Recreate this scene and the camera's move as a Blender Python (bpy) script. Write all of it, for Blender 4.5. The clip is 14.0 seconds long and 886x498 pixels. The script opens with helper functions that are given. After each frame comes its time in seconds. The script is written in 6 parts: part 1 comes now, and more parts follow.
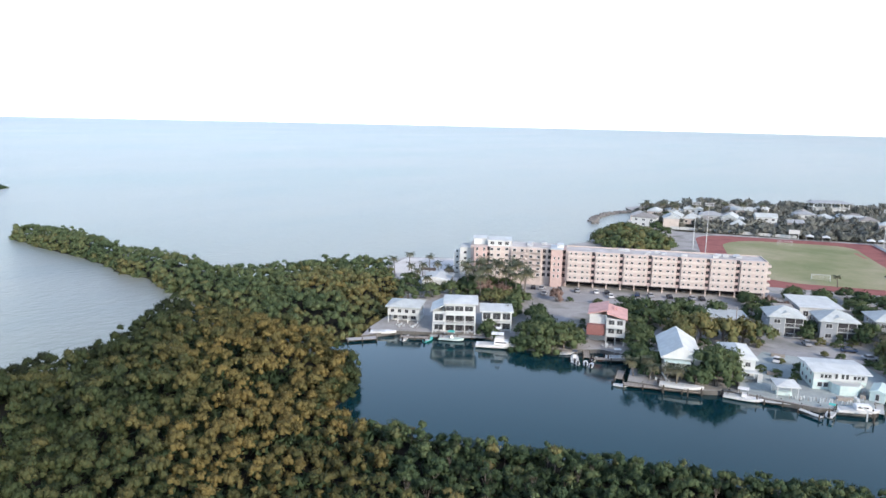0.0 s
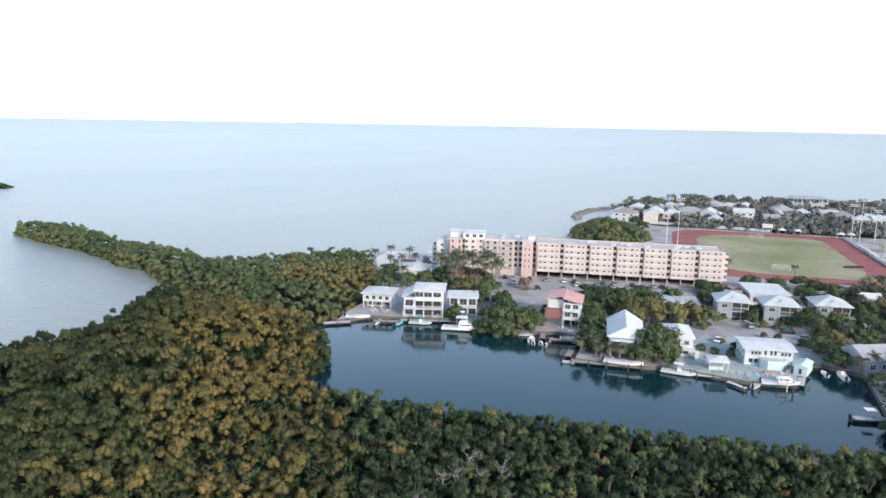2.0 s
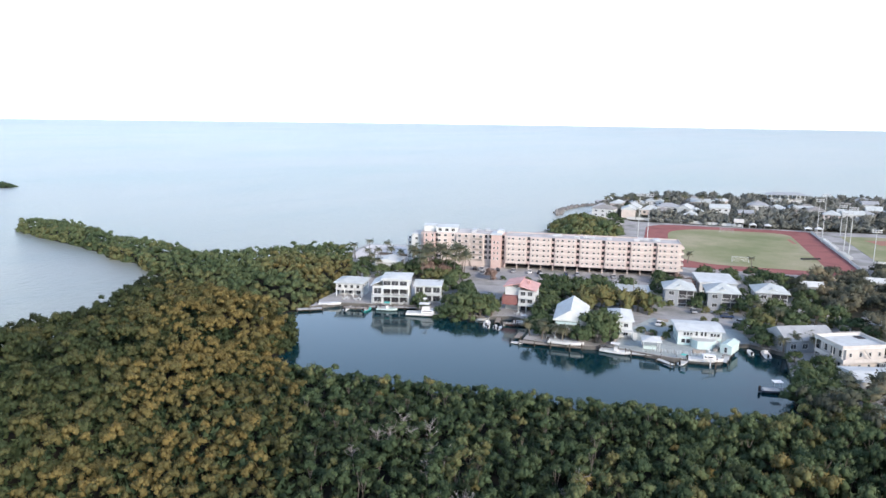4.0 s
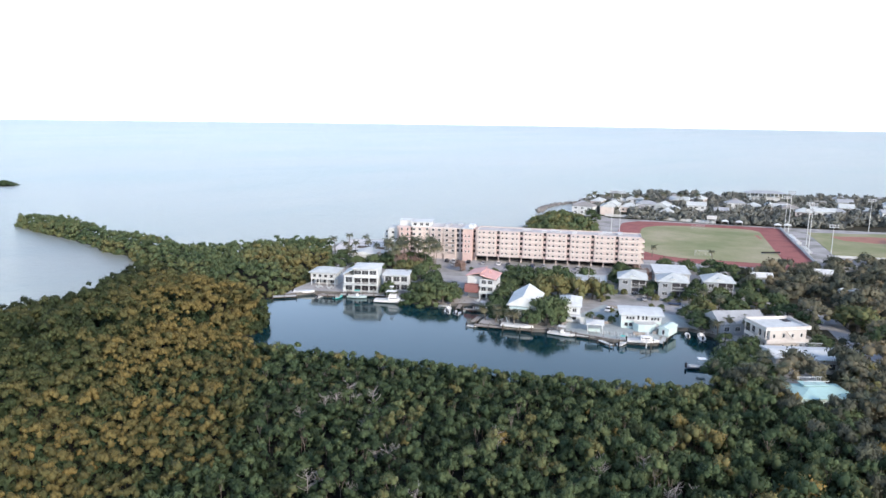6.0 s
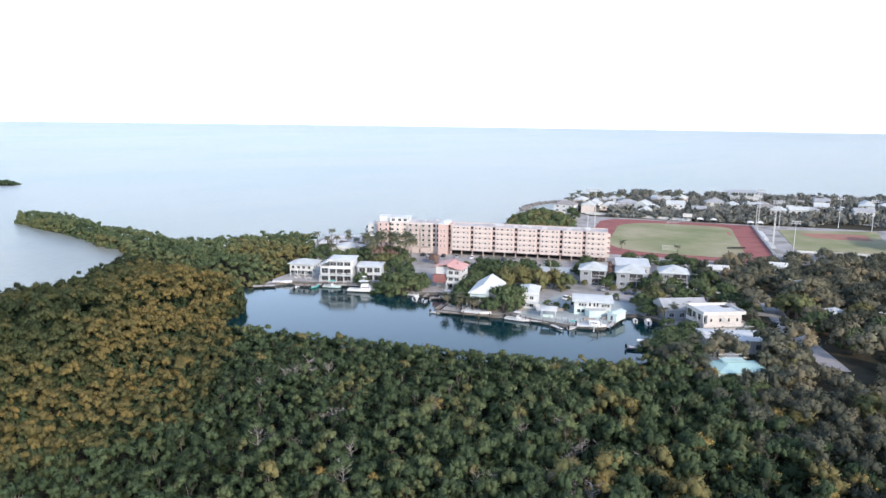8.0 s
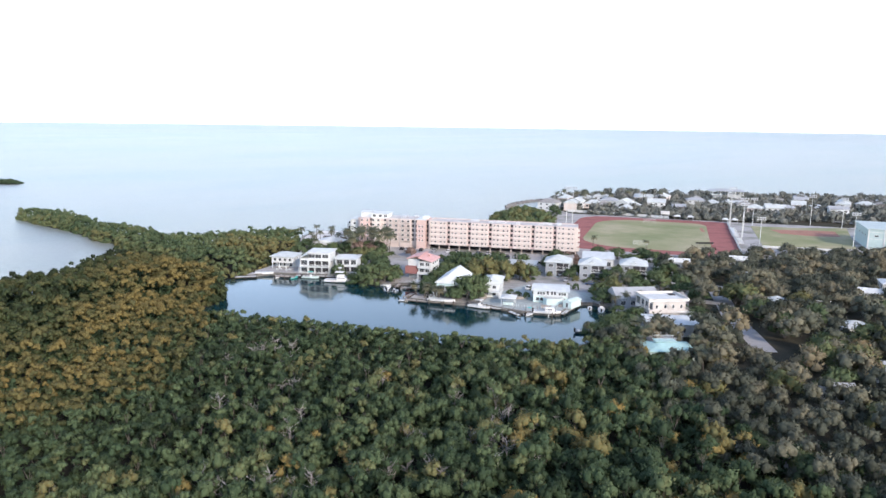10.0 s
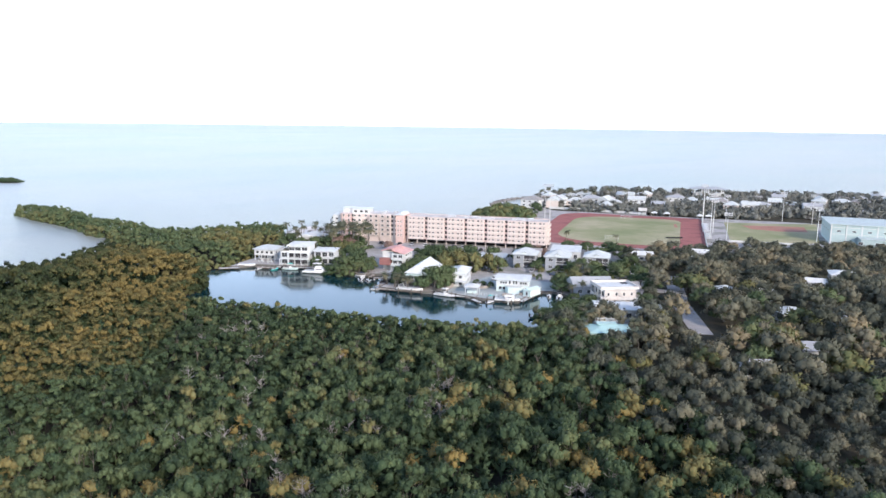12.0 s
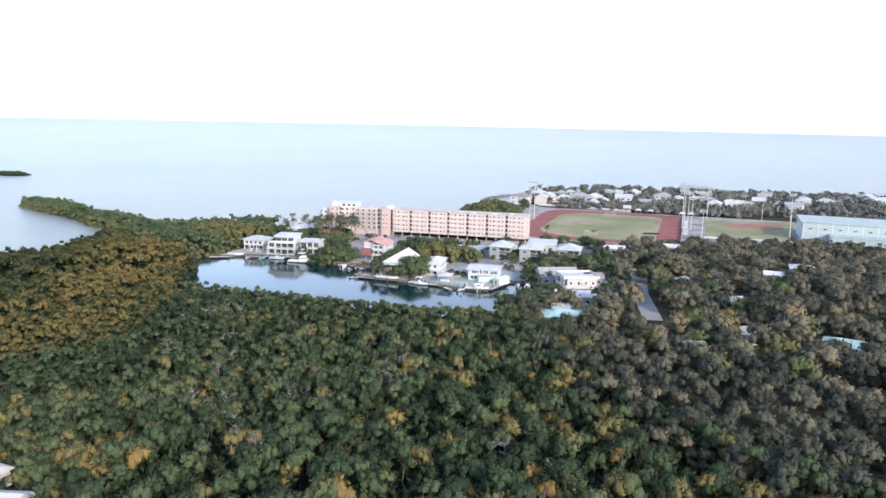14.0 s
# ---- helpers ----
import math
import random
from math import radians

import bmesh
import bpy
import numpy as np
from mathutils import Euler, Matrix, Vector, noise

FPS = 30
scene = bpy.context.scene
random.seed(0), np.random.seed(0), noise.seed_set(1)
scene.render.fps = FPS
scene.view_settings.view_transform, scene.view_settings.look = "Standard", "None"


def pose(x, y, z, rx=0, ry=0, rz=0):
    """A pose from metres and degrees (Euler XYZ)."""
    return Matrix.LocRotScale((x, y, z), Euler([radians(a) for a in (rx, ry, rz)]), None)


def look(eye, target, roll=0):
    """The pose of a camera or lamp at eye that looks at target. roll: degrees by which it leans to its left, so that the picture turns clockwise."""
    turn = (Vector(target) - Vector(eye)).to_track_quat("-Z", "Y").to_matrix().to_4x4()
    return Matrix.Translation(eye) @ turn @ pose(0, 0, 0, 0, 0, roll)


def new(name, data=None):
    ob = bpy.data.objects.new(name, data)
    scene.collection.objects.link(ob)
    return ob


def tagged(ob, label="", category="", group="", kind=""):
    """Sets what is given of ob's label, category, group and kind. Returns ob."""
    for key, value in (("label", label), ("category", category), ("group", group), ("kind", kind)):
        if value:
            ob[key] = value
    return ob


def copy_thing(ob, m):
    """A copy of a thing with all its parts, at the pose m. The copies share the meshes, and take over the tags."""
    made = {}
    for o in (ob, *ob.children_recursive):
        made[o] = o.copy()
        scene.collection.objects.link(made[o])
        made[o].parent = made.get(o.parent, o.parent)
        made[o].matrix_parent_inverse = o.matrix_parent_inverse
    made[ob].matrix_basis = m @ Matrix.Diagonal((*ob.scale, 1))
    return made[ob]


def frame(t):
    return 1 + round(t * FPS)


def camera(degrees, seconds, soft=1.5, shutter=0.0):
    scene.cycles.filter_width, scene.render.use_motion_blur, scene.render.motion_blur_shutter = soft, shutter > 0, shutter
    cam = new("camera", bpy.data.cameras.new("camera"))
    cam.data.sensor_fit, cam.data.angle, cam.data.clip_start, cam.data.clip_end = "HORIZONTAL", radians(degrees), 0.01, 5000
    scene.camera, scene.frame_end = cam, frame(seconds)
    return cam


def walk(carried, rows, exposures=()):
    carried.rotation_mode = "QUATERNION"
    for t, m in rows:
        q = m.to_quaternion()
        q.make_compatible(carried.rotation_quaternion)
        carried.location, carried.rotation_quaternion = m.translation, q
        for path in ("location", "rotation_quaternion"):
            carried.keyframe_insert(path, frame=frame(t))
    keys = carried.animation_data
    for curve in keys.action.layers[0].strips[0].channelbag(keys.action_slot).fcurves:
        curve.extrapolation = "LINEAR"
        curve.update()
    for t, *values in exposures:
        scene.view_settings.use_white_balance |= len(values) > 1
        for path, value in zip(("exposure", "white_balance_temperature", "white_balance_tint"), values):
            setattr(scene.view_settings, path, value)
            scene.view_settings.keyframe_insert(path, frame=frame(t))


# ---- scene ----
cam = camera(64.0, 14.0, soft=1.5)
# t, x, y, z, yaw, pitch, roll
ROWS = [
    (0, 0.01, 0.01, 65.00, 39.12, -10.27, 1.34),
    (0.5, 4.88, -1.73, 65.15, 39.18, -10.31, 1.27),
    (1, 9.57, -3.22, 65.29, 39.28, -10.33, 1.18),
    (1.5, 14.46, -4.51, 65.34, 39.41, -10.33, 1.11),
    (2, 19.80, -5.88, 65.40, 39.52, -10.34, 1.06),
    (4.5, 48.19, -11.77, 66.40, 40.09, -10.43, 0.81),
    (5, 53.81, -12.78, 66.34, 40.16, -10.42, 0.83),
    (5.5, 58.73, -13.62, 66.23, 40.30, -10.39, 0.81),
    (6, 64.06, -14.60, 66.11, 40.36, -10.37, 0.82),
    (6.5, 69.20, -15.54, 65.97, 40.46, -10.31, 0.82),
    (7, 74.05, -16.39, 65.75, 40.54, -10.25, 0.82),
    (9.5, 101.62, -21.11, 65.50, 41.03, -10.18, 0.82),
    (10, 106.40, -21.89, 65.52, 41.13, -10.16, 0.80),
    (10.5, 112.01, -22.81, 65.41, 41.17, -10.15, 0.79),
    (11, 117.06, -23.68, 65.39, 41.25, -10.10, 0.79),
    (11.5, 122.04, -24.56, 65.47, 41.31, -10.15, 0.77),
    (12, 127.42, -25.46, 65.50, 41.38, -10.17, 0.76),
    (12.5, 132.81, -26.36, 65.49, 41.51, -10.15, 0.73),
    (13, 138.56, -27.37, 65.41, 41.56, -10.26, 0.85),
    (13.5, 143.17, -28.07, 65.34, 41.76, -10.28, 1.04),
    (14, 147.92, -28.73, 65.33, 41.98, -10.28, 1.23),
]
walk(cam, [(t, pose(x, y, z, 0, 0, yaw) @ pose(0, 0, 0, 90 + pitch) @ pose(0, 0, 0, 0, 0, roll)) for t, x, y, z, yaw, pitch, roll in ROWS],
     [(0.0, 1.32, 6500, 9.5), (2.0, 1.36, 6500, 10), (5.0, 1.40, 6500, 11), (9.5, 1.46, 6480, 12.5), (14.0, 1.50, 6450, 13.5)])

# ---------------------------------------------------------------- light
SUN_TO = Vector((0.90, -0.26, 0.42)).normalized()
world = bpy.data.worlds.new("sky")
scene.world = world
world.use_nodes = True
wn = world.node_tree.nodes
sky = wn.new("ShaderNodeTexSky")
sky.sky_type = "NISHITA"
sky.sun_disc = False
sky.sun_elevation = math.asin(SUN_TO.z)
sky.sun_rotation = math.atan2(SUN_TO.x, SUN_TO.y)
sky.altitude = 0
sky.air_density, sky.dust_density, sky.ozone_density = 0.75, 0.5, 1.0
wn["Background"].inputs["Strength"].default_value = 0.124
veil = wn.new("ShaderNodeMix")  # thin haze over the clear sky, thickest towards the horizon
veil.data_type, veil.blend_type = "RGBA", "ADD"
veil.inputs[0].default_value = 1.0
haze = wn.new("ShaderNodeMix")
haze.data_type = "RGBA"
haze.inputs[6].default_value = (0.22, 0.24, 0.26, 1)
haze.inputs[7].default_value = (4.4, 4.15, 4.0, 1)
height = wn.new("ShaderNodeSeparateXYZ")
world.node_tree.links.new(wn.new("ShaderNodeTexCoord").outputs["Generated"], height.inputs[0])
low = wn.new("ShaderNodeMath")
low.operation, low.use_clamp = "SUBTRACT", True
low.inputs[0].default_value = 1.0
world.node_tree.links.new(height.outputs["Z"], low.inputs[1])
fade = wn.new("ShaderNodeMath")
fade.operation = "POWER"
fade.inputs[1].default_value = 3.2
world.node_tree.links.new(low.outputs[0], fade.inputs[0])
world.node_tree.links.new(fade.outputs[0], haze.inputs[0])
world.node_tree.links.new(haze.outputs[2], veil.inputs[7])
world.node_tree.links.new(sky.outputs[0], veil.inputs[6])
world.node_tree.links.new(veil.outputs[2], wn["Background"].inputs["Color"])
sun = new("sun", bpy.data.lights.new("sun", "SUN"))
sun.data.energy, sun.data.angle, sun.data.color = 1.6, radians(7), (1.0, 0.86, 0.72)
sun.matrix_world = look((0, 0, 300), Vector((0, 0, 300)) - SUN_TO)


# ---------------------------------------------------------------- materials
class Nodes:
    """A small wrapper that wires up a Principled material."""

    def __init__(self, name, rough=0.8, metal=0.0, spec=0.3):
        self.mat = bpy.data.materials.new(name)
        self.mat.use_nodes = True
        self.t = self.mat.node_tree
        self.bsdf = self.t.nodes["Principled BSDF"]
        self.bsdf.inputs["Roughness"].default_value = rough
        self.bsdf.inputs["Metallic"].default_value = metal
        self.bsdf.inputs["Specular IOR Level"].default_value = spec
        self.co = self.t.nodes.new("ShaderNodeTexCoord").outputs["Object"]

    def put(self, kind, **values):
        n = self.t.nodes.new(kind)
        for k, v in values.items():
            n.inputs[k.replace("_", " ")].default_value = v
        return n

    def link(self, a, b):
        self.t.links.new(a, b)

    def noise(self, scale, detail=4.0, rough=0.55, stretch=None):
        n = self.put("ShaderNodeTexNoise", Scale=scale, Detail=detail, Roughness=rough)
        src = self.co
        if stretch:
            m = self.put("ShaderNodeMapping", Scale=stretch)
            self.link(src, m.inputs["Vector"])
            src = m.outputs["Vector"]
        self.link(src, n.inputs["Vector"])
        return n.outputs["Fac"]

    def ramp(self, fac, stops):
        r = self.t.nodes.new("ShaderNodeValToRGB")
        el = r.color_ramp.elements
        while len(el) < len(stops):
            el.new(0.5)
        for e, (p, c) in zip(el, stops):
            e.position, e.color = p, (*c, 1)
        self.link(fac, r.inputs["Fac"])
        return r.outputs["Color"]

    def mix(self, a, b, fac, blend="MIX"):
        m = self.t.nodes.new("ShaderNodeMix")
        m.data_type, m.blend_type = "RGBA", blend
        for v, k in ((fac, 0), (a, 6), (b, 7)):
            if hasattr(v, "is_linked"):
                self.link(v, m.inputs[k])
            elif k == 0:
                m.inputs[k].default_value = v
            else:
                m.inputs[k].default_value = (*v, 1)
        return m.outputs[2]

    def colour(self, c):
        self.link(c, self.bsdf.inputs["Base Color"])

    def bump(self, height, strength, distance):
        b = self.put("ShaderNodeBump", Strength=strength, Distance=distance)
        self.link(height, b.inputs["Height"])
        self.link(b.outputs["Normal"], self.bsdf.inputs["Normal"])


def plain(name, c, rough=0.8, metal=0.0, vary=0.12, scale=0.6, grain=6.0, spec=0.3, bump=0.0):
    """A painted or solid surface: stains at one scale, grain at another, a little shift from piece to piece."""
    n = Nodes(name, rough, metal, spec)
    lo, hi = [v * (1 - vary) for v in c], [min(1, v * (1 + vary * 0.6)) for v in c]
    stain = n.ramp(n.noise(scale, 5), [(0.3, lo), (0.7, hi)])
    g = n.noise(grain, 3)
    col = n.mix(stain, [v * 0.72 for v in c], n.ramp(g, [(0.55, (0, 0, 0)), (0.8, (vary * 2.2,) * 3)]))
    n.colour(col)
    if bump:
        n.bump(g, 0.5, bump)
    return n.mat


def leaf_material(name, stops):
    """Foliage, its hue set for each plant by the attribute tint."""
    n = Nodes(name, 0.75, 0, 0.15)
    a = n.t.nodes.new("ShaderNodeAttribute")
    a.attribute_name = "tint"
    geo = n.t.nodes.new("ShaderNodeNewGeometry")
    ob = n.t.nodes.new("ShaderNodeObjectInfo")
    m = n.t.nodes.new("ShaderNodeMath")
    m.operation = "MULTIPLY_ADD"
    n.link(geo.outputs["Random Per Island"], m.inputs[0])
    m.inputs[1].default_value = 0.05
    n.link(a.outputs["Fac"], m.inputs[2])
    m2 = n.t.nodes.new("ShaderNodeMath")
    m2.operation = "MULTIPLY_ADD"
    n.link(ob.outputs["Random"], m2.inputs[0])
    m2.inputs[1].default_value = 0.18
    n.link(m.outputs[0], m2.inputs[2])
    c = n.ramp(m2.outputs[0], stops)
    n.colour(c)
    n.bsdf.inputs["Subsurface Weight"].default_value = 0.0
    tr = n.t.nodes.new("ShaderNodeBsdfTranslucent")
    n.link(c, tr.inputs["Color"])
    mixer = n.t.nodes.new("ShaderNodeMixShader")
    mixer.inputs[0].default_value = 0.12
    n.link(n.bsdf.outputs[0], mixer.inputs[1])
    n.link(tr.outputs[0], mixer.inputs[2])
    n.link(mixer.outputs[0], n.t.nodes["Material Output"].inputs["Surface"])
    return n.mat


def sea_material():
    n = Nodes("shallow_sea", 0.32, 0, 0.5)
    n.bsdf.inputs["IOR"].default_value = 1.333
    patches = n.noise(0.004, 4, stretch=(1.0, 0.45, 1))
    streak = n.noise(0.02, 5, stretch=(1.0, 0.22, 1))
    c = n.ramp(patches, [(0.30, (0.17, 0.228, 0.212)), (0.5, (0.215, 0.241, 0.220)), (0.75, (0.252, 0.260, 0.234))])
    c = n.mix(c, (0.15, 0.205, 0.207), n.ramp(streak, [(0.5, (0, 0, 0)), (0.75, (0.45,) * 3)]))
    n.colour(c)
    waves = n.noise(0.35, 6, 0.6, stretch=(1.0, 0.5, 1))
    n.bump(waves, 0.9, 0.8)
    return n.mat


def canal_material():
    n = Nodes("still_canal_water", 0.09, 0, 0.8)
    n.bsdf.inputs["Specular Tint"].default_value = (0.42, 0.97, 0.98, 1)
    n.bsdf.inputs["IOR"].default_value = 1.333
    n.colour(n.ramp(n.noise(0.03, 3), [(0.3, (0.002, 0.022, 0.031)), (0.7, (0.003, 0.029, 0.040))]))
    n.bump(n.noise(0.8, 5, 0.6), 0.06, 0.2)
    return n.mat


def ground_material(name, a, b, c, scale):
    n = Nodes(name, 0.95, 0, 0.1)
    big = n.ramp(n.noise(scale, 6), [(0.35, a), (0.5, b), (0.65, c)])
    fine = n.noise(1.7, 6, 0.65)
    n.colour(n.mix(big, [v * 0.6 for v in b], n.ramp(fine, [(0.45, (0, 0, 0)), (0.8, (0.7,) * 3)])))
    n.bump(fine, 0.6, 0.1)
    return n.mat


def roof_material(name, c, ribs=2.2):
    """Sheet roofing: standing ribs across local x, with weather stains."""
    n = Nodes(name, 0.7, 0, 0.15)
    w = n.put("ShaderNodeTexWave", Scale=ribs, Distortion=0.0)
    n.link(n.co, w.inputs["Vector"])
    st = n.ramp(n.noise(0.35, 5), [(0.3, [v * 0.82 for v in c]), (0.65, c)])
    drip = n.noise(1.6, 4, stretch=(1, 0.2, 0.2))
    st = n.mix(st, [v * 0.66 for v in c], n.ramp(drip, [(0.52, (0, 0, 0)), (0.8, (0.4,) * 3)]))
    n.colour(st)
    n.bump(w.outputs["Fac"], 0.35, 0.04)
    return n.mat


def glass_material():
    n = Nodes("dark_window_glass", 0.12, 0, 0.5)
    n.colour(n.ramp(n.noise(0.5, 2), [(0.3, (0.025, 0.028, 0.034)), (0.7, (0.10, 0.105, 0.11))]))
    return n.mat


M_SEA, M_CANAL = sea_material(), canal_material()
M_GRAVEL = ground_material("gravel_ground", (0.30, 0.292, 0.285), (0.40, 0.39, 0.38), (0.20, 0.20, 0.18), 0.05)
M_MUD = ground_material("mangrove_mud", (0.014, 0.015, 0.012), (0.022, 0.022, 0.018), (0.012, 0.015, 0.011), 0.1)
M_WOODS = ground_material("leaf_litter", (0.040, 0.038, 0.027), (0.06, 0.055, 0.04), (0.032, 0.035, 0.022), 0.08)
M_SAND = ground_material("beach_sand", (0.62, 0.60, 0.58), (0.68, 0.66, 0.64), (0.52, 0.49, 0.46), 0.06)
M_ROAD = ground_material("worn_grey_road", (0.31, 0.31, 0.315), (0.37, 0.365, 0.365), (0.26, 0.26, 0.26), 0.08)
M_CONCRETE = plain("concrete", (0.42, 0.42, 0.415), 0.9, bump=0.01)
M_SEAWALL = plain("stained_seawall", (0.14, 0.135, 0.125), 0.9, vary=0.35, scale=0.5)
M_TURF = ground_material("sports_turf", (0.205, 0.23, 0.115), (0.285, 0.285, 0.165), (0.37, 0.335, 0.225), 0.035)
M_TRACK = ground_material("red_track_rubber", (0.28, 0.110, 0.103), (0.325, 0.13, 0.12), (0.25, 0.10, 0.095), 0.08)
M_CLAY = ground_material("red_infield_clay", (0.34, 0.17, 0.13), (0.38, 0.20, 0.155), (0.30, 0.155, 0.12), 0.1)
M_LINE = plain("white_line_paint", (0.7, 0.7, 0.68))
M_ROCK = ground_material("grey_rock", (0.16, 0.155, 0.15), (0.24, 0.23, 0.22), (0.11, 0.11, 0.11), 0.4)
M_LEAF = leaf_material("golden_foliage", [(0.0, (0.019, 0.026, 0.014)), (0.25, (0.041, 0.060, 0.027)), (0.50, (0.093, 0.091, 0.038)),
                                          (0.78, (0.178, 0.139, 0.050)), (1.0, (0.26, 0.185, 0.065))])
M_LEAFGREY = leaf_material("grey_green_foliage", [(0.0, (0.019, 0.027, 0.015)), (0.25, (0.041, 0.069, 0.035)), (0.50, (0.094, 0.127, 0.061)),
                                                  (0.78, (0.160, 0.140, 0.058)), (1.0, (0.29, 0.20, 0.062))])
# dull leaves, brightened in colour to allow for haze over the woods
M_LEAFDULL = leaf_material("hazed_dull_foliage", [(0.0, (0.036, 0.043, 0.032)), (0.3, (0.090, 0.099, 0.073)), (0.55, (0.160, 0.150, 0.103)), (0.8, (0.215, 0.178, 0.108)), (1.0, (0.26, 0.18, 0.085))])
# grey-green leaves made pale and flat: distance haze mixed into their colours
M_LEAFFAR = leaf_material("haze_paled_far_foliage", [(0.0, (0.10, 0.113, 0.102)), (0.5, (0.195, 0.202, 0.178)), (1.0, (0.26, 0.25, 0.205))])
M_LEAFTAN = leaf_material("russet_twigs_and_dry_leaves", [(0.0, (0.10, 0.07, 0.06)), (0.5, (0.22, 0.155, 0.13)), (1.0, (0.32, 0.235, 0.20))])
M_PALM = leaf_material("palm_leaf", [(0.0, (0.035, 0.052, 0.040)), (0.5, (0.075, 0.095, 0.066)), (1.0, (0.17, 0.155, 0.095))])
M_BARK = plain("bark", (0.17, 0.15, 0.13), 0.95, vary=0.3, scale=2)
M_DEADWOOD = plain("grey_dead_wood", (0.30, 0.285, 0.275), 0.95, vary=0.25, scale=2)
M_WHITE = plain("white_paint", (0.55, 0.58, 0.585), 0.6, vary=0.07)
M_OFFWHITE = plain("off_white_stucco", (0.51, 0.53, 0.525), 0.85, vary=0.10, bump=0.01)
M_CREAM = plain("cream_stucco", (0.54, 0.485, 0.45), 0.85, vary=0.08, bump=0.01)
M_PEACH = plain("peach_stucco", (0.47, 0.37, 0.345), 0.85, vary=0.08, bump=0.01)
M_PEACHBAND = plain("pale_peach_paint", (0.495, 0.425, 0.395), 0.8, vary=0.08)
M_PINK = plain("salmon_stucco", (0.51, 0.385, 0.355), 0.85, vary=0.10, bump=0.01)
M_REDROOM = plain("dusky_red_paint", (0.25, 0.115, 0.105), 0.8, vary=0.15)
M_TURQ = plain("pale_turquoise_paint", (0.54, 0.66, 0.64), 0.75, vary=0.12)
M_TEALTOP = plain("bright_turquoise_canvas", (0.10, 0.50, 0.46), 0.7, vary=0.1)
M_IVORY = plain("ivory_stucco", (0.54, 0.515, 0.485), 0.85, vary=0.10, bump=0.01)
M_TURQYARD = ground_material("pale_turquoise_concrete", (0.34, 0.385, 0.38), (0.40, 0.445, 0.44), (0.29, 0.315, 0.315), 0.12)
M_GREYWALL = plain("grey_blue_siding", (0.27, 0.295, 0.32), 0.8, vary=0.12)
# near-black colour that stands in for shade inside openings and under floors
M_SHADE = plain("painted_interior_shade", (0.045, 0.045, 0.05), 0.9, vary=0.2)
M_GLASS = glass_material()
M_ROOFWHITE = roof_material("white_metal_roof", (0.62, 0.65, 0.65))
M_ROOFGREY = roof_material("pale_grey_metal_roof", (0.49, 0.53, 0.535))
M_ROOFSLATE = roof_material("mid_grey_roof", (0.36, 0.38, 0.40))
M_ROOFBROWN = roof_material("weathered_grey_roof", (0.30, 0.29, 0.28))
M_ROOFPINK = roof_material("salmon_tile_roof", (0.62, 0.37, 0.345), 3.5)
M_ROOFTURQ = roof_material("turquoise_metal_roof", (0.40, 0.60, 0.58))
M_ROOFFLAT = plain("flat_grey_roofing", (0.50, 0.48, 0.47), 0.9, vary=0.25, scale=0.25)
M_GYM = plain("pale_blue_green_cladding", (0.34, 0.435, 0.44), 0.6, vary=0.08)
M_GYMROOF = roof_material("pale_blue_sheet_roof", (0.45, 0.53, 0.535), 1.0)
M_METAL = plain("galvanised_steel", (0.55, 0.56, 0.57), 0.45, 0.6, vary=0.1)
M_WOOD = plain("weathered_dock_wood", (0.33, 0.30, 0.27), 0.9, vary=0.25, scale=1.5)
M_PILE = plain("dark_wet_timber", (0.10, 0.085, 0.07), 0.8, vary=0.3, scale=2)
M_GEL = plain("white_gelcoat", (0.80, 0.80, 0.79), 0.25, vary=0.05, spec=0.5)
M_NAVY = plain("dark_blue_hull_paint", (0.03, 0.045, 0.08), 0.3, spec=0.5)
M_DARK = plain("black_rubber", (0.02, 0.02, 0.022), 0.7)
CAR_PAINTS = [plain("white_car_paint", (0.75, 0.75, 0.75), 0.3, spec=0.5), plain("black_car_paint", (0.02, 0.02, 0.025), 0.25, spec=0.5),
              plain("silver_car_paint", (0.42, 0.43, 0.45), 0.3, 0.3), plain("dark_blue_car_paint", (0.03, 0.05, 0.10), 0.25, spec=0.5),
              plain("dark_red_car_paint", (0.22, 0.03, 0.03), 0.25, spec=0.5)]


# ---------------------------------------------------------------- building helpers
def mesh_from(name, bm, mat):
    me = bpy.data.meshes.new(name)
    bm.to_mesh(me)
    bm.free()
    me.materials.append(mat)
    return me


def part(name, bm, mat, parent, label=""):
    """One mesh object under a thing or a part. bm: a bmesh, or mesh data that is shared."""
    me = bm if isinstance(bm, bpy.types.Mesh) else mesh_from(name, bm, mat)
    ob = new(name, me)
    ob.parent = parent
    return tagged(ob, label)


def thing(name, m, label, category, group="", kind=""):
    ob = new(name)
    ob.empty_display_size = 0.5
    ob.matrix_basis = m
    return tagged(ob, label, category, group, kind)


def box(bm, x0, y0, z0, x1, y1, z1):
    v = [bm.verts.new(p) for p in ((x0, y0, z0), (x1, y0, z0), (x1, y1, z0), (x0, y1, z0), (x0, y0, z1), (x1, y0, z1), (x1, y1, z1), (x0, y1, z1))]
    for f in ((3, 2, 1, 0), (4, 5, 6, 7), (0, 1, 5, 4), (1, 2, 6, 5), (2, 3, 7, 6), (3, 0, 4, 7)):
        bm.faces.new([v[i] for i in f])
    return bm


def boxes(*list_of):
    bm = bmesh.new()
    for b in list_of:
        box(bm, *b)
    return bm


def soft_box(x0, y0, z0, x1, y1, z1, r=0.06):
    bm = boxes((x0, y0, z0, x1, y1, z1))
    bmesh.ops.bevel(bm, geom=bm.edges[:], offset=r, segments=1, affect="EDGES")
    return bm


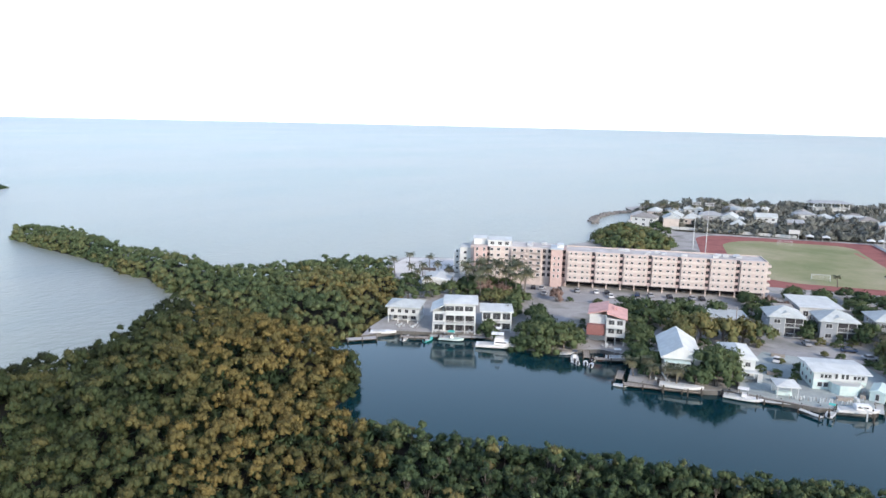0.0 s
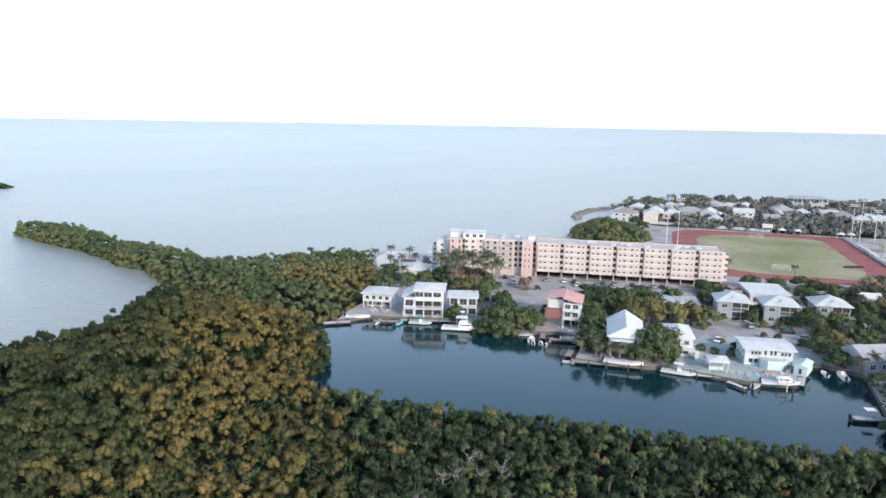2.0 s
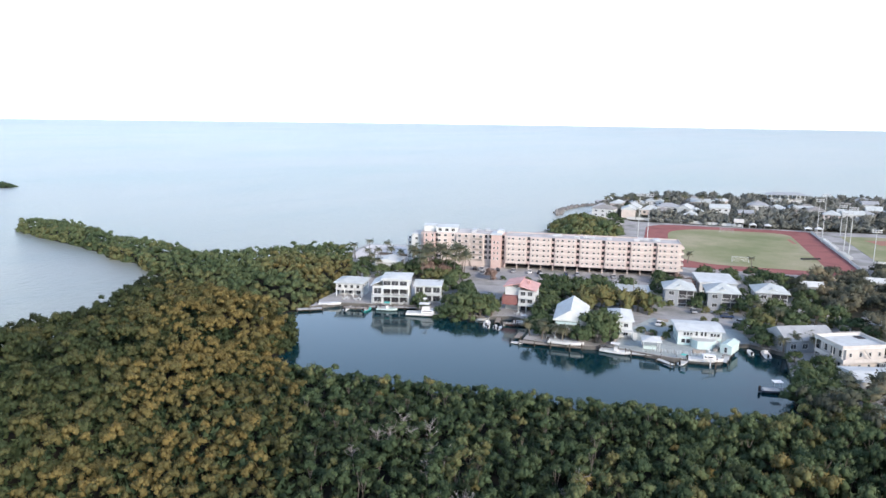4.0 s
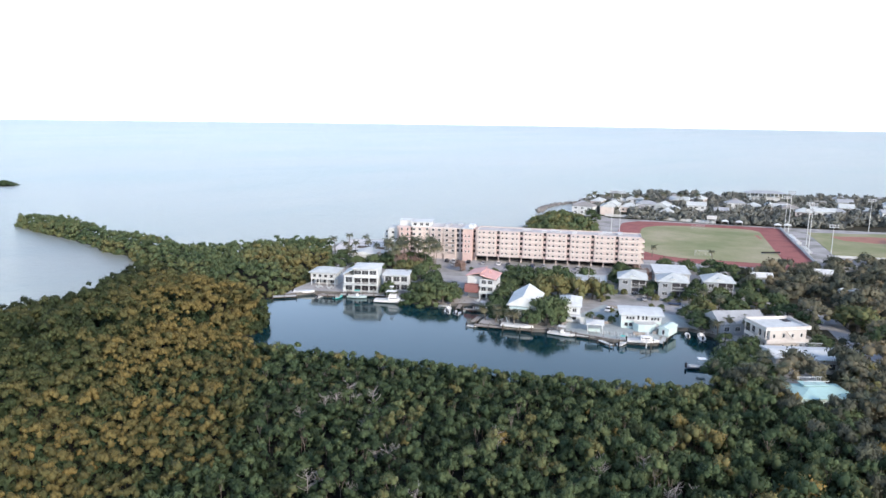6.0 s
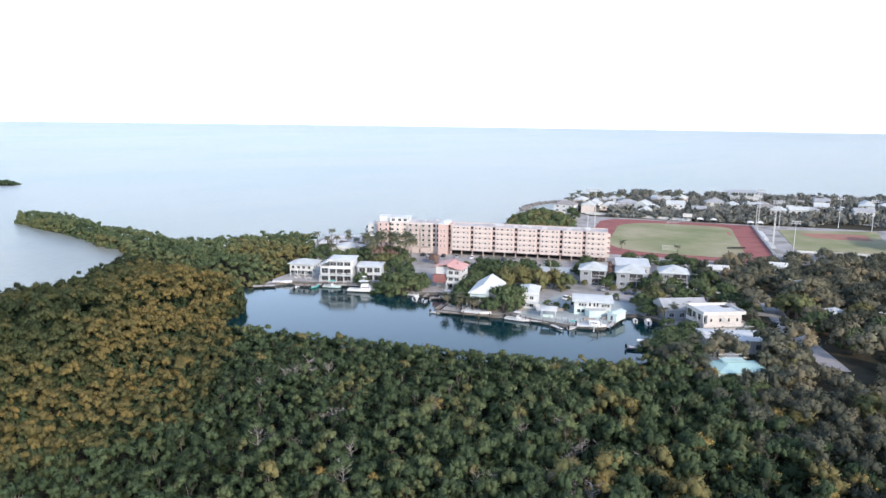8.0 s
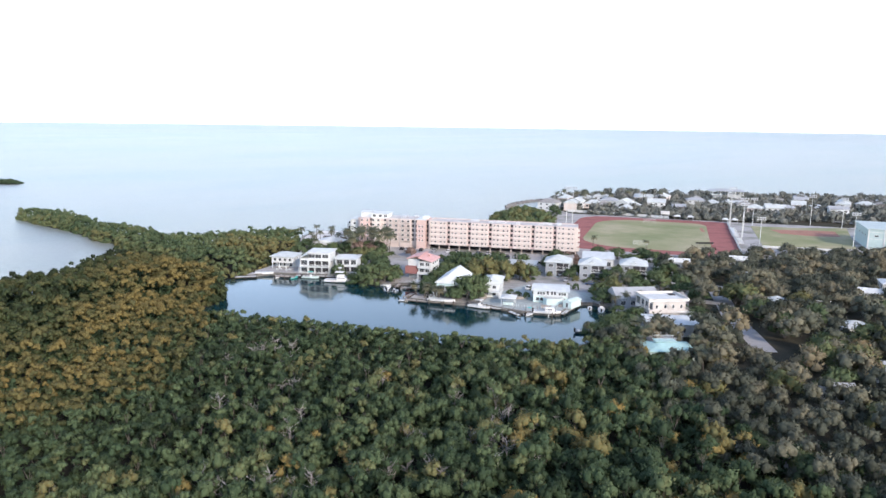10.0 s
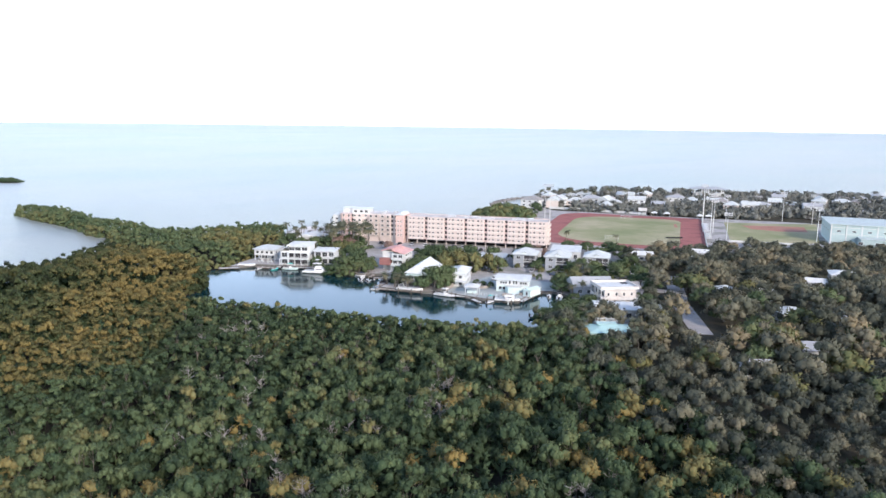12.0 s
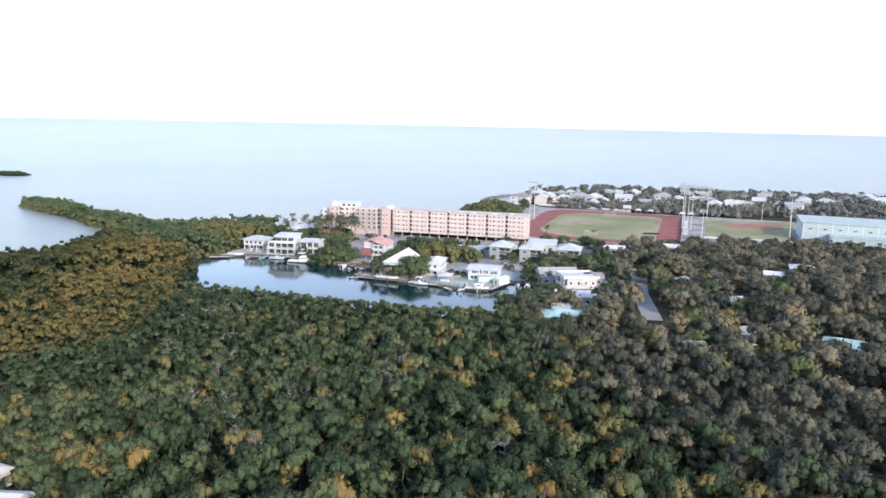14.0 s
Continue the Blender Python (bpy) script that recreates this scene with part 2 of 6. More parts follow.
def tube(bm, pts, radii, sides=6):
    rings = []
    for i, (p, r) in enumerate(zip(pts, radii)):
        p = Vector(p)
        d = (Vector(pts[min(i + 1, len(pts) - 1)]) - Vector(pts[max(i - 1, 0)])).normalized()
        q = d.to_track_quat("Z", "Y")
        rings.append([bm.verts.new(p + q @ Vector((r * math.cos(a), r * math.sin(a), 0))) for a in (2 * math.pi * k / sides for k in range(sides))])
    for a, b in zip(rings, rings[1:]):
        for k in range(sides):
            bm.faces.new((a[k], a[(k + 1) % sides], b[(k + 1) % sides], b[k]))
    bm.faces.new(rings[0][::-1])
    bm.faces.new(rings[-1])
    return bm


def outline_slab(pts, z0, z1):
    """A flat slab with an outline of any shape."""
    bm = bmesh.new()
    top = [bm.verts.new((x, y, z1)) for x, y in pts]
    low = [bm.verts.new((x, y, z0)) for x, y in pts]
    n = len(pts)
    for k in range(n):
        bm.faces.new((low[k], low[(k + 1) % n], top[(k + 1) % n], top[k]))
    edges = [bm.edges.get((top[k], top[(k + 1) % n])) for k in range(n)]
    bmesh.ops.triangle_fill(bm, edges=edges, use_beauty=True)
    bmesh.ops.recalc_face_normals(bm, faces=bm.faces[:])
    return bm


def inside(px, py, poly):
    """Which of the points lie inside the outline."""
    px, py = np.asarray(px, float), np.asarray(py, float)
    res = np.zeros(px.shape, bool)
    j = len(poly) - 1
    for i in range(len(poly)):
        (xi, yi), (xj, yj) = poly[i], poly[j]
        if yi != yj:
            res ^= ((yi > py) != (yj > py)) & (px < (xj - xi) * (py - yi) / (yj - yi) + xi)
        j = i
    return res


def edge_distance(px, py, poly):
    best = np.full(np.shape(px), 1e9)
    for (xa, ya), (xb, yb) in zip(poly, poly[1:] + poly[:1]):
        dx, dy = xb - xa, yb - ya
        s = np.clip(((px - xa) * dx + (py - ya) * dy) / (dx * dx + dy * dy + 1e-9), 0, 1)
        best = np.minimum(best, np.hypot(px - xa - s * dx, py - ya - s * dy))
    return best


def ragged(pts, amount, step=6.0, seed=1):
    """A shoreline with small bays between the given points."""
    rng = random.Random(seed)
    out = []
    for (xa, ya), (xb, yb) in zip(pts, pts[1:]):
        n = max(1, min(40, int(math.hypot(xb - xa, yb - ya) / step)))
        for k in range(n):
            j = amount if k else amount * 0.3
            out.append((xa + (xb - xa) * k / n + rng.uniform(-j, j), ya + (yb - ya) * k / n + rng.uniform(-j, j)))
    out.append(pts[-1])
    return out


# ---------------------------------------------------------------- water and land
def ring_sheet():
    """The sea, which rises a little at its far rim, where the eye loses it."""
    bm = bmesh.new()
    cx, cy = 60, 0
    rows = []
    for r in (0, 400, 900, 1600, 2600, 3600, 4400, 4900):
        z = 0.0 if r < 3600 else 31.0 * (r - 3600) / 1300
        rows.append([bm.verts.new((cx + r * math.cos(a), cy + r * math.sin(a), z)) for a in (2 * math.pi * k / 96 for k in range(96))] if r else bm.verts.new((cx, cy, 0)))
    for a, b in zip(rows, rows[1:]):
        for k in range(96):
            if isinstance(a, list):
                bm.faces.new((a[k], b[k], b[(k + 1) % 96], a[(k + 1) % 96]))
            else:
                bm.faces.new((a, b[k], b[(k + 1) % 96]))
    for f in bm.faces:
        f.smooth = True
    return bm


tagged(new("water", mesh_from("water", ring_sheet(), M_SEA)), "pale blue-green shallow sea reaching the horizon", "sea", kind="structure")
CANAL = [(-200, 108), (-203, 142), (-150, 146), (-155, 160), (-100, 190), (-40, 185), (-15, 215), (15, 200), (20, 130), (-60, 95), (-110, 80), (-130, 110)]
tagged(new("water_canal", mesh_from("water_canal", outline_slab(CANAL, -0.5, 0.06), M_CANAL)), "dark still canal water between mangroves and docks", "canal", kind="structure")

LOBE_WEST = [(-150, -300), (-185, -60), (-180, 20), (-172, 56), (-171, 67), (-176, 79), (-187, 93), (-200, 108), (-199, 114), (-184, 119.5),
             (-172, 122), (-157, 123.5), (-143, 124), (-132, 121.5), (-121.5, 116.5), (-116, 109), (-114, 100.5)]
SOUTH_BANK = [(-114, 100.5), (-107, 98.5), (-101, 98), (-97, 100), (-93, 103), (-87, 104.5), (-80, 105), (-71, 110), (-61, 116), (-51, 120.5), (-40, 124.5), (-30, 129), (-20, 135.5),
              (-10, 139.5), (0, 143.5), (6, 149), (7, 157), (3, 171)]
NEAR_WOODS = ragged(LOBE_WEST, 1.5, 7, 3)[:-1] + ragged(SOUTH_BANK, 1.0, 6, 4) + [(20, 165), (60, 120), (130, 90), (700, 60), (700, -400)]
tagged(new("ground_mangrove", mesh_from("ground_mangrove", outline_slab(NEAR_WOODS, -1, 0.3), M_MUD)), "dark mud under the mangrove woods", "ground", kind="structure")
SPIT_FRONT = [(-150, 134), (-166, 132), (-185, 131), (-204, 133), (-235, 134), (-264, 141), (-278, 138), (-316, 140), (-354, 140), (-393, 138), (-408, 143)]
SPIT_BACK = [(-408, 154), (-374, 162), (-316, 157), (-287, 165), (-250, 162), (-238, 172), (-236, 190), (-227, 210), (-212, 222)]
SPIT = ragged(SPIT_FRONT, 1.5, 8, 5) + ragged(SPIT_BACK, 1.5, 8, 6) + [(-190, 203), (-172, 190), (-158, 168), (-152, 152), (-147, 143)]
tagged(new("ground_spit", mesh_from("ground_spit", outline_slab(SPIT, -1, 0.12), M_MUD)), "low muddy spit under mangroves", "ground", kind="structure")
QUAY = [(3, 171), (-3, 190), (-7.5, 203), (-18, 204.5), (-22.5, 200.5), (-19, 183), (-30, 176.8), (-42, 174.4), (-49, 173.4), (-54, 169.6), (-63.5, 165), (-71, 162.6),
        (-74, 171), (-78, 182), (-88, 181), (-95, 174), (-105, 168.5), (-111, 170.5), (-121, 168.6), (-128, 164), (-136, 159), (-143, 154), (-147, 143)]
COAST = [(-212, 222), (-216, 228), (-222, 243), (-204, 258), (-190, 300), (-180, 352), (-192, 382), (-197, 429), (-205, 455), (-214, 490), (-236, 515), (-240, 522),
         (-215, 600), (-100, 700), (0, 790), (150, 920), (420, 1180), (1300, 1300)]
TOWN = QUAY + [(-152, 152), (-158, 168), (-172, 190), (-190, 203)] + COAST + [(1300, 40), (700, 60), (130, 90), (60, 120), (20, 165)]
town_mesh = mesh_from("ground", outline_slab(TOWN, -2.0, 1.2), M_GRAVEL)
town_mesh.materials.append(M_SEAWALL)
for f in town_mesh.polygons:
    if abs(f.normal.z) < 0.5:
        f.material_index = 1
tagged(new("ground", town_mesh), "pale gravel and sand ground of the waterside town", "ground", kind="structure")


def patch(name, pts, mat, z, label, category="ground", depth=0.12):
    return tagged(new(name, mesh_from(name, outline_slab(pts, z - depth, z), mat)), label, category, kind="structure")


patch("ground_woodland", [(9, 156), (22, 168), (26, 180), (14, 214), (5, 236), (-6, 262), (-18, 262), (-16, 290), (-30, 300), (-10, 325), (30, 385), (70, 420), (260, 560), (700, 600), (1000, 400), (900, 90), (130, 95), (60, 125), (22, 160)],
      M_WOODS, 1.22, "brown leaf litter under the woodland")
patch("beach", [(-208, 221), (-214, 229), (-219, 243), (-204, 256), (-190, 262), (-180, 240), (-168, 214), (-172, 200), (-184, 204), (-196, 211)], M_SAND, 1.28, "pale sandy beach beside the apartments", "beach")
patch("beach_far", [(-181, 352), (-193, 382), (-198, 429), (-206, 455), (-215, 489), (-226, 508), (-205, 500), (-190, 450), (-180, 425), (-172, 400)], M_SAND, 1.26, "narrow pale beach behind the jetty", "beach")
patch("ground_verge", [(-160, 426), (-112, 446), (-62, 466), (-30, 482), (4, 496), (20, 520), (-60, 520), (-130, 490), (-190, 470), (-186, 440)], M_WOODS, 1.24, "dull grass and leaf litter behind the track")
patch("car_park", [(-146, 222), (-137, 236), (-70, 271), (-62, 262), (-90, 246), (-108, 234), (-128, 218)], M_ROAD, 1.26, "worn grey asphalt car park in front of the apartments", "car park")
patch("pavement_yard", [(-47, 174.5), (-42, 175.2), (-30, 177.6), (-19.5, 183.6), (-23, 201), (-17, 206), (-30, 222), (-52, 212), (-52, 190)], M_TURQYARD, 1.27, "pale turquoise painted concrete yard behind the quay", "yard")


def strip(pts, w):
    """The outline of a band of width w along a line."""
    left, right = [], []
    for i, p in enumerate(pts):
        a, b = Vector(pts[max(i - 1, 0)]), Vector(pts[min(i + 1, len(pts) - 1)])
        d = (b - a).normalized()
        left.append((p[0] - d.y * w / 2, p[1] + d.x * w / 2))
        right.append((p[0] + d.y * w / 2, p[1] - d.x * w / 2))
    return left + right[::-1]


ROAD_LINE = [(47.5, 188.5), (38, 203), (26, 221), (18, 237), (9, 254), (4, 264)]
LANE_LINE = [(18, 237), (-4, 228), (-28, 219), (-60, 214)]
patch("road", strip(ROAD_LINE, 6.4), M_ROAD, 1.30, "worn grey residential road between trees", "road")
patch("road_lane", strip(LANE_LINE, 6.0), M_ROAD, 1.285, "pale grey lane between houses", "road")


# ---------------------------------------------------------------- apartment building
WINDOWS = {}


def window(parent, x, y, z, w, h, rz=0, sill=True):
    """A framed window set in a wall that faces -y before it is turned by rz; x, y, z: the middle of its lower edge."""
    key = (round(w, 2), round(h, 2))
    if key not in WINDOWS:
        f = 0.09
        bars = [(-w / 2, -0.05, 0, -w / 2 + f, 0.10, h), (w / 2 - f, -0.05, 0, w / 2, 0.10, h), (-w / 2 + f, -0.05, h - f, w / 2 - f, 0.10, h),
                (-w / 2 - 0.06, -0.12, -0.08, w / 2 + 0.06, 0.10, 0.0)]
        if w > 1.3:
            bars.append((-0.03, -0.03, 0, 0.03, 0.08, h - f))
        WINDOWS[key] = (mesh_from("window", boxes(*bars), M_WHITE), mesh_from("pane", boxes((-w / 2 + f, -0.012, 0.0, w / 2 - f, 0.05, h - f)), M_GLASS))
    fr, pa = WINDOWS[key]
    ob = part("window", fr, None, parent)
    ob.matrix_basis = pose(x, y, z, 0, 0, rz)
    part("pane", pa, None, ob)
    return ob


def rows_of_windows(parent, x0, x1, n, y, zs, w, h, rz=0, other=None):
    """n windows between x0 and x1 on each level. With rz of 90 or -90 the row runs along y at x = other."""
    for z in zs:
        for k in range(n):
            u = x0 + (x1 - x0) * (k + 0.5) / n
            if abs(rz) == 90:
                window(parent, other, u, z, w, h, rz)
            else:
                window(parent, u, y, z, w, h, rz)


FLOOR = 2.38
LEVELS = [2.65 + FLOOR * k for k in range(5)]
apartments = thing("apartment_building", pose(-135.5, 243.2, 1.2, 0, 0, 28.3),
                   "long six-level peach and cream apartment building raised over parking", "apartment building")
WING = 75.0
BAY = WING / 7
part("wall", boxes((0, 0.9, 2.7, WING, 14, 13.9)), M_CREAM, apartments)
# the parking level's shade is painted onto its back wall
part("undercroft_wall", boxes((0, 6.5, 0, WING, 14, 2.7)), M_SHADE, apartments, "wall at the back of the parking level, painted dark for shade")
part("roof", boxes((0.3, 1.2, 13.9, WING - 0.3, 13.7, 14.02)), M_ROOFFLAT, apartments, "flat grey roof with pale patches")
for a in ((0, 0.9, 13.9, WING, 1.2, 14.45), (0, 13.7, 13.9, WING, 14, 14.45), (0, 1.2, 13.9, 0.3, 13.7, 14.45), (WING - 0.3, 1.2, 13.9, WING, 13.7, 14.45)):
    part("parapet", boxes(a), M_PEACHBAND, apartments)
column = mesh_from("column", boxes((-0.25, -0.25, 0, 0.25, 0.25, 2.75)), M_PEACHBAND)
for k in range(15):
    c = part("column", column, None, apartments)
    c.location = (0.4 + (WING - 0.8) * k / 14, 1.2, 0)
bay_wall = mesh_from("bay", boxes((1.0, -0.2, 2.65, BAY - 1.0, 0.9, 14.0)), M_PEACHBAND)
ledge = mesh_from("ledge", soft_box(0.85, -0.5, -0.12, BAY - 0.85, -0.2, 0.72, 0.04), M_CREAM)
walkway = mesh_from("walkway", boxes((-1.0, 0.0, -0.1, 1.0, 0.9, 0.08), (-1.0, 0.0, 0.08, 1.0, 0.08, 0.95)), M_PEACH)
# dark boxes on the wall stand for the shade in stair openings
opening = mesh_from("stair_opening", boxes((-0.6, 0.82, 0.75, 0.6, 0.96, 2.1)), M_SHADE)
for k in range(7):
    b = part("bay", bay_wall, None, apartments)
    b.location.x = k * BAY
    for z in LEVELS:
        part("ledge", ledge, None, apartments).location = (k * BAY, 0, z)
        for u, w in ((2.1, 0.8), (4.0, 1.1), (6.8, 1.1), (8.7, 0.8)):
            window(apartments, k * BAY + u, -0.22, z + 1.1, w, 0.75)
        if k:
            part("walkway", walkway, None, apartments).location = (k * BAY, 0.25, z)
            part("stair_opening", opening, None, apartments).location = (k * BAY, 0, z + 0.1)
end_balcony = mesh_from("balcony", boxes((0, 1.5, -0.1, 1.3, 6.5, 0.08), (1.2, 1.5, 0.08, 1.3, 6.5, 0.95), (0, 1.5, 0.08, 1.2, 1.6, 0.95), (0, 6.4, 0.08, 1.2, 6.5, 0.95)), M_CREAM)
for z in LEVELS:
    part("balcony", end_balcony, None, apartments).location = (WING, 0, z)
    window(apartments, WING + 0.02, 4.0, z + 0.3, 2.4, 1.9, 90)
    window(apartments, WING + 0.02, 10.5, z + 1.0, 1.3, 1.05, 90)
# the middle block, set back, with its salmon stair tower
part("wall", boxes((-22, 1.6, 0, -6, 15.5, 14.6)), M_CREAM, apartments)
part("roof", boxes((-22, 1.9, 14.6, -6, 13.9, 14.8)), M_ROOFFLAT, apartments)
for u0, u1 in ((-21.6, -15.9), (-14.9, -9.3)):
    part("bay", boxes((u0, 0.5, 0, u1, 1.6, 14.3)), M_PEACHBAND, apartments)
part("stair_tower", boxes((-5.6, -1.6, 0, -1.2, 12, 15.0)), M_PINK, apartments, "salmon stair tower")
part("tower_cap", boxes((-6.0, -2.0, 15.0, -0.9, 9, 15.3), (-3.5, 2, 15.3, -0.9, 7, 16.5)), M_WHITE, apartments, "white cap with a roof hut")
part("link_wall", boxes((-6.0, 2.5, 0, 0.0, 12.4, 14.3)), M_PEACH, apartments)
for z in LEVELS:
    for u in (-6.35, -0.55):
        part("stair_opening", opening, None, apartments).location = (u, 1.4 if u > -1 else 0.7, z + 0.1)
    for u in (-20.2, -17.2, -13.6, -10.6):
        window(apartments, u, 0.46, z + 1.0, 1.3, 1.05)
    part("stair_opening", opening, None, apartments).location = (-8.4, 0.72, z + 0.1)
    part("ledge", ledge, None, apartments).matrix_basis = pose(-22.6, 1.0, z) @ Matrix.Diagonal((1.3, 1, 1, 1))
for z in LEVELS[:4]:
    for u in (-4.2, -2.6):
        window(apartments, u, -1.62, z + 1.4, 0.7, 1.05)
# the west block, turned a little, with two higher levels
west = thing("apartment_building", pose(-155.0, 233.6, 1.2, 0, 0, 35.0),
             "stepped cream and salmon end block of the apartment building with penthouse", "apartment building")
part("wall", boxes((-16, 1.0, 0, 0.5, 15, 14.5)), M_PEACHBAND, west)
part("penthouse", boxes((-9.2, 2.2, 14.5, 0.2, 12, 16.6), (-15, 5.0, 14.5, -9.2, 12, 16.9)), M_WHITE, west, "white penthouse level")
part("penthouse_roof", boxes((-9.5, 1.9, 16.6, 0.5, 12.3, 16.9), (-15.4, 4.6, 16.9, -9.5, 12.3, 17.1)), M_ROOFWHITE, west)
part("salmon_bay", boxes((-14.6, -0.9, 0, -9.4, 1.0, 14.3)), M_PINK, west, "salmon projecting bay")
part("bay", boxes((-8.3, -0.1, 0, -3.9, 1.0, 14.2)), M_CREAM, west)
part("side_wall", boxes((-20.5, 3.2, 0, -16, 14, 13.0)), M_OFFWHITE, west, "white stepped side wing")
part("terrace", boxes((-20.3, 3.0, 13.0, -16, 13.6, 13.4), (-23, 6, 0, -20.5, 13, 10.6)), M_OFFWHITE, west)
for z in LEVELS:
    for u in (-7.6, -4.9, -1.6):
        window(west, u, 0.96 if u > -3 else -0.14, z + 1.0, 1.3, 1.05)
    for u in (-13.4, -10.6):
        window(west, u, -0.93, z + 0.9, 0.9, 1.3)
    part("ledge", ledge, None, west).matrix_basis = pose(-9.4, 1.35, z) @ Matrix.Diagonal((0.92, 1, 1, 1))
    part("stair_opening", opening, None, west).location = (-8.8, 0.1, z + 0.1)
    if z < 12:
        window(west, -18.3, 3.16, z + 1.0, 1.3, 1.05)
        window(west, -21.7, 5.96, z + 1.0, 1.0, 1.05)
for u in (-7.5, -4.4, -1.6):
    window(west, u, 2.16, 15.1, 1.6, 1.3)
hut = mesh_from("roof_unit", soft_box(-1.1, -0.7, 0, 1.1, 0.7, 0.9, 0.08), M_METAL)
for k in range(16):
    u = tagged(new("roof_unit", hut), "grey air handling unit on the flat roof", "air conditioner", "roof units")
    u.matrix_basis = pose(-135.5, 243.2, 1.2, 0, 0, 28.3) @ pose(random.uniform(2, 72) if k < 12 else random.uniform(-20, -8), random.uniform(4, 11), 14.02 if k < 12 else 14.8)


# ---------------------------------------------------------------- sports ground
TRACK = pose(-78, 376, 1.2, 0, 0, 113.0)  # local x runs along the straights


def laid(name, pts, mat, z, label, category, m=TRACK):
    world_pts = [(m @ Vector((x, y, 0))).to_2d() for x, y in pts]
    return patch(name, [tuple(p) for p in world_pts], mat, z, label, category, 0.05)


def rounded(x0, x1, y0, y1, r_low, r_high, n=10):
    """A rectangle with round corners: r_low at y0, r_high at y1."""
    pts = []
    for cx, cy, r, a0 in ((x1 - r_low, y0 + r_low, r_low, -90), (x1 - r_high, y1 - r_high, r_high, 0), (x0 + r_high, y1 - r_high, r_high, 90), (x0 + r_low, y0 + r_low, r_low, 180)):
        pts += [(cx + r * math.cos(radians(a0 + 90 * k / n)), cy + r * math.sin(radians(a0 + 90 * k / n))) for k in range(n + 1)]
    return pts


laid("track", rounded(-68, 71, -48, 47.5, 4, 20), M_TRACK, 1.30, "red running track round a sports field", "running track")
laid("turf", rounded(-57, 58, -34.5, 34.5, 11, 27), M_TURF, 1.34, "worn green turf inside the running track", "sports field")


def soccer_goal(m):
    g = thing("soccer_goal", m, "white metal soccer goal standing on the turf", "goal", "soccer goals")
    for y in (-3.66, 3.66):
        part("post", tube(bmesh.new(), [(0, y, 0), (0, y, 2.44)], [0.08, 0.08]), M_WHITE, g)
        part("stay", tube(bmesh.new(), [(0, y, 2.44), (1.4, y, 0.06), (0, y, 0.06)], [0.05, 0.05, 0.05], 4), M_WHITE, g)
    part("crossbar", tube(bmesh.new(), [(0, -3.66, 2.44), (0, 3.66, 2.44)], [0.08, 0.08]), M_WHITE, g)
    net = bmesh.new()
    for k in range(13):
        y = -3.6 + 0.6 * k
        tube(net, [(0, y, 2.4), (1.4, y, 0.05)], [0.02, 0.02], 3)
    for k in range(5):
        s = k / 5
        tube(net, [(1.4 * s, -3.6, 2.4 - 2.3 * s), (1.4 * s, 3.6, 2.4 - 2.3 * s)], [0.02, 0.02], 3)
    part("net", net, M_LINE, g)
    return g


soccer_goal(TRACK @ pose(-46, 2, 0.14, 0, 0, 180))
soccer_goal(TRACK @ pose(48, 1, 0.14))


def light_pole(x, y, h, lamps):
    p = thing("light_pole", pose(x, y, 1.25, 0, 0, 23), "tall pale sports floodlight pole with a lamp rack", "floodlight", "floodlight poles")
    part("mast", tube(bmesh.new(), [(0, 0, 0), (0, 0, h * 0.5), (0, 0, h)], [0.22, 0.17, 0.11], 8), M_OFFWHITE, p)
    part("crossarm", boxes((-2.2, -0.12, h - 0.5, 2.2, 0.12, h - 0.25), (-2.2, -0.12, h - 1.5, 2.2, 0.12, h - 1.3)), M_METAL, p)
    for k in range(lamps):
        part("lamp", soft_box(-0.35, -0.45, 0, 0.35, 0.1, 0.6, 0.08), M_METAL, p).location = (-1.8 + 1.2 * (k % 4), -0.1, h - 0.4 - 1.0 * (k // 4))
    return p


for x, y, h in ((-130, 368, 25), (-120.5, 359.5, 26), (-47, 425, 27), (-54, 444, 22), (-26, 384, 25), (-32, 404, 20), (-45, 461, 18), (-14, 377, 16), (-17, 489, 20), (2, 488, 20), (24, 412, 19)):
    light_pole(x, y, h, 8)


def bleacher(m, rows, length, mat, label):
    b = thing("bleacher", m, label, "bleachers")
    for k in range(rows):
        part("bench_row", boxes((-length / 2, 0.8 * k, 0.3 + 0.42 * k, length / 2, 0.8 * k + 0.45, 0.38 + 0.42 * k)), mat, b)
    stand = mesh_from("frame", boxes((0, 0, 0, 0.12, 0.8 * rows, 0.3 + 0.2 * rows)), M_METAL)
    for x in np.linspace(-length / 2, length / 2 - 0.12, 6):
        part("frame", stand, None, b).location.x = x
    return b


bleacher(pose(-40, 418, 1.25, 0, 0, 113), 5, 30, M_METAL, "grey aluminium bleachers beside the track")
bleacher(pose(-26, 386, 1.25, 0, 0, 113), 4, 16, M_OFFWHITE, "pale bleachers beside the track")
wall = thing("field_wall", pose(-10.6, 341, 1.2, 0, 0, 113), "long white low wall along the track", "wall")
for k in range(12):
    part("panel", boxes((k * 10.6, -0.12, 0, k * 10.6 + 10.4, 0.12, 1.4)), M_OFFWHITE, wall)
fence = thing("field_fence", pose(-168, 432, 1.2, 0, 0, 16), "pale fence behind the far bend of the track", "fence")
for k in range(12):
    part("panel", boxes((k * 6, -0.06, 0.1, k * 6 + 5.8, 0.06, 1.9)), M_OFFWHITE, fence)
bench = thing("team_bench", pose(-38, 362, 1.33, 0, 0, 45), "dark team bench on the turf", "bench")
part("seat", boxes((-5, -0.3, 0.4, 5, 0.3, 0.5)), M_DARK, bench)
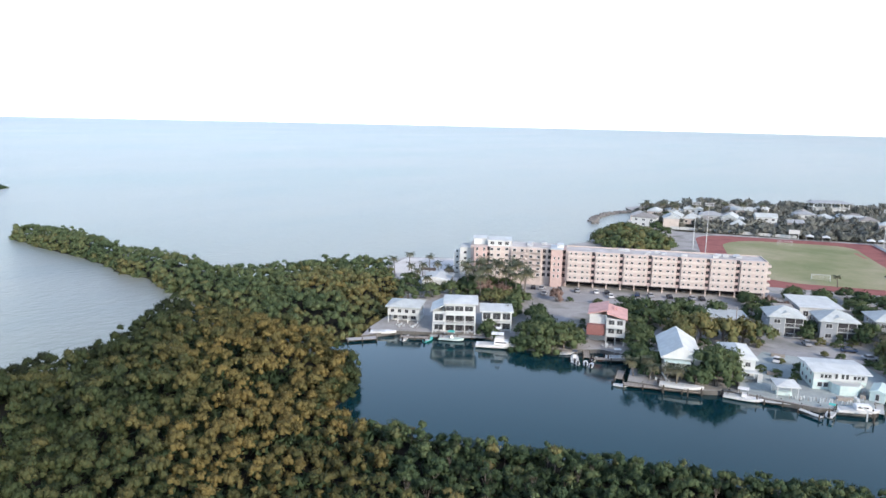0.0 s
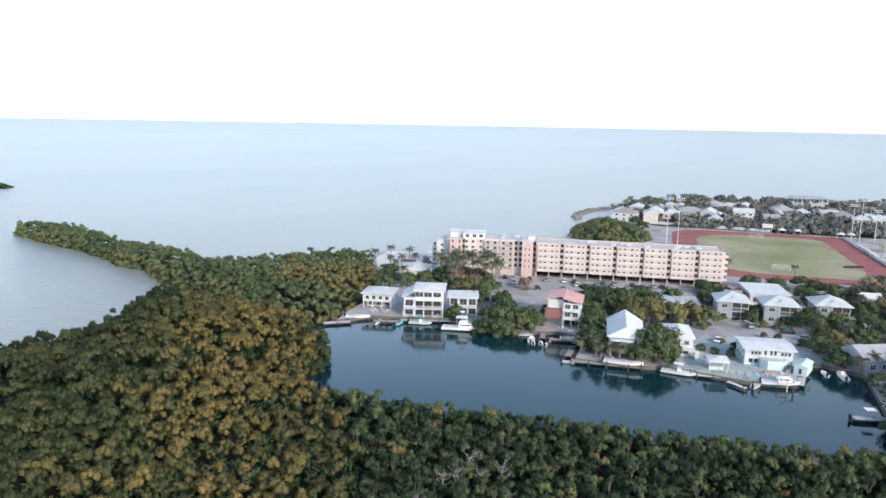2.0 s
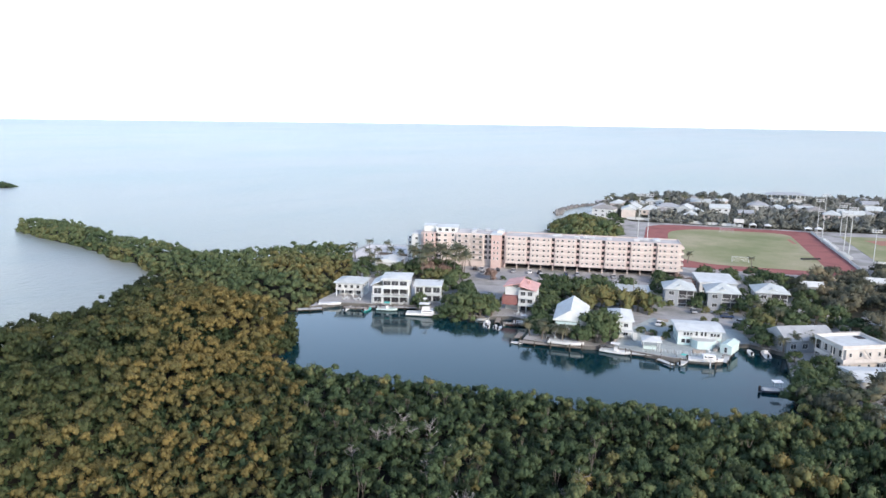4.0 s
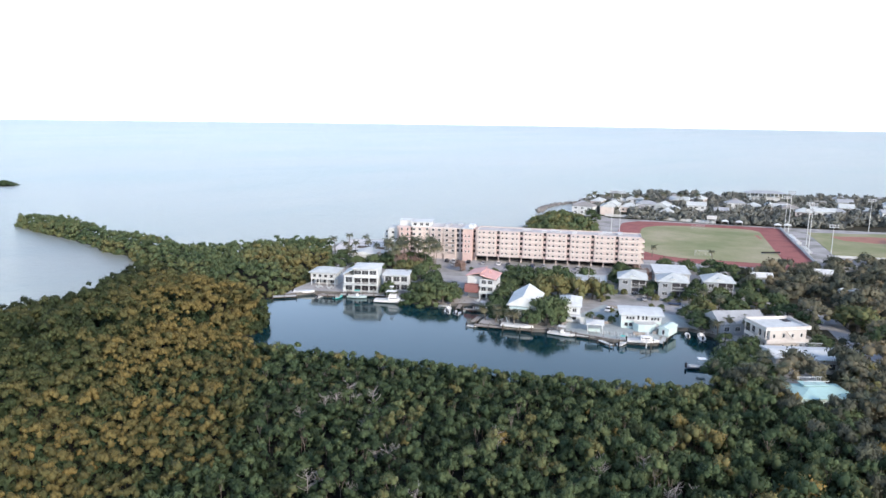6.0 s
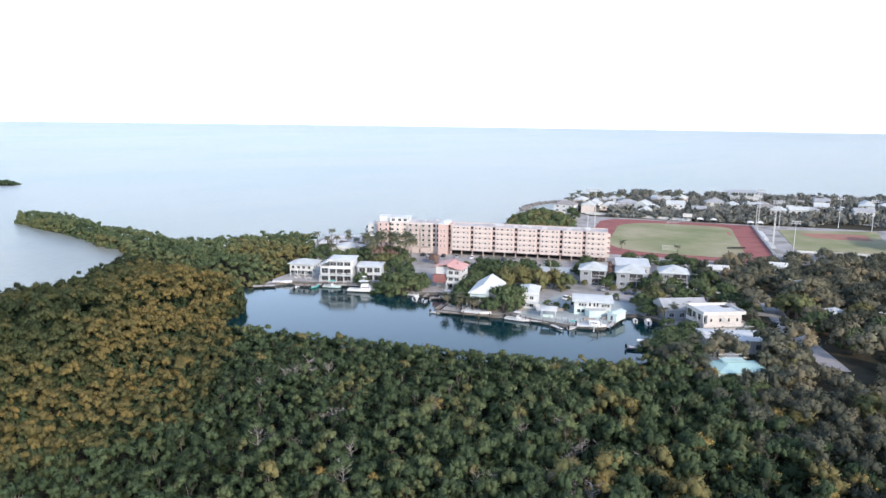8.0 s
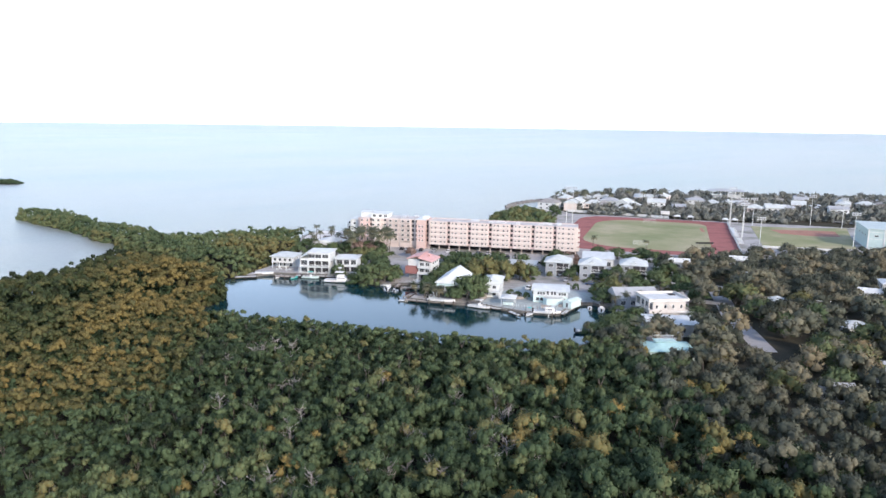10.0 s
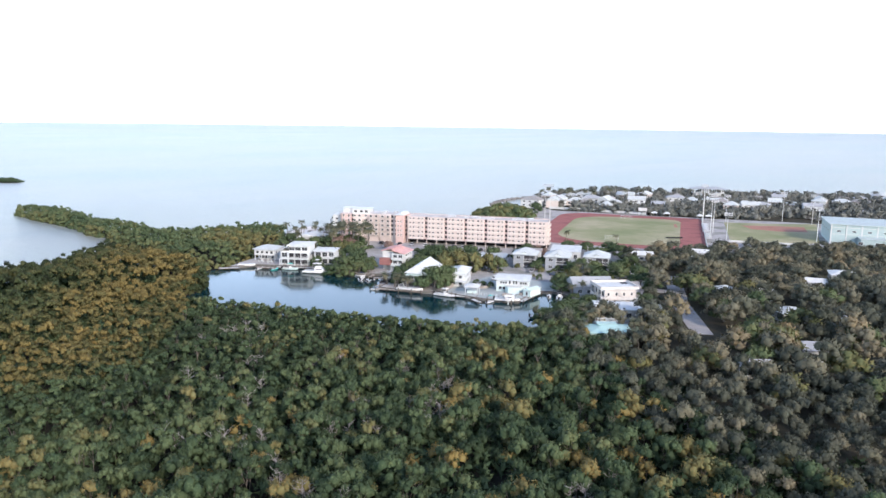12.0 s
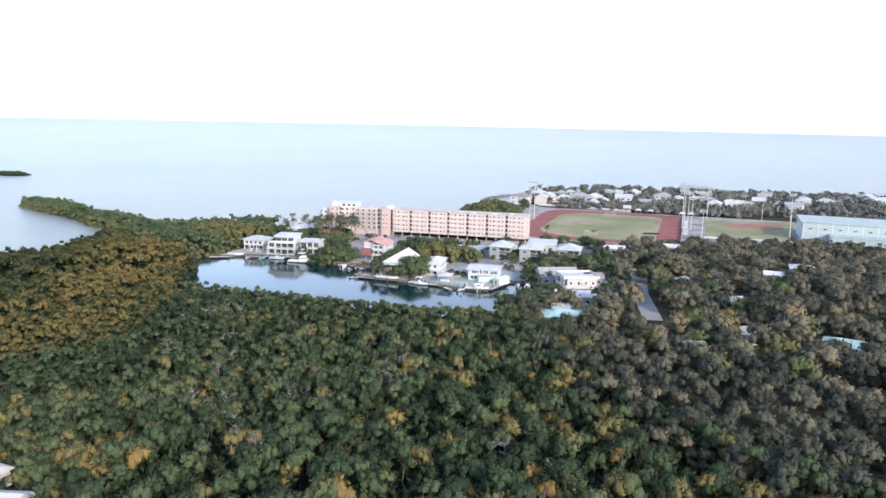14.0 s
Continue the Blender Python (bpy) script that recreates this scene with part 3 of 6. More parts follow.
part("backrest", boxes((-5, 0.3, 0.5, 5, 0.36, 1.1)), M_DARK, bench)
for u in (-4.5, 0, 4.5):
    part("leg", boxes((u, -0.25, 0, u + 0.1, 0.25, 0.4)), M_METAL, bench)
laid("track_infield_pit", [(20, -33), (36, -32), (36, -30), (20, -31)], M_CLAY, 1.36, "narrow red jumping runway on the turf", "runway")
BALL = [(-12, 378), (-44, 455), (-20, 470), (4, 492), (26, 410), (20, 396)]
patch("turf_baseball", BALL, M_TURF, 1.33, "green baseball outfield turf", "sports field")
patch("infield_clay", [(-30, 448), (-12, 462), (2, 470), (10, 448), (-4, 438), (-20, 436)], M_CLAY, 1.37, "red clay baseball infield", "sports field")
backstop = thing("field_wall", pose(-12, 376, 1.2, 0, 0, 26), "pale low wall along the ball field", "wall")
for k in range(5):
    part("panel", boxes((k * 8.4, -0.1, 0, k * 8.4 + 8.2, 0.1, 1.1)), M_OFFWHITE, backstop)

gym = thing("sports_hall", pose(30, 414, 1.2, 0, 0, 21), "large pale blue-green sports hall with a flat sheet roof", "sports hall")
part("wall", boxes((0, 0, 0, 92, 34, 10.6)), M_GYM, gym)
part("roof", boxes((-0.8, -0.8, 10.6, 92.8, 34.8, 11.0)), M_GYMROOF, gym, "pale blue-grey flat roof")
part("annexe", boxes((14, -9, 0, 70, 0, 4.2)), M_GYM, gym)
part("annexe_roof", boxes((13.5, -9.5, 4.2, 70.5, 0, 4.5)), M_GYMROOF, gym)
for z in (5.2, 8.9):
    part("band", boxes((0, -0.06, z, 92, 0, z + 0.25)), M_OFFWHITE, gym)
pilaster = mesh_from("pilaster", boxes((-0.3, -0.25, 0, 0.3, 0.0, 10.6)), M_OFFWHITE)
for k in range(13):
    part("pilaster", pilaster, None, gym).location.x = 0.4 + 7.6 * k
for v in (6, 14, 22, 29):
    window(gym, -0.02, v, 6.2, 1.6, 1.1, -90)
for k in range(12):
    window(gym, 4.2 + 7.6 * k, -0.02, 6.6, 2.0, 0.9)
for k in range(6):
    window(gym, 14 + k * 8, -9.02, 1.2, 2.2, 1.6)


# ---------------------------------------------------------------- houses
def roof_mesh(kind, w, d, z, rise, over=0.5):
    """A roof over a w x d plan centred on the origin, with thickness at the eaves. The ridge runs along the longer side."""
    bm = bmesh.new()
    x, y, t = w / 2 + over, d / 2 + over, 0.22
    swap = d > w
    if swap:
        x, y = y, x
    r = x if kind == "gable" else max(0.3, x - y)
    if kind == "flat":
        box(bm, -x, -y, z, x, y, z + 0.3)
        if swap:
            bmesh.ops.rotate(bm, verts=bm.verts, matrix=Matrix.Rotation(math.pi / 2, 3, "Z"))
        return bm
    low = [bm.verts.new(p) for p in ((-x, -y, z), (x, -y, z), (x, y, z), (-x, y, z))]
    eav = [bm.verts.new(p) for p in ((-x, -y, z + t), (x, -y, z + t), (x, y, z + t), (-x, y, z + t))]
    ra, rb = bm.verts.new((-r, 0, z + t + rise)), bm.verts.new((r, 0, z + t + rise))
    for k in range(4):
        bm.faces.new((low[k], low[(k + 1) % 4], eav[(k + 1) % 4], eav[k]))
    bm.faces.new(low[::-1])
    bm.faces.new((eav[0], eav[1], rb, ra))
    bm.faces.new((eav[2], eav[3], ra, rb))
    bm.faces.new((eav[1], eav[2], rb))
    bm.faces.new((eav[3], eav[0], ra))
    if swap:
        bmesh.ops.rotate(bm, verts=bm.verts, matrix=Matrix.Rotation(math.pi / 2, 3, "Z"))
    return bm


def house(x, y, rz, w, d, h, roof, rise, wall_mat, roof_mat, label, lifted=0.0, storeys=1, wins=3, side=2, porch=False, group="", z=1.2, name="house"):
    """A house whose front faces local -y. lifted: the height of open posts under it."""
    g = thing(name, pose(x, y, z, 0, 0, rz), label, "house", group)
    part("wall", boxes((-w / 2, -d / 2, lifted, w / 2, d / 2, lifted + h)), wall_mat, g)
    part("roof", roof_mesh(roof, w, d, lifted + h, rise), roof_mat, g)
    if lifted:
        post = mesh_from("post", boxes((-0.18, -0.18, 0, 0.18, 0.18, lifted)), wall_mat)
        n = max(2, int(w / 3.6))
        for k in range(n + 1):
            for v in (-d / 2 + 0.3, d / 2 - 0.3):
                part("post", post, None, g).location = (-w / 2 + 0.3 + (w - 0.6) * k / n, v, 0)
        part("store_room", boxes((-w / 2 + 1.2, -d / 2 + 2.4, 0, w / 2 - 1.2, d / 2 - 0.8, lifted)), M_SHADE, g)
    per = h / storeys
    for s in range(storeys):
        zz = lifted + s * per + per * 0.34
        rows_of_windows(g, -w / 2 + 0.4, w / 2 - 0.4, wins, -d / 2 - 0.02, [zz], min(1.8, w / wins * 0.55), per * 0.42)
        if side:
            for rz2, xx in ((90, w / 2 + 0.02), (-90, -w / 2 - 0.02)):
                rows_of_windows(g, -d / 2 + 0.5, d / 2 - 0.5, side, 0, [zz], 1.1, per * 0.4, rz2, xx)
    if porch:
        for s in range(storeys):
            zz = lifted + s * per
            part("deck", boxes((-w / 2, -d / 2 - 2.2, zz - 0.12, w / 2, -d / 2, zz + 0.06)), M_OFFWHITE, g)
            rail = [(-w / 2, -d / 2 - 2.2, zz + 0.95, w / 2, -d / 2 - 2.12, zz + 1.05)]
            rail += [(u, -d / 2 - 2.19, zz + 0.06, u + 0.05, -d / 2 - 2.13, zz + 0.95) for u in np.arange(-w / 2, w / 2, 0.45)]
            part("railing", boxes(*rail), M_WHITE, g)
        for k in range(4):
            part("post", boxes((-0.1, -0.1, 0, 0.1, 0.1, lifted + h)), M_WHITE, g).location = (-w / 2 + 0.1 + (w - 0.2) * k / 3, -d / 2 - 2.1, 0)
        part("porch_roof", boxes((-w / 2 - 0.3, -d / 2 - 2.5, lifted + h, w / 2 + 0.3, -d / 2 - 0.5, lifted + h + 0.15)), roof_mat, g)
    return g


R0 = 29.0  # the street grid's turn


def railing(parent, x0, x1, y, z, step=0.5, mat=None, along_y=False):
    """A handrail with balusters from x0 to x1 at y; along_y swaps the axes."""
    mat = mat or M_WHITE
    bars = [(x0, y - 0.04, z + 0.95, x1, y + 0.04, z + 1.05)] + [(u, y - 0.025, z, u + 0.05, y + 0.025, z + 0.95) for u in np.arange(x0, x1, step)]
    if along_y:
        bars = [(b, a, c, e, d, f) for a, b, c, d, e, f in bars]
    return part("railing", boxes(*bars), mat, parent)


def door(parent, x, y, z, w=0.95, h=2.05, rz=0, mat=None):
    d = part("door", boxes((-w / 2, -0.05, 0, w / 2, 0.06, h)), mat or M_WHITE, parent)
    d.matrix_basis = pose(x, y, z, 0, 0, rz)
    part("pane", boxes((-w / 2 + 0.14, -0.07, 0.5, w / 2 - 0.14, -0.05, h - 0.18)), M_GLASS, d)
    return d


# pale turquoise canal house
h1 = thing("house", pose(-31.2, 196.6, 1.2, 0, 0, R0 + 1.5) @ Matrix.Diagonal((0.93, 0.92, 1, 1)), "pale turquoise two-storey canal house with a white metal roof", "house")
part("wall", boxes((-6.6, -5.2, 0, 6.6, 5.2, 4.6)), M_TURQ, h1)
part("upper_wall", boxes((-6.65, -5.26, 2.55, 6.65, -5.0, 4.6)), M_WHITE, h1, "white upper front wall")
part("roof", roof_mesh("gable", 13.8, 11.6, 4.6, 0.6, 0.55), M_ROOFWHITE, h1)
for u in (-4.6, -3.6, -2.6, 3.6, 4.6, 5.6):
    window(h1, u, -5.28, 3.1, 0.9, 0.95)
for u in (-1.0, 0.6, 1.7):
    door(h1, u, -5.28, 2.62)
for u in (-4.9, -3.4, 5.2):
    window(h1, u, -5.22, 0.8, 1.3, 1.2)
bow = [(-2.6, -5.26), (-2.6, -7.2), (-1.2, -9.0), (3.2, -9.0), (4.6, -7.2), (4.6, -5.26)]
part("terrace", outline_slab(bow, 0.0, 2.45), M_TURQ, h1, "bowed turquoise terrace wall")
part("terrace_floor", outline_slab([(u * 0.97 + 0.03, v + 0.12) for u, v in bow], 2.45, 2.5), M_OFFWHITE, h1)
railing(h1, -1.2, 3.2, -8.95, 2.5)
railing(h1, -7.2, -5.3, -2.55, 2.5, along_y=True)
railing(h1, -7.2, -5.3, 4.55, 2.5, along_y=True)
for k in range(8):
    part("step", boxes((4.6 + 0.3 * k, -7.0, 0, 4.9 + 0.3 * k, -5.7, 2.5 - 0.28 * k)), M_OFFWHITE, h1)
rows_of_windows(h1, -4.6, 4.6, 3, 0, [0.9, 3.2], 1.1, 1.0, 90, 6.62)
rows_of_windows(h1, -4.6, 4.6, 3, 0, [0.9, 3.2], 1.1, 1.0, -90, -6.62)
# covered boat shelter and sheds in its yard
shelter = thing("boat_shelter", pose(-38.3, 180.0, 1.2, 0, 0, R0), "white-roofed open shelter beside the quay", "shelter")
part("roof", roof_mesh("hip", 5.0, 5.4, 2.9, 0.7, 0.3), M_ROOFWHITE, shelter)
for u in (-2.3, 2.3):
    for v in (-2.5, 2.5):
        part("post", boxes((u - 0.09, v - 0.09, 0, u + 0.09, v + 0.09, 2.95)), M_WHITE, shelter)
part("counter", soft_box(-2.0, -0.6, 0, 1.6, 0.5, 1.0), M_TURQ, shelter)
shed = thing("garden_shed", pose(-20.3, 193.5, 1.2, 0, 0, R0 - 28), "pale turquoise garden shed on the quay", "shed")
part("wall", boxes((-1.6, -3.4, 0, 1.6, 3.4, 2.3)), M_TURQ, shed)
part("roof", roof_mesh("gable", 3.2, 6.8, 2.3, 0.6, 0.2), M_TURQ, shed)
door(shed, 0, -3.42, 0.05)


def hip_house(x, y, w, d, label):
    """Two storeys: solid wall on one half, dark screened porches on the other, an eyebrow gable in the roof."""
    g = thing("house", pose(x, y, 1.2, 0, 0, R0 - 2) @ Matrix.Diagonal((1, 1, 1.12, 1)), label, "house", "grey hip-roofed houses")
    part("wall", boxes((-w / 2, -d / 2 + 1.8, 0, w / 2, d / 2, 5.6), (-w / 2, -d / 2, 0, -0.4, -d / 2 + 1.8, 5.6)), M_GREYWALL, g)
    part("roof", roof_mesh("hip", w, d, 5.6, 2.2, 0.8), M_ROOFGREY, g)
    eb = bmesh.new()
    pts = [(-2.6, -d / 2 + 0.3, 6.0), (2.6, -d / 2 + 0.3, 6.0), (0, -d / 2 + 0.3, 7.0), (0, -d / 2 + 3.6, 7.25)]
    v = [eb.verts.new(p) for p in pts]
    for f in ((0, 1, 2), (1, 3, 2), (0, 2, 3), (0, 3, 1)):
        eb.faces.new([v[i] for i in f])
    part("eyebrow_gable", eb, M_ROOFGREY, g)
    for z in (0.05, 2.85):
        # one dark sheet for the screen and the shade behind it
        part("porch_screen", boxes((-0.3, -d / 2 + 0.25, z + 0.1, w / 2 - 0.25, -d / 2 + 0.3, z + 2.4)), M_SHADE, g, "dark screened porch")
        part("porch_floor", boxes((-0.4, -d / 2, z - 0.05, w / 2, -d / 2 + 1.8, z + 0.1)), M_OFFWHITE, g)
        railing(g, -0.4, w / 2, -d / 2 + 0.05, z + 0.1)
        window(g, -w / 4 - 0.2, -d / 2 - 0.02, z + 1.0, 1.9, 1.2)
        rows_of_windows(g, -d / 2 + 2, d / 2 - 0.6, 2, 0, [z + 1.0], 1.1, 1.1, 90, w / 2 + 0.02)
        rows_of_windows(g, -d / 2 + 0.6, d / 2 - 0.6, 2, 0, [z + 1.0], 1.1, 1.1, -90, -w / 2 - 0.02)
    for u in (-0.4, w / 4, w / 2 - 0.16):
        part("post", boxes((u, -d / 2, 0, u + 0.16, -d / 2 + 0.16, 5.6)), M_OFFWHITE, g)
    return g


hip_house(-53.4, 236.8, 9.8, 10, "grey-blue two-storey house with a pale hip roof")
hip_house(-40.0, 242.6, 10.2, 10.5, "grey-blue two-storey house with pale hip roof behind a tree")
hip_house(-27.0, 254.2, 10.2, 10.5, "grey-blue two-storey house with a pale hip roof among trees")
house(-51.2, 267.5, R0, 13.5, 17.5, 4.6, "flat", 0, M_OFFWHITE, M_ROOFWHITE, "white flat-roofed hall behind the houses", wins=4)
house(-57, 250, R0, 5, 4, 5.4, "gable", 0.8, M_OFFWHITE, M_ROOFBROWN, "small tall pale outbuilding behind a house", wins=1, side=1)

# house with the salmon roof
pk = thing("house", pose(-91.6, 193.0, 1.2, 0, 0, R0 - 4), "pale raised house with salmon roof and dusky red side room", "house")
part("wall", boxes((-5.6, -4.4, 2.6, -0.6, 6.5, 8.2), (-0.6, -6.0, 2.6, 4.8, 5.5, 7.6)), M_OFFWHITE, pk)
part("side_room", boxes((-6.2, -6.6, 2.4, -1.0, -4.4, 5.4)), M_REDROOM, pk, "dusky red enclosed balcony")
rf = bmesh.new()
for x0, x1, y0, y1, za, zb in ((-6.2, -0.3, -5.0, 7.0, 8.2, 9.6), (-0.6, 5.4, -6.7, 6.0, 9.1, 7.6)):
    v = [rf.verts.new(p) for p in ((x0, y0, za), (x1, y0, zb), (x1, y1, zb), (x0, y1, za), (x0, y0, za + 0.25), (x1, y0, zb + 0.25), (x1, y1, zb + 0.25), (x0, y1, za + 0.25))]
    for f in ((3, 2, 1, 0), (4, 5, 6, 7), (0, 1, 5, 4), (1, 2, 6, 5), (2, 3, 7, 6), (3, 0, 4, 7)):
        rf.faces.new([v[i] for i in f])
part("roof", rf, M_ROOFPINK, pk)
part("chimney", boxes((1.5, 0.5, 8.4, 2.3, 1.4, 9.6)), M_ROOFPINK, pk)
for z in (2.6, 5.2):
    part("balcony", boxes((-0.6, -7.4, z - 0.1, 4.8, -6.0, z + 0.08), (-0.6, -7.4, z + 0.08, 4.8, -7.3, z + 1.0)), M_OFFWHITE, pk)
    window(pk, 0.9, -6.03, z + 0.4, 1.8, 1.7)
    window(pk, 3.3, -6.03, z + 0.4, 1.8, 1.7)
    rows_of_windows(pk, -4, 4, 3, 0, [z + 1.0], 1.2, 1.1, 90, 4.82)
# a solid dark box takes the place of the carport's shade
part("carport", boxes((-0.2, -3.2, 0, 4.4, 5.0, 2.6)), M_SHADE, pk, "carport under the house, its shade a painted dark box")
part("ground_wall", boxes((-5.6, -3.6, 0, -0.2, 6.5, 2.6)), M_OFFWHITE, pk)
for u in (-0.6, 2.0, 4.5):
    for v in (-7.3, -5.9):
        part("post", boxes((u, v, 0, u + 0.25, v + 0.25, 2.6)), M_OFFWHITE, pk)

# white gabled canal house
gb = thing("house", pose(-66.0, 182.5, 1.2, 0, 0, R0 - 2), "white canal house with a steep white gable roof", "house")
part("wall", boxes((-4.6, -8.6, 1.8, 4.6, 8.6, 5.0)), M_OFFWHITE, gb)
gm = bmesh.new()
for yy in (-8.6, 8.4):
    v = [gm.verts.new(p) for p in ((-4.6, yy, 5.0), (4.6, yy, 5.0), (0, yy, 7.9), (-4.6, yy + 0.2, 5.0), (4.6, yy + 0.2, 5.0), (0, yy + 0.2, 7.9))]
    for f in ((0, 1, 2), (5, 4, 3), (0, 3, 4, 1), (1, 4, 5, 2), (2, 5, 3, 0)):
        gm.faces.new([v[i] for i in f])
part("gable_wall", gm, M_PEACHBAND, gb, "pinkish gable end")
part("roof", roof_mesh("gable", 9.4, 18.2, 5.0, 3.2, 0.6), M_ROOFWHITE, gb)
part("lower_roof", boxes((-4.4, -11.4, 4.4, 2.0, -8.6, 4.6)), M_TURQ, gb, "pale green porch roof")
for u in (-4.2, -1.2, 1.8):
    part("post", boxes((u, -11.2, 0, u + 0.18, -11.0, 4.4)), M_WHITE, gb)
part("deck", boxes((-4.6, -11.4, 1.6, 4.6, -8.6, 1.8)), M_WOOD, gb)
# shade below the raised floor, built as a dark block
part("underfloor", boxes((-4.2, -8.0, 0, 4.2, 8.2, 1.8)), M_SHADE, gb)
window(gb, -2.4, -8.64, 2.6, 1.8, 1.7)
window(gb, 2.2, -8.64, 2.6, 1.8, 1.7)
window(gb, 0, -8.64, 5.3, 1.2, 1.0)
for s in (90, -90):
    rows_of_windows(gb, -7.5, 7.5, 4, 0, [2.9], 1.2, 1.2, s, 4.62 if s == 90 else -4.62)

# narrow white house beside it
nw = thing("house", pose(-53.0, 190.0, 1.2, 0, 0, R0), "narrow white two-storey house with a white hip roof and outside stair", "house")
part("wall", boxes((-3.2, -6.5, 0, 3.2, 6.5, 5.2)), M_WHITE, nw)
part("roof", roof_mesh("hip", 6.4, 13, 5.2, 1.3, 0.6), M_ROOFWHITE, nw)
part("porch", boxes((-2.8, -9.0, 2.4, 3.6, -6.5, 2.6)), M_WHITE, nw)
railing(nw, -2.8, 3.6, -8.95, 2.6)
for u in (-2.8, 3.4):
    part("post", boxes((u, -9.0, 0, u + 0.18, -8.82, 2.4)), M_WHITE, nw)
for k in range(9):
    part("step", boxes((3.6, -9.0 + 0.3 * k, 0, 4.6, -8.7 + 0.3 * k, 2.5 - 0.25 * k)), M_OFFWHITE, nw)
for z in (0.8, 3.4):
    rows_of_windows(nw, -2.8, 2.8, 2, -6.52, [z], 1.4, 1.2)
    rows_of_windows(nw, -5.5, 5.5, 4, 0, [z], 1.1, 1.1, 90, 3.22)
house(-70, 234.5, R0, 11.5, 11, 3.2, "flat", 0, M_OFFWHITE, M_ROOFGREY, "low white flat-roofed house behind yellowing trees", wins=3)

# cream flat-roofed house
cr = thing("house", pose(8.6, 203.4, 1.2, 0, 0, 49) @ Matrix.Diagonal((0.83, 0.83, 1, 1)), "cream two-storey flat-roofed house with wide balconies", "house")
part("wall", boxes((-6.2, -5.6, 0, 7.6, 6.4, 6.6)), M_IVORY, cr)
part("roof", boxes((-8.4, -6.6, 6.6, 8.6, 7.0, 6.85)), M_ROOFWHITE, cr)
for a in ((-8.4, -6.6, 6.85, 8.6, -6.35, 7.6), (-8.4, 6.75, 6.85, 8.6, 7.0, 7.6), (-8.4, -6.35, 6.85, -8.15, 6.75, 7.6), (8.35, -6.35, 6.85, 8.6, 6.75, 7.6)):
    part("parapet", boxes(a), M_IVORY, cr)
# a dark slab on the roof paints the shade of the stairwell
part("roof_hatch", boxes((4.5, 2.5, 6.85, 7.2, 5.5, 7.0)), M_SHADE, cr, "roof stair opening with its shade painted dark")
part("balcony", boxes((-8.4, -7.4, 2.9, 9.2, -5.6, 3.1), (-8.4, -5.6, 2.9, -6.2, 6.4, 3.1), (7.6, -5.6, 2.9, 9.2, 4, 3.1)), M_IVORY, cr)
part("balcony_wall", boxes((-8.4, -7.4, 3.1, 9.2, -7.25, 4.05), (-8.4, -7.25, 3.1, -8.25, 6.4, 4.05), (9.05, -7.25, 3.1, 9.2, 4, 4.05)), M_IVORY, cr)
for u, v in ((-8.3, -6.4), (-8.3, -2.0), (-8.3, 2.2), (-8.3, 6.2), (-8.3, -7.3), (9.0, -7.3)):
    part("column", boxes((u, v, 0, u + 0.3, v + 0.3, 6.6 if v > -7 else 3.0)), M_IVORY, cr)
for z in (0.9, 4.2):
    for u in (-4.6, -1.0, 2.4, 5.8):
        window(cr, u, -5.62, z, 1.0, 1.15)
    for v in (-3.4, 0.4, 4.2):
        window(cr, -6.22, v, z - 0.5, 2.2, 1.9, -90)
for k in range(12):
    part("step", boxes((-0.6 + 0.27 * k, -7.2, 3.1 + 0.26 * (12 - k) - 0.26, -0.33 + 0.27 * k, -6.7, 3.1 + 0.26 * (12 - k))), M_IVORY, cr)

house(-6.2, 212, R0 + 18, 15, 10.5, 3.6, "gable", 2.8, M_GREYWALL, M_ROOFSLATE, "low grey gabled house behind palms", wins=4)
house(4, 222, R0 + 18, 8, 8, 2.8, "gable", 1.6, M_GREYWALL, M_ROOFBROWN, "small brown-roofed outbuilding behind a house", wins=2)
lw = house(20.6, 190, 36, 21, 10.5, 3.8, "gable", 0.9, M_OFFWHITE, M_ROOFWHITE, "low house with a long white roof among trees", wins=5)
railing(lw, -2, 5, 3.2, 4.9)
tq = house(29.8, 160.8, 42, 12.5, 8.5, 4.0, "hip", 1.0, M_TURQ, M_ROOFTURQ, "house with a bright turquoise metal roof among palms", wins=3)
part("roof_deck", boxes((-3.4, 0.4, 5.2, 2.6, 3.4, 5.4)), M_ROOFTURQ, tq)
railing(tq, -3.4, 2.6, 3.3, 5.4)
railing(tq, -3.4, 2.6, 0.5, 5.4)

# waterside houses by the mangrove point
wl = thing("house", pose(-149.5, 165.5, 1.2, 0, 0, R0 + 2), "pale two-storey waterside house with a grey hip roof over posts", "house")
part("wall", boxes((-5.0, -4.6, 2.5, 5.0, 4.8, 5.2), (-4.6, -1.5, 0, 5.0, 4.8, 2.5)), M_OFFWHITE, wl)
part("roof", roof_mesh("hip", 10.2, 9.8, 5.2, 1.5, 0.6), M_ROOFGREY, wl)
for u in (-4.9, -1.8, 1.4, 4.6):
    part("post", boxes((u, -4.6, 0, u + 0.3, -4.3, 2.5)), M_WHITE, wl)
rows_of_windows(wl, -4.6, 4.6, 4, -4.62, [3.4], 1.3, 1.2)
rows_of_windows(wl, -4.2, 4.2, 3, -1.52, [0.5], 1.8, 1.7)
rows_of_windows(wl, -4.0, 4.2, 3, 0, [3.4], 1.1, 1.1, 90, 5.02)

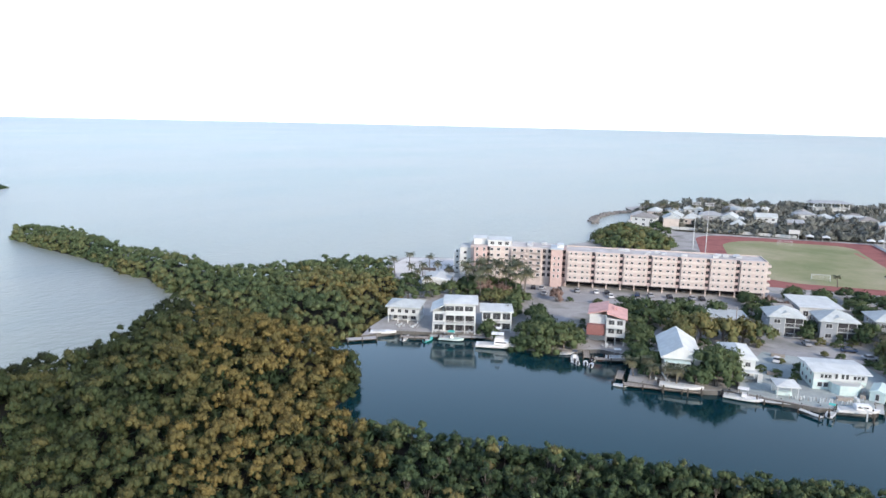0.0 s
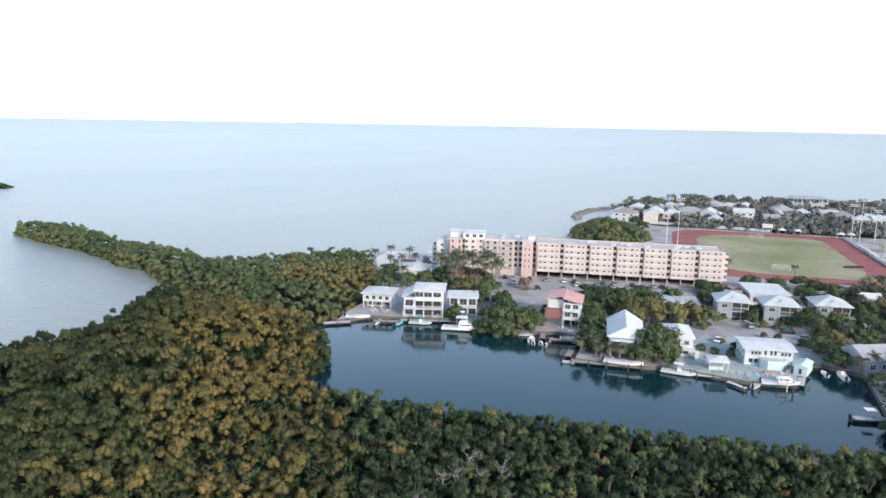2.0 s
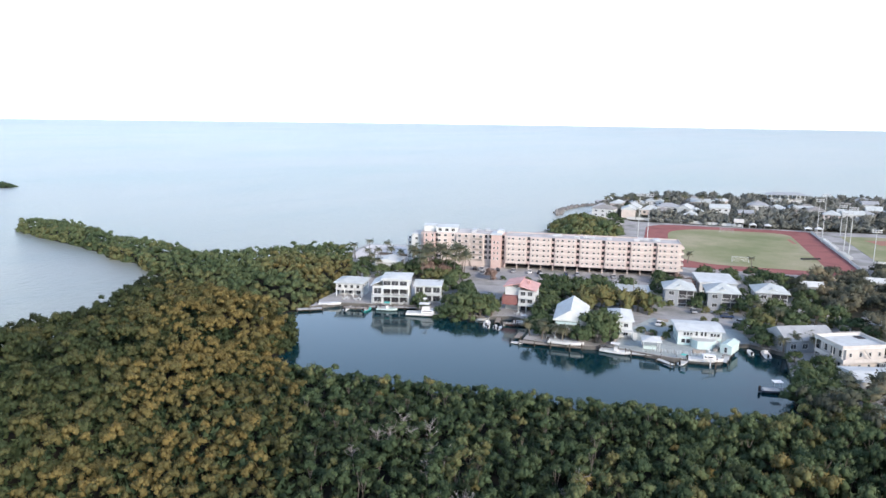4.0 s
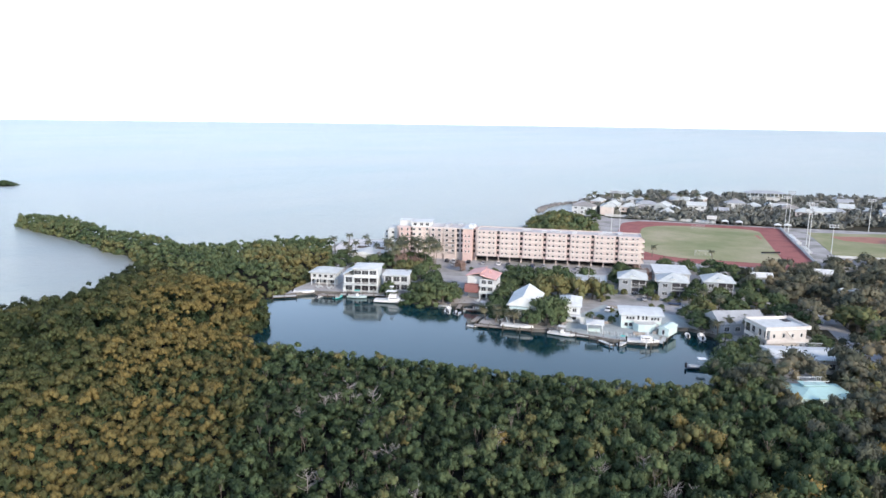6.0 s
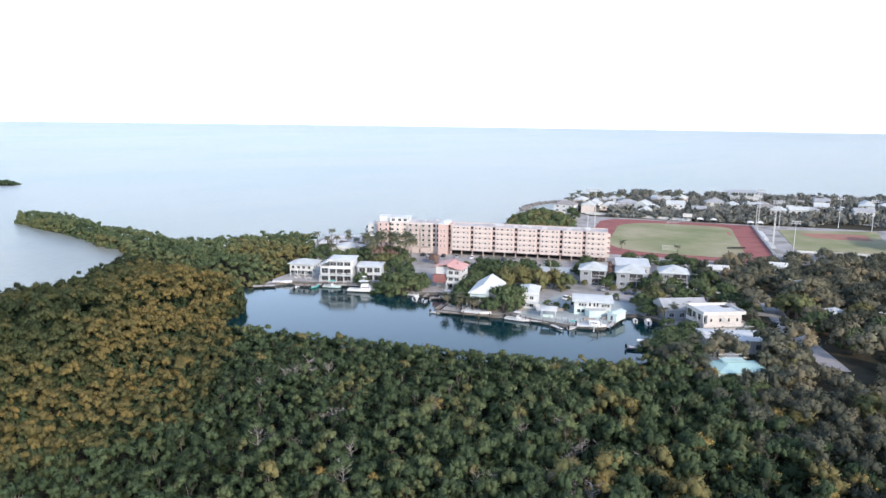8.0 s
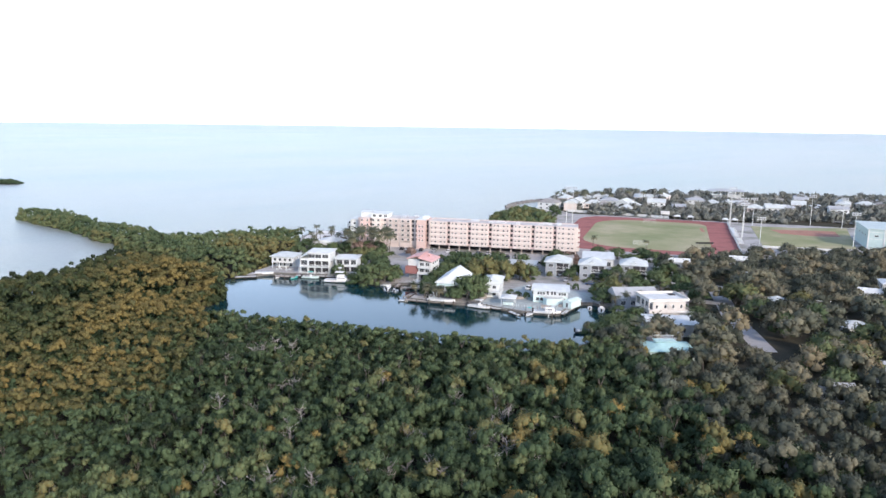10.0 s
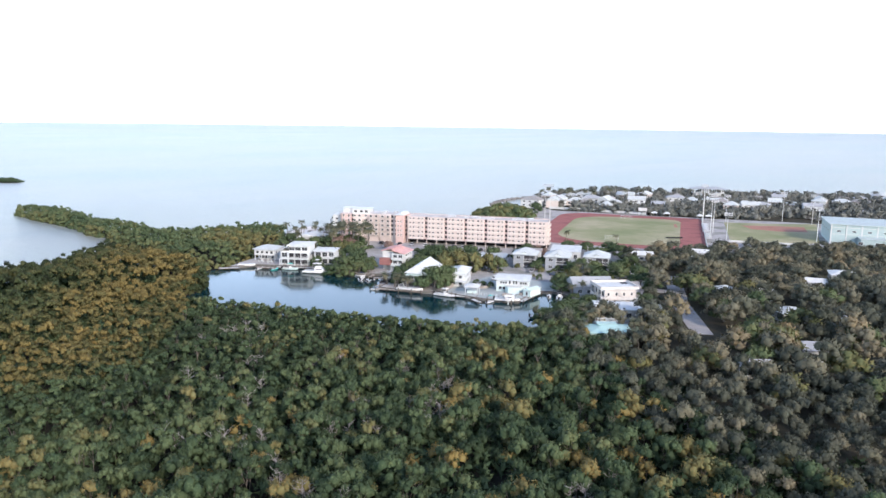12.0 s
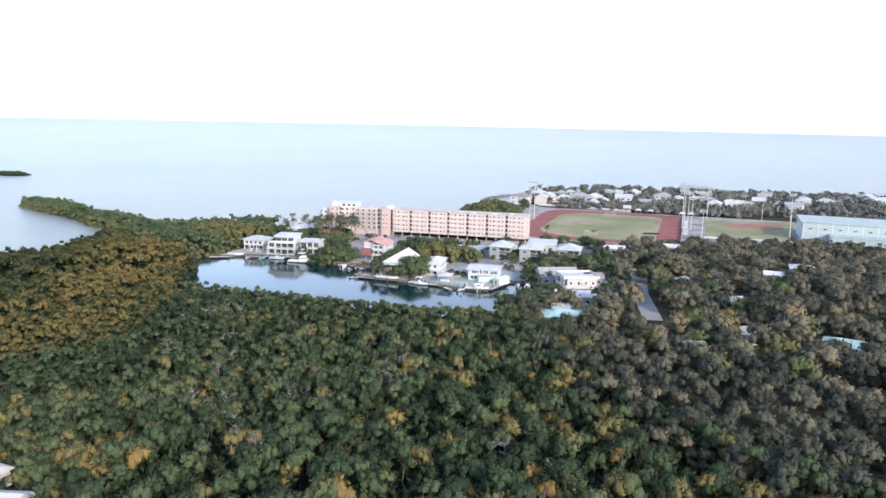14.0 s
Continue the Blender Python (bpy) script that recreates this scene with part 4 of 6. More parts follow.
bw = thing("house", pose(-132.0, 168.6, 1.2, 0, 0, R0 + 8), "large white three-storey waterside house with stacked balconies", "house")
part("wall", boxes((-6.4, -4.0, 0, 6.6, 6.0, 6.2), (-2.6, -4.0, 6.2, 6.6, 6.0, 8.8)), M_WHITE, bw)
part("roof", roof_mesh("hip", 9.4, 10.4, 8.8, 0.7, 0.7), M_ROOFWHITE, bw).location = (2.0, 1.0, 0)
lr = bmesh.new()
v = [lr.verts.new(p) for p in ((-7.2, -4.8, 6.2), (-2.6, -4.8, 8.5), (-2.6, 6.5, 8.5), (-7.2, 6.5, 6.2), (-7.2, -4.8, 6.4), (-2.6, -4.8, 8.7), (-2.6, 6.5, 8.7), (-7.2, 6.5, 6.4))]
for f in ((3, 2, 1, 0), (4, 5, 6, 7), (0, 1, 5, 4), (1, 2, 6, 5), (2, 3, 7, 6), (3, 0, 4, 7)):
    lr.faces.new([v[i] for i in f])
part("lean_to_roof", lr, M_ROOFWHITE, bw)
for z in (3.0, 5.9):
    part("balcony", boxes((-2.6 if z > 5 else -6.4, -6.4, z - 0.15, 6.6, -4.0, z + 0.05)), M_WHITE, bw)
    railing(bw, -2.6 if z > 5 else -6.4, 6.6, -6.35, z + 0.05)
for u in (-6.4, -2.7, 0.3, 3.3, 6.4):
    part("post", boxes((u, -6.4, 0, u + 0.22, -6.2, 3.0 if u < -3 else 5.8)), M_WHITE, bw)
for z in (0.4, 3.4, 6.6):
    for u in (-4.6, -1.2, 1.6, 4.6):
        if u > -3 or z < 6:
            window(bw, u, -4.03, z, 2.7, 2.2 if z < 6 else 1.6)
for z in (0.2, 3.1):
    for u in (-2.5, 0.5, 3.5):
        # thin sheets just before the wall paint the balconies' shade
        part("recess", boxes((u, -4.06, z, u + 2.7, -4.02, z + 2.45)), M_SHADE, bw, "balcony opening drawn as a sheet of painted shade")
part("top_balcony_wall", boxes((-2.6, -6.42, 5.95, 6.6, -6.3, 6.5)), M_WHITE, bw)
rows_of_windows(bw, -3.2, 5.2, 3, 0, [0.9, 3.9], 1.2, 1.2, 90, 6.62)
rows_of_windows(bw, -3.2, 5.2, 3, 0, [0.9, 3.9], 1.2, 1.2, -90, -6.42)
an = thing("house", pose(-122.8, 178.2, 1.2, 0, 0, R0 + 8), "white two-storey annexe with deep balconies", "house")
part("wall", boxes((-4.4, -3.4, 0, 4.6, 4.6, 6.2)), M_WHITE, an)
part("roof", roof_mesh("flat", 9.6, 9.4, 6.2, 0, 0.4), M_ROOFWHITE, an)
part("balcony", boxes((-4.4, -5.4, 2.9, 4.6, -3.4, 3.1)), M_WHITE, an)
railing(an, -4.4, 4.6, -5.35, 3.1)
for u in (-4.4, -1.4, 1.5, 4.4):
    part("post", boxes((u, -5.4, 0, u + 0.2, -5.2, 6.2)), M_WHITE, an)
for z in (0.5, 3.5):
    for u in (-3.0, 0.1, 3.1):
        window(an, u, -3.43, z, 2.5, 2.1)
house(-170, 206.5, R0, 10, 12, 4.4, "gable", 1.2, M_OFFWHITE, M_ROOFWHITE, "low white house beside the sandy beach", wins=3)
for x, y in ((-188, 222), (-179, 226)):
    s = thing("beach_shelter", pose(x, y, 1.28, 0, 0, R0), "low brown thatched beach shelter", "shelter", "beach shelters")
    part("roof", roof_mesh("gable", 5.5, 2.6, 2.1, 0.7, 0.3), M_PILE, s)
    for u in (-2.5, 2.5):
        part("post", boxes((u - 0.08, -0.08, 0, u + 0.08, 0.08, 2.2)), M_PILE, s)
for x, y, rz, w, d in ((34, 243, 60, 10, 9), (46, 247, 20, 10, 4.5), (13, 282, 30, 8, 5), (62, 226, 40, 11, 10), (-4, 314, 20, 9, 6), (-22, 288, 30, 12, 6), (60, 308, 20, 12, 12),
                       (78, 188, 35, 13, 10), (72, 161, 40, 8, 5), (104, 196, 10, 16, 10), (56, 282, 20, 9, 6), (79, 232, 35, 12, 11), (27.5, 1.8, 40, 8, 7), (14.8, 3.4, 20, 6, 5.5)):
    house(x, y, rz, w * 0.82, d * 0.82, 3.0, "gable" if d < 8 else "hip", 1.5, M_OFFWHITE, M_ROOFSLATE if x in (72, 78) else M_ROOFTURQ if x == 104 else M_ROOFGREY if (x > 60 or x == 34) else M_ROOFWHITE, "low pale-roofed house half hidden in the woods", group="houses in the woods", wins=3, side=2)
FAR = random.Random(11)
spots = [(-196, 474), (-176, 458), (-150, 490), (-136, 462), (-130, 500), (-118, 545), (-62, 518), (-52, 530), (-45, 565), (-34, 580), (-25, 618), (-17, 568), (-12, 630), (0, 645), (20, 660)]
for k in range(78):
    spots.append((FAR.uniform(-200, 260), 0))
for i, (x, y) in enumerate(spots):
    if y == 0:
        y = 565 + 0.78 * (x + 100) + FAR.uniform(-85, 70)
    if x > -5 and y < 640:
        y += 130
    if math.hypot(x + 112, y - 600) < 28:
        continue
    two = FAR.random() < 0.5
    house(x, y, 20 + FAR.uniform(-12, 12) + FAR.choice((0, 90)), FAR.uniform(9, 15), FAR.uniform(8, 11), 5.6 if two else 3.6, FAR.choice(("hip", "gable", "hip")), FAR.uniform(1.6, 2.8),
          FAR.choice((M_OFFWHITE, M_WHITE, M_CREAM)), FAR.choice((M_ROOFGREY, M_ROOFGREY, M_ROOFSLATE, M_ROOFBROWN)), "distant pale house with a light roof among trees", storeys=2 if two else 1, wins=3, side=0, group="distant houses")
pav = thing("pavilion", pose(-112, 600, 1.2, 0, 0, 30) @ Matrix.Diagonal((0.88, 0.88, 0.8, 1)), "wide open pavilion with a broad pale roof", "pavilion")
part("roof", roof_mesh("hip", 32, 14, 11.5, 2.2, 1.5), M_ROOFSLATE, pav)
part("wall", boxes((-12, -6, 0, 12, 6, 7)), M_OFFWHITE, pav)
part("terrace", boxes((-15, -7, 7, 15, 7, 7.4)), M_OFFWHITE, pav)
for u in (-14, -7, 0, 7, 14):
    for v in (-6.4, 6.4):
        part("post", boxes((u - 0.3, v - 0.3, 0, u + 0.3, v + 0.3, 11.5)), M_WHITE, pav)


# ---------------------------------------------------------------- plants
def dome(around=5, rings=(0.75, 0.1, -0.4)):
    """Directions (n, 3, 3) of the triangles of a rounded mass, open below; rings: the heights of its vertices below the tip."""
    at = [[(math.sqrt(1 - u * u) * math.cos(6.283 * (k + 0.5 * i) / around), math.sqrt(1 - u * u) * math.sin(6.283 * (k + 0.5 * i) / around), u) for k in range(around)] for i, u in enumerate(rings)]
    tris = [((0, 0, 1), at[0][k], at[0][(k + 1) % around]) for k in range(around)]
    for a, b in zip(at, at[1:]):
        for k in range(around):
            tris += [(a[k], b[k], a[(k + 1) % around]), (a[(k + 1) % around], b[k], b[(k + 1) % around])]
    return np.array(tris)


def leaf_cloud(rng, lobes, per, rad, z_low, z_top, leaf, up=1.0, skirt=0.3, lower=0.4, core=True):
    """Corners (n, 3, 3), normals (n, 3, 3) and tints (n) of a crown: ragged inner masses, tinted darker as painted
    shade, set with small leaf sprays. lower: the share of the masses that hang below the others.
    """
    out, normals, tints = [], [], []
    side = int(lobes * lower)
    for k in range(lobes):
        a = k * 2.399 + rng.uniform(-0.5, 0.5)
        dr = rad * (0.72 if lobes == 1 else rng.uniform(0.8, 1.25) * 0.88 / lobes ** 0.37)
        if k < lobes - side:
            f = 0.0 if lobes == 1 else rad * 0.66 * math.sqrt((k + 0.1) / (lobes - side))
            top = z_top - 0.5 * f * f / rad - rng.uniform(0, 0.26) * rad * (lobes > 1)
        else:
            f = rad * rng.uniform(0.6, 0.85)
            top = z_top - rad * rng.uniform(0.5, 1.0)
        c = np.array([f * math.cos(a), f * math.sin(a), top - dr * up])
        n1, n2 = rng.uniform(0, 6.283, 2)

        def surface(d):
            phi, u = np.arctan2(d[..., 1], d[..., 0]), d[..., 2]
            lump = 1 + 0.2 * np.sin(phi * 3 + n1) * np.sqrt(1 - np.minimum(u * u, 1)) + 0.14 * np.sin(phi * 4 + 7 * u + n2)
            stretch = np.where(u < 0, np.maximum(top - dr * up - z_low, 0.3) / dr / 0.45 if skirt > 0.4 else up * 1.3, up)
            return d * (dr * lump)[..., None] * np.stack([np.ones_like(u), np.ones_like(u), stretch], -1)

        def shading(p, d, own):
            whole = p - np.array([0, 0, z_top - 0.9 * rad])
            n = 0.8 * d + 0.35 * whole / np.linalg.norm(whole, axis=-1, keepdims=True) + own
            return n / np.linalg.norm(n, axis=-1, keepdims=True)

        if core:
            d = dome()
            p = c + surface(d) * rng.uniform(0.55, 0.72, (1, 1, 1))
            # crown shade put into the colour: inner masses a step darker
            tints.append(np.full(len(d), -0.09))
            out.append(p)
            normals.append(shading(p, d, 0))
        u = rng.uniform(-skirt, 1.0, per)
        phi = rng.uniform(0, 6.283, per)
        s = np.sqrt(1 - u * u)
        d = np.stack([s * np.cos(phi), s * np.sin(phi), u], 1)
        p = c + surface(d) * rng.uniform(0.62, 1.08, (per, 1))
        tints.append(rng.normal(0, 0.035, per))
        out_way = d + rng.normal(size=(per, 3)) * 0.35
        t = np.cross(out_way, rng.normal(size=(per, 3)))
        t = t / np.linalg.norm(t, axis=1)[:, None] + out_way * 0.6 + np.array([0, 0, 0.25])
        t /= np.linalg.norm(t, axis=1)[:, None]
        nrm = out_way - (out_way * t).sum(1)[:, None] * t
        nrm /= np.linalg.norm(nrm, axis=1)[:, None]
        b = np.cross(nrm, t)
        L = leaf * rng.uniform(0.55, 1.35, (per, 1))
        out.append(np.stack([p + t * L * 1.7, p - t * L * 0.7 + b * L * 0.75, p - t * L * 0.7 - b * L * 0.75], 1))
        normals.append(np.repeat(shading(p, d, 0.5 * nrm)[:, None, :], 3, axis=1))
    return np.concatenate(out), np.concatenate(normals), np.concatenate(tints)


def leaves_mesh(name, leaves, normals, tint, mat):
    """A mesh of loose three-cornered leaf sprays, shaded as rounded masses; tint: one value a spray."""
    n = len(leaves)
    me = bpy.data.meshes.new(name)
    me.vertices.add(3 * n)
    me.vertices.foreach_set("co", np.ascontiguousarray(leaves, np.float32).ravel())
    me.loops.add(3 * n)
    me.loops.foreach_set("vertex_index", np.arange(3 * n, dtype=np.int32))
    me.polygons.add(n)
    me.polygons.foreach_set("loop_start", np.arange(0, 3 * n, 3, dtype=np.int32))
    a = me.attributes.new("tint", "FLOAT", "POINT")
    a.data.foreach_set("value", np.repeat(np.asarray(tint, np.float32), 3))
    me.update(calc_edges=True)
    me.normals_split_custom_set_from_vertices(np.asarray(normals, np.float32).reshape(-1, 3))
    me.materials.append(mat)
    return me


RNG = np.random.default_rng(5)
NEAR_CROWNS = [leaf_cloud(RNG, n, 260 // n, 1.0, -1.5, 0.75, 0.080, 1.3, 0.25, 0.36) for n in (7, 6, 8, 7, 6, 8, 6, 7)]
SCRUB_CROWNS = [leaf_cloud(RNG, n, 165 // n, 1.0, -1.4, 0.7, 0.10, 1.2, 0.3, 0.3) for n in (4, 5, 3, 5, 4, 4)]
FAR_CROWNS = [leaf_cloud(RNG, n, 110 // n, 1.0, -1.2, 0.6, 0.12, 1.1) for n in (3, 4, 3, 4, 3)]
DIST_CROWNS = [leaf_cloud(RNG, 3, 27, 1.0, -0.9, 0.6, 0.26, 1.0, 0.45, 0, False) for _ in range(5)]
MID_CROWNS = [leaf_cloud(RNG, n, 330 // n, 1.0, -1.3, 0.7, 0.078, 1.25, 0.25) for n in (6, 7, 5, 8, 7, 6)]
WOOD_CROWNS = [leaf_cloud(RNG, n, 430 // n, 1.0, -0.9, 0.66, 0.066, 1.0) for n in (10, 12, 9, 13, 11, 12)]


def grid_points(poly, step, seed, margin=0.0):
    rng = np.random.default_rng(seed)
    xs, ys = zip(*poly)
    step = float(step)
    gx, gy = np.meshgrid(np.arange(float(min(xs)), max(xs), step), np.arange(float(min(ys)), max(ys), step * 0.87))
    gx[1::2] += step / 2
    x = gx.ravel() + rng.uniform(-0.42, 0.42, gx.size) * step
    y = gy.ravel() + rng.uniform(-0.42, 0.42, gx.size) * step
    keep = inside(x, y, poly)
    if margin:
        keep &= edge_distance(x, y, poly) > margin
    return x[keep], y[keep]


def forest(name, x, y, ground, height, radius, crowns, tint, seed, label, category="mangroves", mat=None):
    """One object of many crowns. height, radius, tint: arrays, a value a plant."""
    rng = np.random.default_rng(seed)
    all_q, all_n, all_t = [], [], []
    for i in range(len(x)):
        q, nrm, tone = crowns[rng.integers(len(crowns))]
        a = rng.uniform(0, 6.283)
        c, s = math.cos(a), math.sin(a)
        r, h = radius[i], height[i]
        m = np.array([[c * r, -s * r, 0], [s * r * rng.uniform(0.85, 1.15), c * r, 0], [0, 0, r * rng.uniform(0.9, 1.15)]])
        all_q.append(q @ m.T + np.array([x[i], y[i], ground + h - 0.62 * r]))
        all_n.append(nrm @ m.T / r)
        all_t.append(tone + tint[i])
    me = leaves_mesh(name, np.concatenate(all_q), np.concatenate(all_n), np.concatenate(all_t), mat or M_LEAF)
    return tagged(new(name, me), label, category, kind="stuff")


def soft_noise(x, y, scale, seed):
    return np.array([noise.noise((a / scale, b / scale, seed)) for a, b in zip(x, y)])


def fringe(x, y, h, r, line, width):
    """Low crowns that close the wood down to the water along a shoreline."""
    d = edge_distance(x, y, line + line[-2:0:-1])
    near = d < width
    parts = [(x, y, h, r, d)]
    for k in (0.62, 0.3):
        jx, jy = RNG.uniform(-0.8, 0.8, (2, near.sum()))
        parts.append((x[near] + jx, y[near] + jy, h[near] * k, r[near] * 1.35, d[near]))
    return [np.concatenate(c) for c in zip(*parts)]


# the lobe: tall golden-olive mangroves with a darker green fringe, partly shade put into the tints
LOBE = [p for p in NEAR_WOODS if p[1] > 40 and p[0] < -109] + [(-88, 60), (-80, 15), (-125, 22), (-180, 42)]
x, y = grid_points(LOBE, 3.05, 1)
shore = edge_distance(x, y, LOBE_WEST[3:] + LOBE_WEST[-2:3:-1])
h = np.where((x > -128) & (y < 108), 6.0, 8.6) + 4.4 * np.clip(shore / 30, 0, 1) + RNG.normal(0, 0.8, len(x)) + 1.2 * soft_noise(x, y, 12, 3)
inland = np.clip(edge_distance(x, y, [(-114, 100), (-88, 60), (-80, 15), (-88, 60)]) / 30, 0, 1)
h = 5.4 + (h - 5.4) * (0.15 + 0.85 * inland)
x, y, h, r, d = fringe(x, y, h, RNG.uniform(1.15, 2.0, len(x)), LOBE_WEST[3:] + SOUTH_BANK[:3], 4.0)
tall = np.where(RNG.random(len(x)) < 0.55, 0.7, -1.0)
h = h + np.where(d > 4, tall, 0.4 * tall)
# less gold to the west and south-west: the flank's shade as tint
west_edge = edge_distance(x, y, LOBE_WEST[3:9] + LOBE_WEST[7:3:-1])
gold = np.clip(d / 2, 0.3, 1) * np.clip((west_edge - 4) / 14, 0.15, 1) * (0.28 + 0.72 * np.clip((x + 1.2 * y + 66) / 46, 0, 1))
forest("mangrove_wood", x, y, 0.2, np.clip(h, 1.5, 14), r, NEAR_CROWNS,
       np.clip(0.09 + gold * (0.55 + 0.07 * tall) + 0.16 * soft_noise(x, y, 15, 1) + 0.05 * tall + RNG.normal(0, 0.09, len(x)), 0.0, 0.75), 2, "dense golden olive mangrove wood on a rounded point")
# the foreground: lower, greyer mangroves, with larger crowns towards the houses
FORE = SOUTH_BANK[:-2] + [(9, 156), (24, 160), (40, 142), (60, 124), (95, 108), (145, 98), (100, 48), (60, 10), (34, -8), (-20, 2), (-80, 15), (-88, 60)]
x, y = grid_points(FORE, 2.58, 7)
east = np.clip((x + 25) / 80, 0, 1)
keep = (RNG.random(len(x)) > 0.68 * east) & (np.hypot(x - 27.5, y - 1.8) > 4.6) & (np.hypot(x - 14.8, y - 3.4) > 4.2)
x, y, east = x[keep], y[keep], east[keep]
h = 5.0 + RNG.normal(0, 0.85, len(x)) + 1.2 * soft_noise(x, y, 12, 9) + 1.6 * east
h *= np.clip(0.68 + 0.32 * edge_distance(x, y, SOUTH_BANK + SOUTH_BANK[-2:0:-1]) / 8, 0, 1)
x, y, h, r, d = fringe(x, y, h, RNG.uniform(0.84, 1.57, len(x)) * (1 + 1.0 * east), SOUTH_BANK, 2.4)
east = np.clip((x + 25) / 80, 0, 1)
west = np.clip((75 - 0.85 * (x + 73) - y + 10) / 16, 0, 1) * np.clip((-38 - x) / 12, 0, 1)  # golden crowns next to the point
tall = np.where(RNG.random(len(x)) < 0.5, 0.7, -1.0)
h = h + np.where(d > 7, tall, 0.2 * tall) * (1 + 0.5 * east)
# canal-side haze and top light lighten the tint; lens vignetting darkens it eastward
t = 0.215 + 0.07 * tall + 0.16 * soft_noise(x, y, 16, 5) + RNG.normal(0, 0.10, len(x)) - 0.11 * east + 0.29 * west + 0.13 * np.clip((17 - d) / 11, 0, 1)
t = np.where(RNG.random(len(x)) < 0.05 + 0.14 * east, RNG.uniform(0.42, 0.75, len(x)), t)
# single golden and russet crowns that stand out
for x0, y0, size, tone in ((20, 18, 6.0, 0.62), (73, 51, 4.0, 0.80), (89, 64, 3.5, 0.74), (-5, 55, 2.2, 0.74), (-30, 82, 4.5, 0.62), (-34, 90, 4.0, 0.58), (23, 89, 3.0, 0.60),
                           (33, 113, 4.0, 0.62), (-14, 101, 4.5, 0.50), (14, 118, 4.0, 0.58), (64, 110, 4.5, 0.60), (84, 92, 4.0, 0.55), (45, 92, 3.5, 0.58)):
    near = np.hypot(x - x0, y - y0) < size
    t = np.where(near, tone + RNG.normal(0, 0.05, len(x)), t)
for x0, y0 in ((21, 120), (47, 128), (66, 127), (60, 100), (67, 88), (53, 75), (84, 136), (97, 127), (71, 79), (87, 100), (102, 110), (107, 100), (52, 98), (38, 114), (93, 172), (46, 146)):
    near = np.hypot(x - x0, y - y0) < 2.6
    t = np.where(near, 0.55 + RNG.normal(0, 0.06, len(x)), t)
golden = west > 0.35 + RNG.normal(0, 0.15, len(x))
for part_of, crowns, seed, mat, label in ((golden, SCRUB_CROWNS, 10, M_LEAF, "golden olive mangrove scrub beside the point"),
                                          ((east < 0.15) & ~golden, SCRUB_CROWNS, 8, M_LEAFGREY, "low grey-green mangrove scrub along the canal"),
                                          ((east >= 0.15) & ~golden, NEAR_CROWNS, 9, M_LEAFGREY, "dense grey-green mangrove wood with taller crowns")):
    forest("mangrove_wood", x[part_of], y[part_of], 0.2, np.clip(h, 1.2, 10)[part_of], r[part_of], crowns, np.clip(t, 0.0, 0.85)[part_of], seed, label, mat=mat)


def trunks(x, y, h, r, label):
    """Pale stems that fork under the crowns, joined in one mesh."""
    rng = random.Random(41)
    verts, faces = [], []

    def stick(a, b, ra, rb):
        k = len(verts)
        for p, w in ((a, ra), (b, rb)):
            verts.extend([(p[0] + w, p[1], p[2]), (p[0] - 0.5 * w, p[1] + 0.87 * w, p[2]), (p[0] - 0.5 * w, p[1] - 0.87 * w, p[2])])
        faces.extend([(k + i, k + (i + 1) % 3, k + 3 + (i + 1) % 3, k + 3 + i) for i in range(3)])

    for px, py, ph, pr in zip(x, y, h, r):
        fork = (px + rng.uniform(-0.4, 0.4), py + rng.uniform(-0.4, 0.4), 0.2 + ph * rng.uniform(0.3, 0.5))
        stick((px, py, 0.1), fork, 0.09, 0.06)
        for k in range(5):
            a = k * 1.257 + rng.uniform(-0.4, 0.4)
            f = pr * rng.uniform(0.5, 0.95)
            stick(fork, (fork[0] + f * math.cos(a), fork[1] + f * math.sin(a), 0.2 + ph - pr * rng.uniform(0.45, 1.0)), 0.045, 0.02)
    me = bpy.data.meshes.new("mangrove_stems")
    me.from_pydata(verts, [], faces)
    me.materials.append(M_BARK)
    return tagged(new("mangrove_stems", me), label, "stems", kind="stuff")


stand = (d > 3) & (west < 0.3) & (RNG.random(len(x)) < 0.2 + 0.4 * east)
trunks(x[stand], y[stand], np.clip(h, 1.2, 10)[stand], r[stand], "pale forked mangrove stems under the crowns")
# low undergrowth that closes the gaps
UNDER = [(-170, 60), (-185, 92), (-196, 108), (-184, 114), (-125, 110), (-114, 98), (-92, 100), (-60, 113), (-20, 132), (0, 140), (10, 158), (40, 150), (95, 122), (140, 110), (100, 48), (60, 10), (34, -4), (-80, 17), (-125, 26)]
x, y = grid_points(UNDER, 3.6, 61)
keep = (np.hypot(x - 27.5, y - 1.8) > 6) & (np.hypot(x - 14.8, y - 3.4) > 5.5)
x, y = x[keep], y[keep]
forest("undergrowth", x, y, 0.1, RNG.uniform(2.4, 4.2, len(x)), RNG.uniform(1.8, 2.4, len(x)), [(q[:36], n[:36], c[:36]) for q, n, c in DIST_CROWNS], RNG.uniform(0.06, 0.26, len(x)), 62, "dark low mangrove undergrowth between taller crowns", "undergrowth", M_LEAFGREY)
# woods past the edge of the view
REST = [(-180, 42), (-125, 22), (-80, 15), (-20, 2), (34, -8), (60, 10), (100, 48), (145, 98), (150, 100), (250, 128), (250, -95), (-160, -95), (-186, -40)]
x, y = grid_points(REST, 7.8, 51)
forest("mangrove_wood", x, y, 0.2, RNG.uniform(4, 7, len(x)), RNG.uniform(4.0, 5.2, len(x)), DIST_CROWNS, RNG.uniform(0.05, 0.4, len(x)), 52, "mangrove wood stretching inland", mat=M_LEAFGREY)
